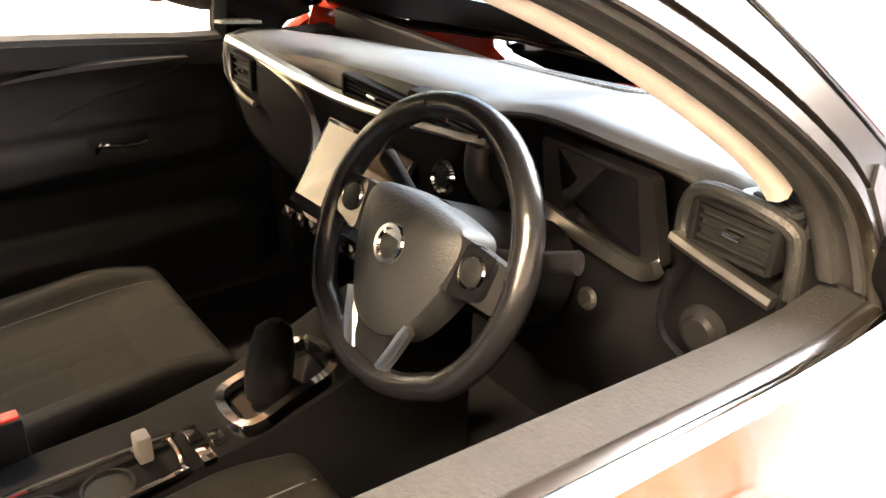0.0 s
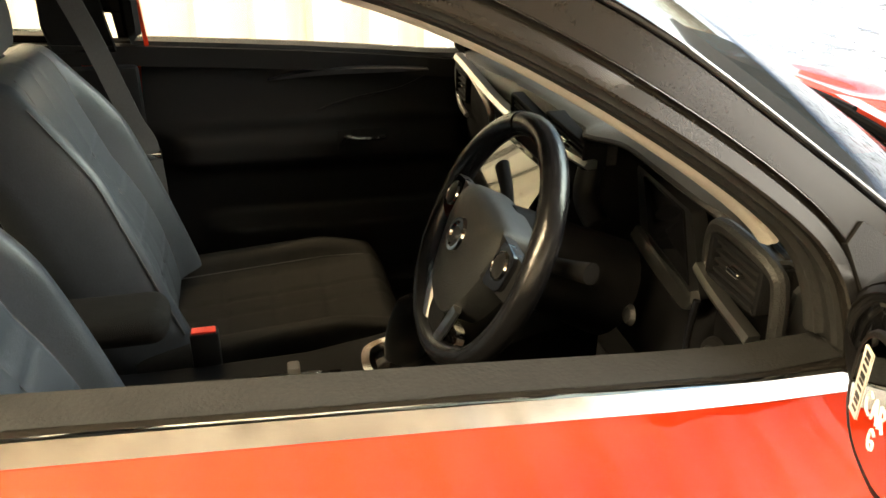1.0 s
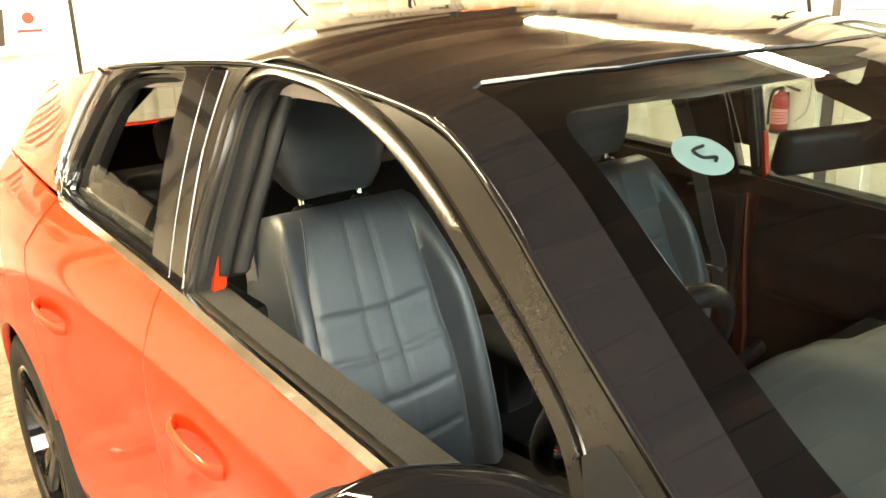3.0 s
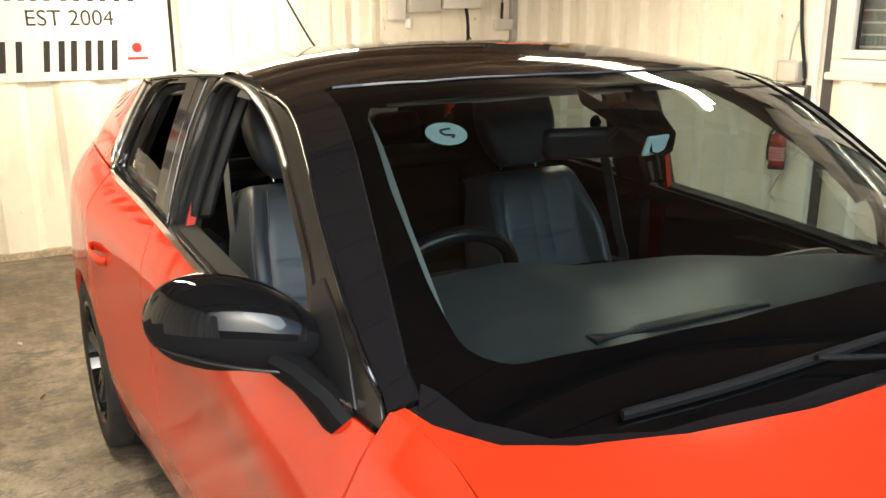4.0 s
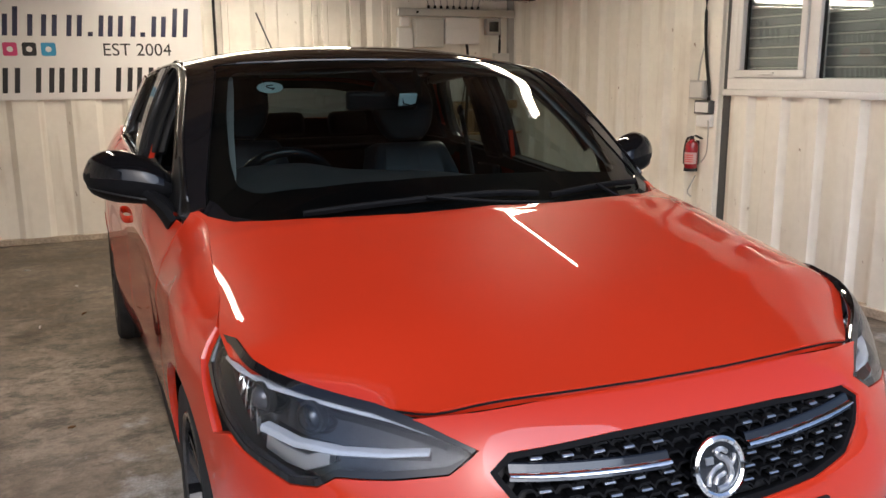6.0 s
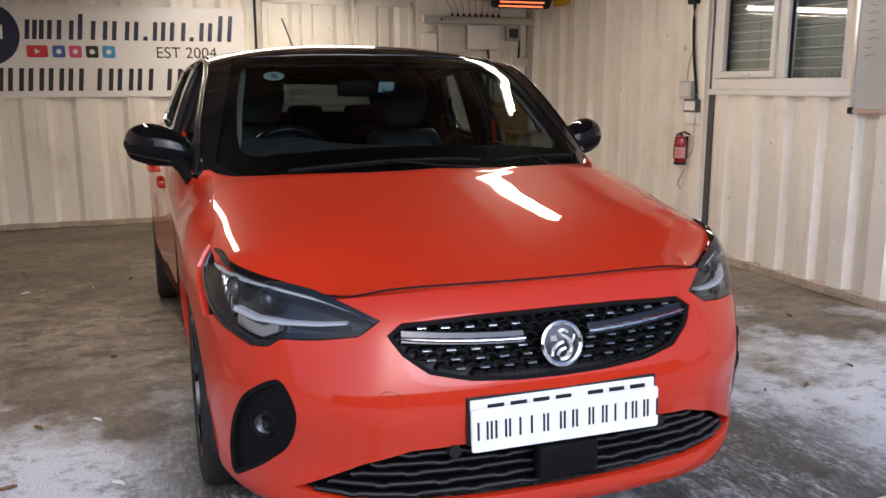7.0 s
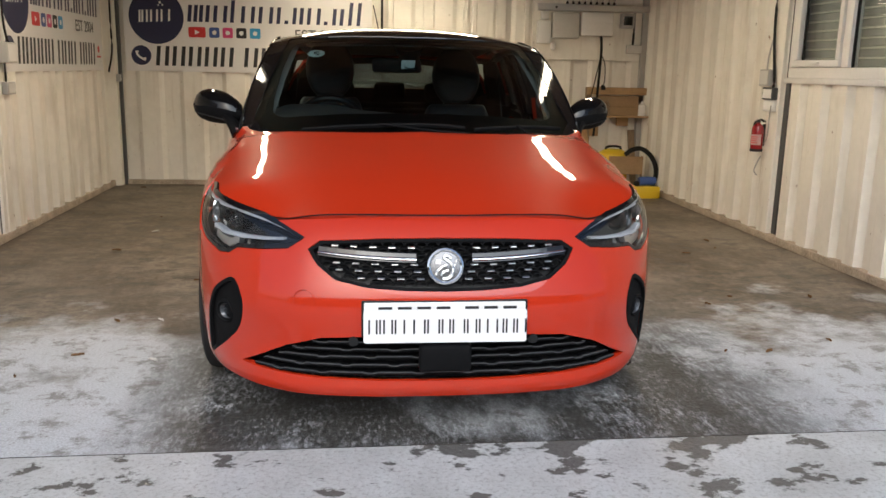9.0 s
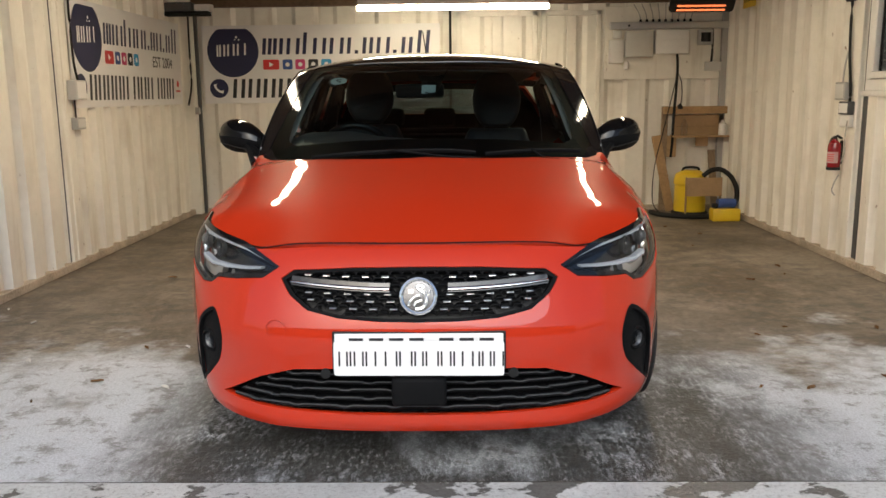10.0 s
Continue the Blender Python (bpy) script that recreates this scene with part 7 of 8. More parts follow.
def banner(m, label):
    """White dealership sign board, 2.42 x 0.78 m: blue disc, bold lettering as bars, small icons."""
    sb = thing("sign_board", label, "sign", "dealership signs")
    part("board", plate_bm(rounded([(0, 0), (2.42, 0), (2.42, 0.775), (0, 0.775)], 0.006), 0.006, m), BOARD, sb)
    mm = m @ Matrix.Translation((0, 0, 0.0062))
    c = [(0.310 + 0.262 * math.cos(a), min(0.525 + 0.262 * math.sin(a), 0.742)) for a in np.linspace(0, 2 * math.pi, 49)[:-1]]
    disc_ob = part("logo_disc", plate_bm(c, 0.001, mm), NAVY, sb, "dark blue round logo")
    quad_bars([(0.165, 0.21), (0.235, 0.25), (0.275, 0.35), (0.375, 0.465)], 0.46, 0.575, BOARD, mm @ Matrix.Translation((0, 0, 0.001)) @ pose(0, 0, 0, 0, 0, 3), disc_ob, 0.1, 0.018)
    for x, y, r in ((0.350, 0.66, 0.012), (0.375, 0.635, 0.009), (0.335, 0.635, 0.007)):
        part("logo_dot", plate_bm([(x + r * math.cos(a), y + r * math.sin(a)) for a in np.linspace(0, 2 * math.pi, 13)[:-1]], 0.001, mm @ Matrix.Translation((0, 0, 0.001))), BOARD, disc_ob)
    wide = lambda x: 0.605 + (x - 0.655) * 1.097
    for x0, x1, z1 in ((0.655, 0.740, 0.645), (0.755, 0.845, 0.645), (0.88, 1.0, 0.645), (1.03, 1.09, 0.700), (1.125, 1.245, 0.645), (1.28, 1.345, 0.645), (1.375, 1.475, 0.645), (1.515, 1.54, 0.520), (1.585, 1.68, 0.645), (1.715, 1.835, 0.645), (1.87, 1.895, 0.520), (1.945, 2.045, 0.645), (2.09, 2.20, 0.710)):
        quad_bars([(wide(x0), wide(x1))], 0.485, z1, NAVY, mm, sb, 0.10, 0.036)
    for i, (x, w, mat) in enumerate(((0.612, 0.165, ICONRED), (0.812, 0.10, ICONBLUE), (0.942, 0.10, ICONPINK), (1.075, 0.10, INK), (1.207, 0.105, ICONSKY))):
        ic = part("icon", plate_bm(rounded([(x, 0.335), (x + w, 0.335), (x + w, 0.435), (x, 0.435)], 0.018), 0.001, mm), mat, sb, "small coloured square icon")
        cx, cy = x + w / 2, 0.385
        shape = [(cx - 0.02, cy - 0.025), (cx + 0.025, cy), (cx - 0.02, cy + 0.025)] if i == 0 else [(cx + 0.022 * math.cos(a), cy + 0.022 * math.sin(a)) for a in np.linspace(0, 2 * math.pi, 13)[:-1]]
        part("icon_mark", plate_bm(shape, 0.0008, mm @ Matrix.Translation((0, 0, 0.001))), BOARD, ic)
    words("EST 2004", 0.137, INK, mm @ Matrix.Translation((1.645, 0.338, 0)), sb)
    ph = part("phone_disc", plate_bm([(0.150 + 0.095 * math.cos(a), 0.152 + 0.095 * math.sin(a)) for a in np.linspace(0, 2 * math.pi, 33)[:-1]], 0.001, mm), NAVY, sb, "dark blue disc with a handset")
    part("handset", sweep_bm([mm @ Vector((x, y, 0.0012)) for x, y in ((0.105, 0.195), (0.110, 0.165), (0.130, 0.138), (0.160, 0.118), (0.193, 0.110))], lambda t: [(-0.010 - 0.014 * abs(2 * t - 1) ** 3, -0.001), (0.010 + 0.004 * abs(2 * t - 1) ** 3, -0.001), (0.010, 0.001), (-0.010 - 0.014 * abs(2 * t - 1) ** 3, 0.001)], up=m.to_3x3() @ Vector((0, 0, 1))), BOARD, ph)
    quad_bars(spread(0.285, 1.03, 5, 0.035) + spread(1.14, 1.60, 3, 0.035) + spread(1.72, 2.16, 3, 0.035), 0.055, 0.245, INK, mm, sb, 0.10, 0.037)
    st = part("approval_sticker", plate_bm([(2.225, 0.045), (2.365, 0.045), (2.365, 0.250), (2.225, 0.250)], 0.0012, mm), UPVC, sb, "small white sticker with red print")
    mk = mm @ Matrix.Translation((0, 0, 0.0014))
    part("sticker_edge", box_bm((2.230, 0.118, 0), (2.360, 0.135, 0.0006), 0, 2, None, mk), ICONRED, st)
    part("sticker_disc", plate_bm([(2.295 + 0.032 * math.cos(a), 0.195 + 0.032 * math.sin(a)) for a in np.linspace(0, 2 * math.pi, 25)[:-1]], 0.0006, mk), ICONRED, st)
    quad_bars([(2.24, 2.35)], 0.075, 0.083, INK, mk, st, 0, 0.004)
    return sb


banner(wall_m((-2.462, YB - 0.038, 1.135), NORTH), "white dealership sign board on the end wall, navy and black lettering")
banner(wall_m((XL + 0.040, 3.50, 1.135), WEST), "white dealership sign board on the side wall, navy and black lettering")


# steel posts, rails and edges of the containers
def post(name, lo, hi, mat, label):
    return tagged(part(name, box_bm(lo, hi, 0.006, 2), mat), label, "trim", kind="structure")


post("trim_east_post", (XR - 0.012, 3.21, 0.0), (XR + 0.06, 3.275, ZC), DARKGREY, "dark steel joint between two containers")
post("trim_east_strip", (XR - 0.050, 3.275, 0.0), (XR + 0.02, 3.43, ZC), WHITE, "white flat steel post")
post("trim_west_post", (XL - 0.06, 3.285, 0.0), (XL + 0.030, 3.36, ZC), DARKGREY, "dark steel joint between two containers")
post("trim_west_strip", (XL - 0.02, 3.36, 0.0), (XL + 0.052, 3.47, ZC), WHITE, "white flat steel post")
post("trim_corner_west", (XL - 0.02, YB - 0.14, 0.0), (XL + 0.12, YB + 0.01, ZC), WHITE, "white corner post")
post("trim_corner_gap", (XL + 0.12, YB - 0.055, 0.0), (XL + 0.150, YB - 0.01, ZC), DARKGREY, "dark gap beside the corner post")
post("trim_corner_east", (XR - 0.10, YB - 0.09, 0.0), (XR + 0.02, YB + 0.01, ZC), GREY, "grey corner post")
for x0, x1, z1 in ((0.98, 1.58, 2.02), (0.12, 0.94, 2.02)):
    p = new("trim_door_panel_%s" % ("a" if x0 > 0.5 else "b"))
    tagged(p, "pressed white steel door panel in the end wall", "trim", kind="structure")
    for a, b, c, d in ((x0, x1, 0.02, 0.08), (x0, x1, z1 - 0.05, z1), (x0, x0 + 0.05, 0.02, z1), (x1 - 0.05, x1, 0.02, z1), ((x0 + x1) / 2 - 0.05, (x0 + x1) / 2 + 0.05, 0.08, z1 - 0.05)):
        part("panel_bar", box_bm((a, YB - 0.052, c), (b, YB - 0.02, d), 0.006, 2), WHITE, p)
for i, (a, b) in enumerate((((XL - 0.02, Y0), (XL + 0.056, YB - 0.14)), ((XR - 0.056, Y0), (XR + 0.02, YB - 0.09)))):
    tagged(part("baseboard_%s" % "we"[i], box_bm((a[0], a[1], 0.0), (b[0], b[1], 0.055), 0.004, 1), RUSTY), "white bottom rail with rust and dirt", "trim", kind="structure")
tagged(part("baseboard_n", box_bm((XL + 0.15, YB - 0.040, 0.0), (XR - 0.1, YB + 0.01, 0.05), 0.004, 1), RUSTY), "white bottom rail with rust and dirt", "trim", kind="structure")
post("trim_lintel", (XL - 0.1, 0.40, ZC - 0.16), (XR + 0.1, 0.50, ZC + 0.06), WHITE, "white steel lintel over the doorway")
for i, x in enumerate((XL, XR)):
    post("trim_jamb_%s" % "we"[i], (x - 0.09, Y0 - 0.06, 0.0), (x + 0.09, Y0 + 0.06, ZC), WHITE, "white steel door post")

# window with a slatted shutter outside
wi = new("window_1")
tagged(wi, "white plastic window of two lights, shutter behind", "window", kind="structure")
xg = XR - 0.035
for nm, a, b, c, d in (("frame", 1.975, 3.215, 1.205, 1.275), ("frame", 1.975, 3.215, 2.00, 2.06), ("frame", 1.975, 2.040, 1.275, 2.0), ("frame", 3.145, 3.215, 1.275, 2.0), ("mullion", 2.495, 2.575, 1.275, 2.0)):
    part("window_" + nm, box_bm((xg, a, c), (xg + 0.07, b, d), 0.006, 2), UPVC, wi, "", True)
for a, b, c, d in ((2.580, 3.140, 1.280, 1.325), (2.580, 3.140, 1.95, 1.995), (2.580, 2.625, 1.325, 1.95), (3.095, 3.140, 1.325, 1.95)):
    part("sash", box_bm((xg - 0.014, a, c), (xg + 0.03, b, d), 0.006, 2), UPVC, wi, "", True)
for a, b, c in ((2.04, 2.495, 1.275), (2.625, 3.095, 1.325)):
    g = part("pane", box_bm((xg + 0.028, a, c), (xg + 0.034, b, 1.96), 0, 1), GLASS, wi)
    g.visible_shadow = False
    part("gasket", box_bm((xg + 0.024, a, c), (xg + 0.040, a + 0.012, 1.96), 0, 1), RUBBER, wi)
    part("gasket", box_bm((xg + 0.024, b - 0.012, c), (xg + 0.040, b, 1.96), 0, 1), RUBBER, wi)
part("window_handle", box_bm((xg - 0.035, 2.80, 1.297), (xg - 0.014, 2.90, 1.312), 0.005, 2), UPVC, wi, "white window handle", True)
part("window_sill", box_bm((xg - 0.020, 1.93, 1.165), (xg + 0.07, 3.235, 1.205), 0.008, 2), UPVC, wi, "", True)
sh = thing("roller_shutter", "grey slatted steel shutter closed outside the window", "shutter")
for i in range(14):
    z = 1.22 + i * 0.062
    part("slat", box_bm((XR + 0.075, 1.90, z), (XR + 0.090, 3.30, z + 0.052), 0.005, 1), SLAT, sh)
    part("slat_lip", box_bm((XR + 0.066, 1.90, z + 0.050), (XR + 0.092, 3.30, z + 0.061), 0.003, 1), UPVC, sh)
part("box", box_bm((XR + 0.095, 1.88, 1.18), (XR + 0.12, 3.32, 2.12), 0.004, 1), DARKGREY, sh)

# whiteboard
wb = thing("whiteboard", "whiteboard in a thin metal frame with faint handwriting", "whiteboard")
wm = wall_m((XR - 0.040, 1.93, 1.09), EAST)
part("board", box_bm((0.0, 0.0, 0.0), (1.2, 0.9, 0.010), 0.002, 1, None, wm), BOARDGREY, wb)
for a, b, c, d in ((0, 1.2, -0.012, 0.012), (0, 1.2, 0.888, 0.912), (-0.012, 0.012, 0, 0.9), (1.188, 1.212, 0, 0.9)):
    part("frame", box_bm((a, c, 0.0), (b, d, 0.018), 0.003, 1, None, wm), SILVER, wb)
part("corner", box_bm((-0.016, -0.016, 0), (0.02, 0.02, 0.022), 0.004, 2, None, wm), RUBBER, wb)
random.seed(9)
for r in range(12):
    z = 0.80 - r * 0.045
    x = 0.06 + random.uniform(0, 0.02)
    part("pen_line", tube_bm([wm @ Vector((x + 0.012 * k, z + random.uniform(-0.007, 0.007), 0.0105)) for k in range(random.randint(5, 8))], 0.0014, 5, steps=2), INK, wb)
    if r > 2:
        part("pen_line", tube_bm([wm @ Vector((0.24 + 0.02 * k, z + random.uniform(-0.003, 0.003), 0.0105)) for k in range(6)], 0.0014, 5, steps=2), INK, wb)


# electrical board on the end wall
def wall_box(name, x0, x1, z0, z1, y0, d, mat, label, cat, lid=None, bev=0.006):
    t = thing(name, label, cat)
    part("body", box_bm((x0, y0 - d, z0), (x1, y0, z1), bev, 3), mat, t, "", True)
    if lid:
        part("lid", box_bm((x0 + 0.008, y0 - d - 0.006, lid[0]), (x1 - 0.008, y0 - d + 0.002, lid[1]), 0.004, 2), mat, t, "", True)
    return t


yb = YB - 0.04
eb = thing("backing_board", "white painted board holding electrical boxes", "board")
part("board", box_bm((1.61, yb - 0.018, 1.335), (2.775, yb, 2.05), 0.003, 1), WHITE, eb)
yf = yb - 0.018
tr = thing("cable_trunking", "long silver metal cable trunking", "trunking")
part("trunking", box_bm((1.655, yf - 0.06, 1.825), (2.83, yf, 1.892), 0.003, 1), SILVER, tr)
part("plug", rod_bm((1.84, yf - 0.063, 1.858), (1.84, yf - 0.058, 1.858), 0.012, 12), RUBBER, tr)
for i in range(9):
    x = 1.96 + i * 0.062
    g = part("cable_gland", lathe_bm([(0.0, 0.03), (0.010, 0.03), (0.014, 0.012), (0.014, 0.0)], 10, Matrix.Translation((x, yf - 0.03, 1.890))), RUBBER, tr)
    part("cable", tube_bm([(x, yf - 0.03, 1.915), (x + 0.005 * (i - 4), yf - 0.03, 1.98), (x + 0.018 * (i - 4), yf - 0.02, 2.07)], 0.005, 6), GREY, tr)
wall_box("fuse_box", 1.808, 2.085, 1.550, 1.802, yf, 0.09, GREYWHITE, "grey steel fuse box with a small label", "fuse box", (1.556, 1.796))
wall_box("consumer_unit", 2.103, 2.437, 1.580, 1.815, yf, 0.10, UPVC, "white plastic consumer unit with a hinged lid", "fuse box", (1.715, 1.812))
wall_box("alarm_panel", 1.652, 1.795, 1.495, 1.722, yf, 0.055, UPVC, "white plastic alarm panel", "control box", None)
wall_box("wall_socket", 1.690, 1.775, 1.735, 1.815, yf, 0.035, UPVC, "white plastic surface-mounted wall socket", "socket", (1.742, 1.808))
tm = wall_box("timer_switch", 2.535, 2.680, 1.665, 1.815, yf, 0.06, GREY, "grey timer box with a dark window", "control box")
part("window", box_bm((2.560, yf - 0.064, 1.695), (2.655, yf - 0.058, 1.785), 0.003, 1), GLOSS, tm)
wall_box("junction_box", 2.618, 2.777, 1.412, 1.500, yf, 0.05, GREYWHITE, "pale double socket in a plastic box", "socket")
sn = thing("motion_sensor", "small white motion sensor", "sensor")
part("body", lathe_bm([(0.0, 0.045), (0.022, 0.04), (0.030, 0.01), (0.026, -0.03), (0.0, -0.045)], 16, Matrix.Translation((1.83, yf - 0.03, 1.468))), UPVC, sn, "", True)
cb = thing("power_cable", "black cables hanging from the consumer unit", "cable")
part("cable", tube_bm([(2.33, yf - 0.05, 1.58), (2.335, yf - 0.07, 1.45), (2.325, yf - 0.08, 1.2), (2.31, yf - 0.09, 0.95), (2.305, yf - 0.09, 0.70), (2.30, yf - 0.07, 0.55)], 0.013, 8), RUBBER, cb, "", True)
part("cable", tube_bm([(2.34, yf - 0.05, 1.40), (2.38, yf - 0.07, 1.30), (2.39, yf - 0.07, 1.15), (2.375, yf - 0.07, 1.06)], 0.005, 6), RUBBER, cb, "", True)
part("plug", lathe_bm([(0.0, 0.03), (0.012, 0.028), (0.026, 0.01), (0.028, -0.02), (0.0, -0.025)], 14, Matrix.Translation((2.375, yf - 0.07, 1.055))), RUBBER, cb, "black plug", True)
part("cable", tube_bm([(2.32, yf - 0.08, 1.32), (2.27, yf - 0.10, 1.1), (2.20, yf - 0.12, 0.8), (2.12, yf - 0.15, 0.45), (2.10, yf - 0.2, 0.12), (2.15, yf - 0.3, 0.012)], 0.005, 6), RUBBER, cb, "", True)
part("cable", tube_bm([(2.68, yf - 0.03, 1.82), (2.685, yf - 0.03, 1.65), (2.68, yf - 0.03, 1.50)], 0.012, 8), RUBBER, cb, "", True)

# timber pieces and the corner's clutter
rack = thing("timber_rack", "rough pine and chipboard shelf rack against the wall", "shelf")
for a, b, c, d, e, f2, mt in ((2.215, 2.855, 0.985, 1.060, 0.10, 0.055, WOOD), (2.330, 2.850, 0.860, 0.975, 0.05, 0.02, CARD), (2.330, 2.850, 0.770, 0.860, 0.07, 0.02, CARD), (2.300, 2.855, 0.752, 0.772, 0.20, 0.02, WOOD), (2.56, 2.68, 0.66, 0.75, 0.07, 0.02, WOOD), (2.26, 2.36, 0.55, 0.76, 0.06, 0.02, WOOD)):
    part("board", box_bm((a, yb - e, c), (b, yb - f2, d), 0.004, 2), mt, rack)
part("post", box_bm((-0.03, -0.02, 0.0), (0.03, 0.02, 1.06), 0.004, 2, None, pose(2.235, yb - 0.045, 0.0, 0, 0, 0)), WOODGREY, rack)
pk = thing("leaning_plank", "pine plank leaning on the wall", "plank")
part("plank", box_bm((-0.045, -0.014, 0.0), (0.045, 0.014, 0.78), 0.003, 2, None, pose(2.30, yb - 0.14, 0.005, -7, -11, 0)), WOOD, pk)
pk2 = thing("leaning_plank", "dark offcut of timber leaning in the corner", "plank")
part("plank", box_bm((-0.035, -0.012, 0.0), (0.035, 0.012, 0.62), 0.003, 2, None, pose(2.760, yb - 0.12, 0.005, -6, -4, 0)), WOODGREY, pk2)
for x, h, r, mt, nm, lb in ((2.415, 0.16, 0.036, LENS, "bottle", "small clear plastic bottle"), (2.80, 0.15, 0.040, UPVC, "bottle", "white plastic bottle with a green label")):
    bo = thing(nm, lb + " on the timber shelf", "bottle", "shelf bottles")
    part("body", lathe_bm([(0.0, 0.0), (r, 0.0), (r, h * 0.72), (r * 0.45, h * 0.86), (r * 0.42, h), (0.0, h)], 18, Matrix.Translation((x, yb - 0.135, 0.7725))), mt, bo, "", True)
vac = thing("vacuum_cleaner", "yellow drum vacuum cleaner with a black hose", "vacuum cleaner")
part("drum", lathe_bm([(0.0, 0.03), (0.165, 0.03), (0.175, 0.06), (0.17, 0.30), (0.182, 0.31), (0.182, 0.35), (0.165, 0.40), (0.10, 0.435), (0.0, 0.44)], 32, Matrix.Translation((2.42, yb - 0.42, 0.0)) @ Matrix.Diagonal((0.88, 0.88, 1.02, 1))), YELLOW, vac, "yellow plastic drum", True)
part("base", lathe_bm([(0.0, 0.0), (0.20, 0.0), (0.20, 0.035), (0.16, 0.05)], 24, Matrix.Translation((2.42, yb - 0.42, 0.0)) @ Matrix.Diagonal((0.88, 0.88, 1.02, 1))), RUBBER, vac, "", True)
part("lid_handle", tube_bm([(2.34, yb - 0.42, 0.43), (2.35, yb - 0.42, 0.465), (2.42, yb - 0.42, 0.475), (2.49, yb - 0.42, 0.465), (2.50, yb - 0.42, 0.43)], 0.012, 8), RUBBER, vac, "", True)
coil = spline([(2.50, yb - 0.56, 0.40), (2.57, yb - 0.58, 0.455), (2.66, yb - 0.60, 0.465), (2.76, yb - 0.61, 0.39), (2.815, yb - 0.62, 0.26), (2.79, yb - 0.64, 0.13), (2.68, yb - 0.68, 0.045), (2.50, yb - 0.70, 0.026), (2.30, yb - 0.68, 0.026), (2.12, yb - 0.55, 0.026), (2.05, yb - 0.36, 0.026)], 16)
part("hose", sweep_bm(coil, lambda t: disc(0.0235 + 0.0022 * math.sin(t * 520), 10)), RUBBER, vac, "ribbed black hose", True, 0)
cbx = thing("cardboard_box", "brown open cardboard box in front of the vacuum", "box")
for lo, hi in (((2.32, yb - 0.66, 0.215), (2.66, yb - 0.652, 0.395)), ((2.32, yb - 0.652, 0.0), (2.328, yb - 0.61, 0.395)), ((2.652, yb - 0.652, 0.0), (2.66, yb - 0.61, 0.395))):
    part("side", box_bm(lo, hi, 0.001, 1), CARD, cbx)
tool = thing("power_tool", "blue cordless tool lying on a plastic case", "tool")
part("body", tube_bm([(2.58, yb - 0.80, 0.163), (2.66, yb - 0.80, 0.168), (2.74, yb - 0.80, 0.163)], 0.045, 12), ICONBLUE, tool, "", True)
part("handle", box_bm((2.53, yb - 0.83, 0.119), (2.58, yb - 0.775, 0.165), 0.012, 2), RUBBER, tool, "", True)
bx2 = thing("yellow_case", "pale yellow plastic case on the floor", "case")
part("case", box_bm((2.52, yb - 0.87, 0.0), (2.78, yb - 0.74, 0.118), 0.012, 2), YELLOW, bx2, "", True)

# heater, tubes, ceiling fittings
ht = thing("infrared_heater", "black ceiling heater with glowing elements", "heater")
hm = Matrix.Translation((2.33, 5.30, 1.965)) @ pose(0, 0, 0, 40, 0, 0)
part("case", box_bm((-0.29, -0.02, -0.07), (0.29, 0.055, 0.07), 0.03, 3, None, hm), RUBBER, ht, "", True)
for dz in (-0.026, 0.018):
    part("element", rod_bm(hm @ Vector((-0.23, -0.030, dz)), hm @ Vector((0.20, -0.030, dz)), 0.008, 8), EMBER, ht, "glowing orange element")
for i in range(30):
    x = -0.235 + i * 0.0152
    part("guard_wire", rod_bm(hm @ Vector((x, -0.042, -0.055)), hm @ Vector((x, -0.042, 0.055)), 0.0014, 5), SATIN, ht)
part("bracket", box_bm((2.05, 5.28, 2.0), (2.61, 5.36, 2.41), 0.004, 1), DARKGREY, ht)
for where, turn, reach in TUBES:
    tl = thing("tube_light", "lit white batten tube light under the joists", "light", "batten lights")
    m = pose(*where, 0, 0, turn)
    part("batten", box_bm((0.01 - reach, -0.032, 0.028), (reach - 0.01, 0.032, 0.075), 0.008, 2, None, m), UPVC, tl, "", True)
    part("diffuser", box_bm((-reach, -0.022, -0.020), (reach, 0.022, 0.028), 0.015, 4, None, m), TUBE, tl, "glowing diffuser", True)
    for x in (-0.7 * reach, 0.7 * reach):
        part("hanger", rod_bm(m @ Vector((x, 0, 0.07)), m @ Vector((x, 0, 0.31 if where[1] < 5 else 0.44)), 0.004, 6), GREY, tl)
dv = thing("ceiling_bracket", "black metal bracket unit under the ceiling", "bracket")
part("bar", box_bm((-2.78, 5.55, 1.955), (-2.20, 5.66, 1.995), 0.008, 2), RUBBER, dv, "", True)
part("box", box_bm((-2.62, 5.56, 1.995), (-2.36, 5.70, 2.08), 0.012, 2), DARKGREY, dv, "", True)
part("small_box", box_bm((-2.34, 5.57, 2.00), (-2.18, 5.67, 2.06), 0.008, 2), UPVC, dv, "", True)
ye = thing("warning_sign", "small yellow warning sign under the ceiling", "sign")
part("plate", box_bm((2.80, 5.30, 1.96), (2.808, 5.62, 2.12), 0.002, 1), YELLOW, ye)
quad_bars(spread(0.04, 0.28, 6, 0.015), 0.04, 0.10, INK, wall_m((2.7995, 5.62, 1.97), EAST), ye, 0, 0.006)


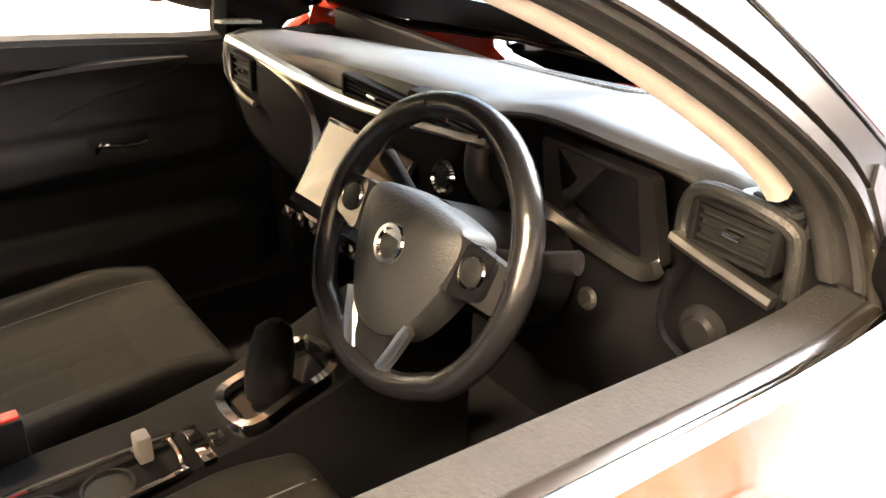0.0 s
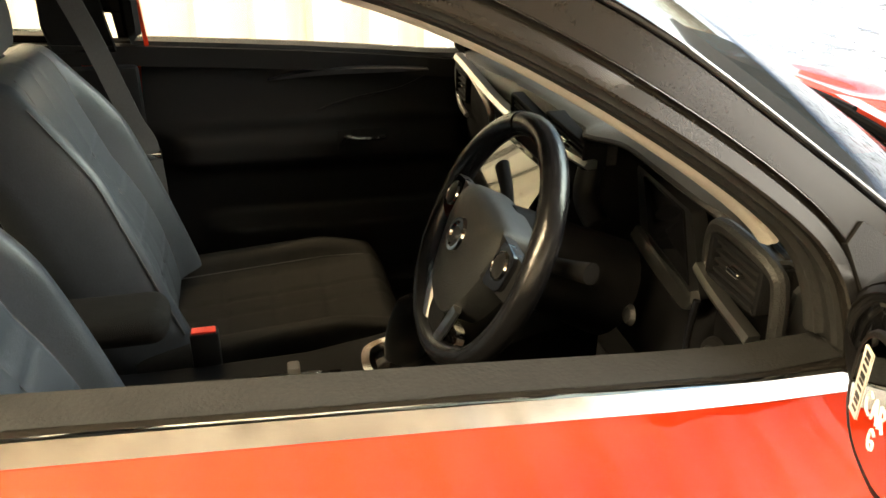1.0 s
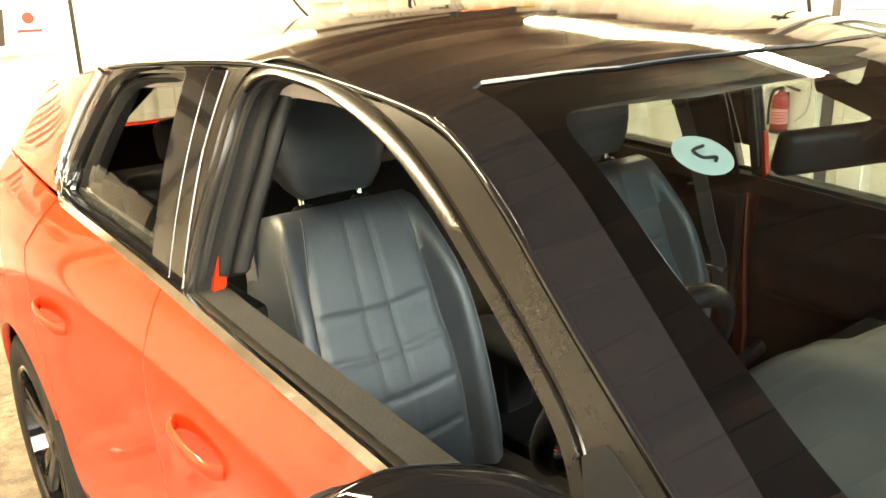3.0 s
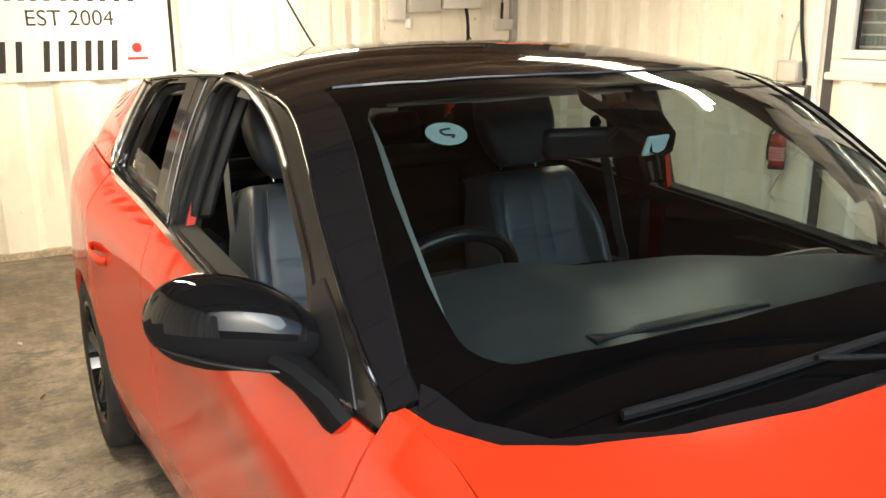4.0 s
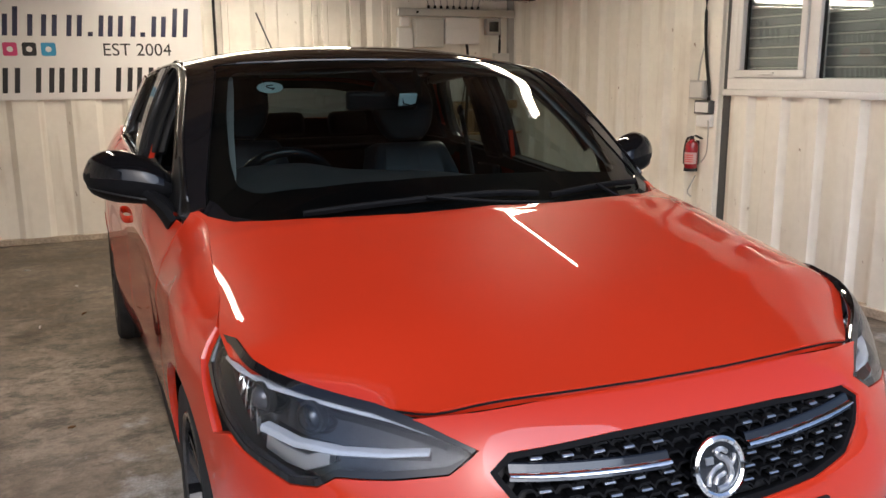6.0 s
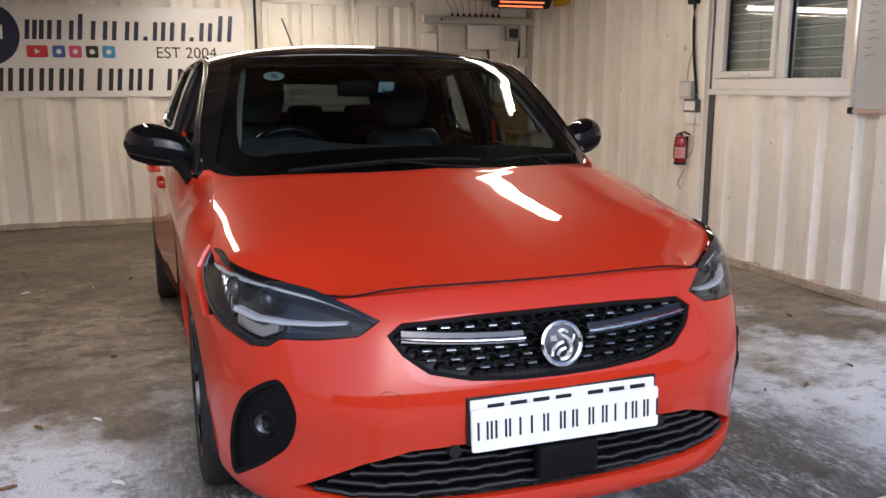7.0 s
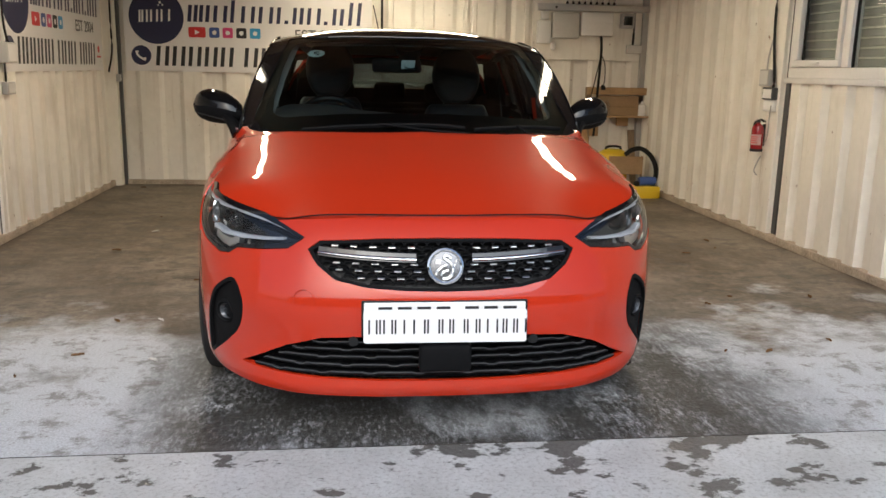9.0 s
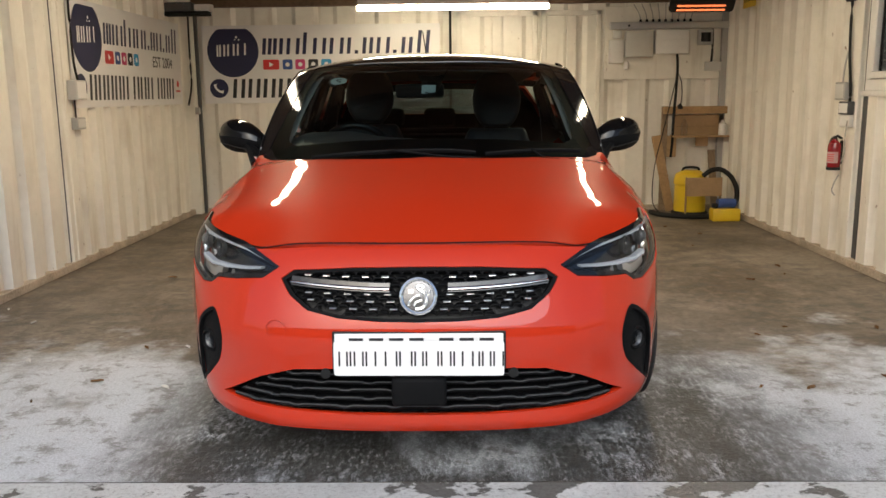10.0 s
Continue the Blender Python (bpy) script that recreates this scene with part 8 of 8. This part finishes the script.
# sockets, switches and conduits on the side walls
def side_box(x, y0, y1, z0, z1, d, mat, label, cat="socket"):
    t = thing("wall_switch" if cat == "switch" else "wall_socket", label, cat)
    s = 1 if x < 0 else -1
    lo, hi = min(x, x + s * d), max(x, x + s * d)
    part("body", box_bm((lo, y0, z0), (hi, y1, z1), 0.006, 3), mat, t, "", True)
    part("face", box_bm((lo - 0.003 if s < 0 else hi - 0.001, y0 + 0.012, z0 + 0.012), (lo + 0.001 if s < 0 else hi + 0.003, y1 - 0.012, z1 - 0.012), 0.001, 1), GREYWHITE if mat is GREY else UPVC, t)
    return t


XW, XE = XL + 0.052, XR - 0.050
side_box(XW, 3.40, 3.56, 1.195, 1.330, 0.07, GREYWHITE, "pale grey plastic isolator box on the side wall", "switch")
side_box(XW, 3.42, 3.56, 0.985, 1.070, 0.045, GREY, "grey double socket on the side wall")
side_box(XE, 3.36, 3.50, 1.140, 1.260, 0.055, GREY, "grey plastic isolator box on the side wall", "switch")
side_box(XE, 3.30, 3.45, 1.040, 1.130, 0.045, DARKGREY, "dark plastic switch on the side wall", "switch")
side_box(XE, 3.30, 3.44, 0.955, 1.038, 0.035, UPVC, "white double socket on the side wall")
side_box(XW + 0.08, YB - 0.20, YB - 0.15, 1.03, 1.10, 0.04, GREY, "small grey socket beside the corner post")


def conduit(pts, r, label):
    t = thing("conduit", label, "conduit", "conduits")
    part("pipe", tube_bm(pts, r, 8, steps=4), RUBBER if r > 0.006 else GREY, t, "", True)


conduit([(XW + 0.02, 3.50, 2.10), (XW + 0.02, 3.49, 1.75), (XW + 0.02, 3.50, 1.46), (XW + 0.03, 3.52, 1.33)], 0.008, "dark cable down the side wall to a switch")
conduit([(XW + 0.02, 3.46, 1.20), (XW + 0.02, 3.46, 1.07)], 0.007, "short dark cable between two boxes")
conduit([(XE - 0.02, 3.40, 2.0), (XE - 0.02, 3.41, 1.7), (XE - 0.02, 3.39, 1.45), (XE - 0.02, 3.34, 1.2), (XE - 0.02, 3.34, 1.13)], 0.010, "dark cable down the side wall")
conduit([(XE - 0.02, 3.41, 1.47), (XE - 0.03, 3.43, 1.36), (XE - 0.03, 3.44, 1.26)], 0.006, "thin cable looping to a box")
conduit([(XE - 0.04, 3.31, 1.0), (XE - 0.06, 3.28, 0.90), (XE - 0.05, 3.30, 0.78), (XE - 0.04, 3.36, 0.72)], 0.004, "thin black lead beside the extinguisher")
conduit([(XE - 0.01, 3.44, 0.62), (XE - 0.03, 3.46, 0.56), (XE - 0.03, 3.49, 0.50), (XE - 0.02, 3.46, 0.47)], 0.005, "loose black cable end on the side wall")
conduit([(0.06, YB - 0.06, 2.1), (0.06, YB - 0.06, 1.6), (0.06, YB - 0.06, 1.0), (0.06, YB - 0.06, 0.45)], 0.012, "grey conduit down the end wall")
conduit([(-2.555, YB - 0.16, 2.05), (-2.56, YB - 0.16, 1.6), (-2.56, YB - 0.16, 1.32), (-2.60, YB - 0.17, 1.12)], 0.009, "dark cable beside the corner post")
sw = thing("wall_switch", "black switch high on the side wall", "switch")
part("body", box_bm((XE - 0.05, 3.37, 1.80), (XE, 3.46, 1.93), 0.01, 2), RUBBER, sw, "", True)

# fire extinguisher on its bracket
fx = thing("fire_extinguisher", "small red fire extinguisher hung on the side wall", "fire extinguisher")
fm = Matrix.Translation((XE - 0.055, 3.44, 0.655)) @ Matrix.Scale(0.82, 4)
part("cylinder", lathe_bm([(0.0, 0.0), (0.050, 0.0), (0.054, 0.008), (0.054, 0.200), (0.046, 0.232), (0.022, 0.250), (0.020, 0.262), (0.0, 0.262)], 28, fm), FIRE, fx, "red enamelled cylinder", True)
part("foot_ring", lathe_bm([(0.0535, -0.002), (0.056, 0.0), (0.056, 0.022), (0.0545, 0.024)], 28, fm), RUBBER, fx, "", True)
part("label", lathe_bm([(0.0545, 0.06), (0.0545, 0.155)], 28, fm @ pose(0, 0, 0, 0, 0, 120), None, math.pi * 0.9), PALELABEL, fx, "printed paper label")
for i in range(4):
    part("label_bar", lathe_bm([(0.0550, 0.075 + i * 0.018), (0.0550, 0.082 + i * 0.018)], 16, fm @ pose(0, 0, 0, 0, 0, 140), None, math.pi * 0.6), ICONRED, fx)
part("valve", lathe_bm([(0.0, 0.29), (0.016, 0.288), (0.018, 0.262), (0.0, 0.262)], 14, fm), SATIN, fx, "", True)
part("lever", box_bm((-0.012, -0.05, 0.288), (0.012, 0.035, 0.300), 0.003, 2, None, fm @ pose(0, 0, 0, 14, 0, 0)), RUBBER, fx, "", True)
part("lever", box_bm((-0.010, -0.045, 0.270), (0.010, 0.02, 0.279), 0.003, 2, None, fm @ pose(0, 0, 0, -8, 0, 0)), RUBBER, fx, "", True)
part("nozzle_hose", tube_bm([fm @ Vector(v) for v in ((0.0, 0.02, 0.276), (-0.01, 0.055, 0.25), (-0.02, 0.066, 0.15), (-0.02, 0.064, 0.05))], 0.007, 8), RUBBER, fx, "", True)
part("bracket", box_bm((0.052, -0.02, 0.05), (0.064, 0.02, 0.25), 0.002, 1, None, fm), SATIN, fx)

# dead leaves and scraps on the floor
LEAF = material("dead_leaf", (0.16, 0.085, 0.035), 0.8, 0, 0, 0.3, 40, 0.3)
PAPER = material("paper_scrap", (0.6, 0.58, 0.54), 0.8, 0, 0, 0.3, 40, 0.1)
random.seed(21)
spots = [(1.98, 4.03, 0), (2.35, 3.23, 0), (1.57, 0.78, 0), (1.62, 1.55, 0), (-2.48, 2.14, 1), (-2.19, 1.85, 1), (-1.32, 3.64, 1), (-1.40, 1.38, 0), (-1.20, 1.39, 1), (-1.45, 5.14, 1), (1.2, 2.9, 0), (2.0, 5.0, 0), (2.2, 4.6, 0), (-2.3, 5.9, 0)]
spots += [(random.uniform(1.0, 2.6), random.uniform(0.6, 5.2), 0) for _ in range(9)] + [(random.uniform(-2.4, -1.1), random.uniform(0.5, 5.0), random.choice((0, 0, 1))) for _ in range(12)]
for x, y, kind in spots:
    sc = thing("paper_scrap" if kind else "dead_leaf", "small pale paper scrap on the concrete" if kind else "curled brown dead leaf on the concrete", "scrap" if kind else "leaf", "floor litter")
    r = random.uniform(0.010, 0.021)
    rows = [[Vector((r * 1.4 * (u - 0.5) * 2, r * 0.5 * v * math.sin(math.pi * (0.08 + 0.84 * u)), 0.004 + 0.008 * v * v + 0.004 * random.random())) for v in (-1, -0.4, 0.4, 1)] for u in np.linspace(0, 1, 6)]
    bm = loft_bm(rows)
    bmesh.ops.transform(bm, matrix=pose(x, y, 0.0, 0, 0, random.uniform(0, 360)), verts=bm.verts)
    part("blade" if not kind else "sheet", bm, PAPER if kind else LEAF, sc)
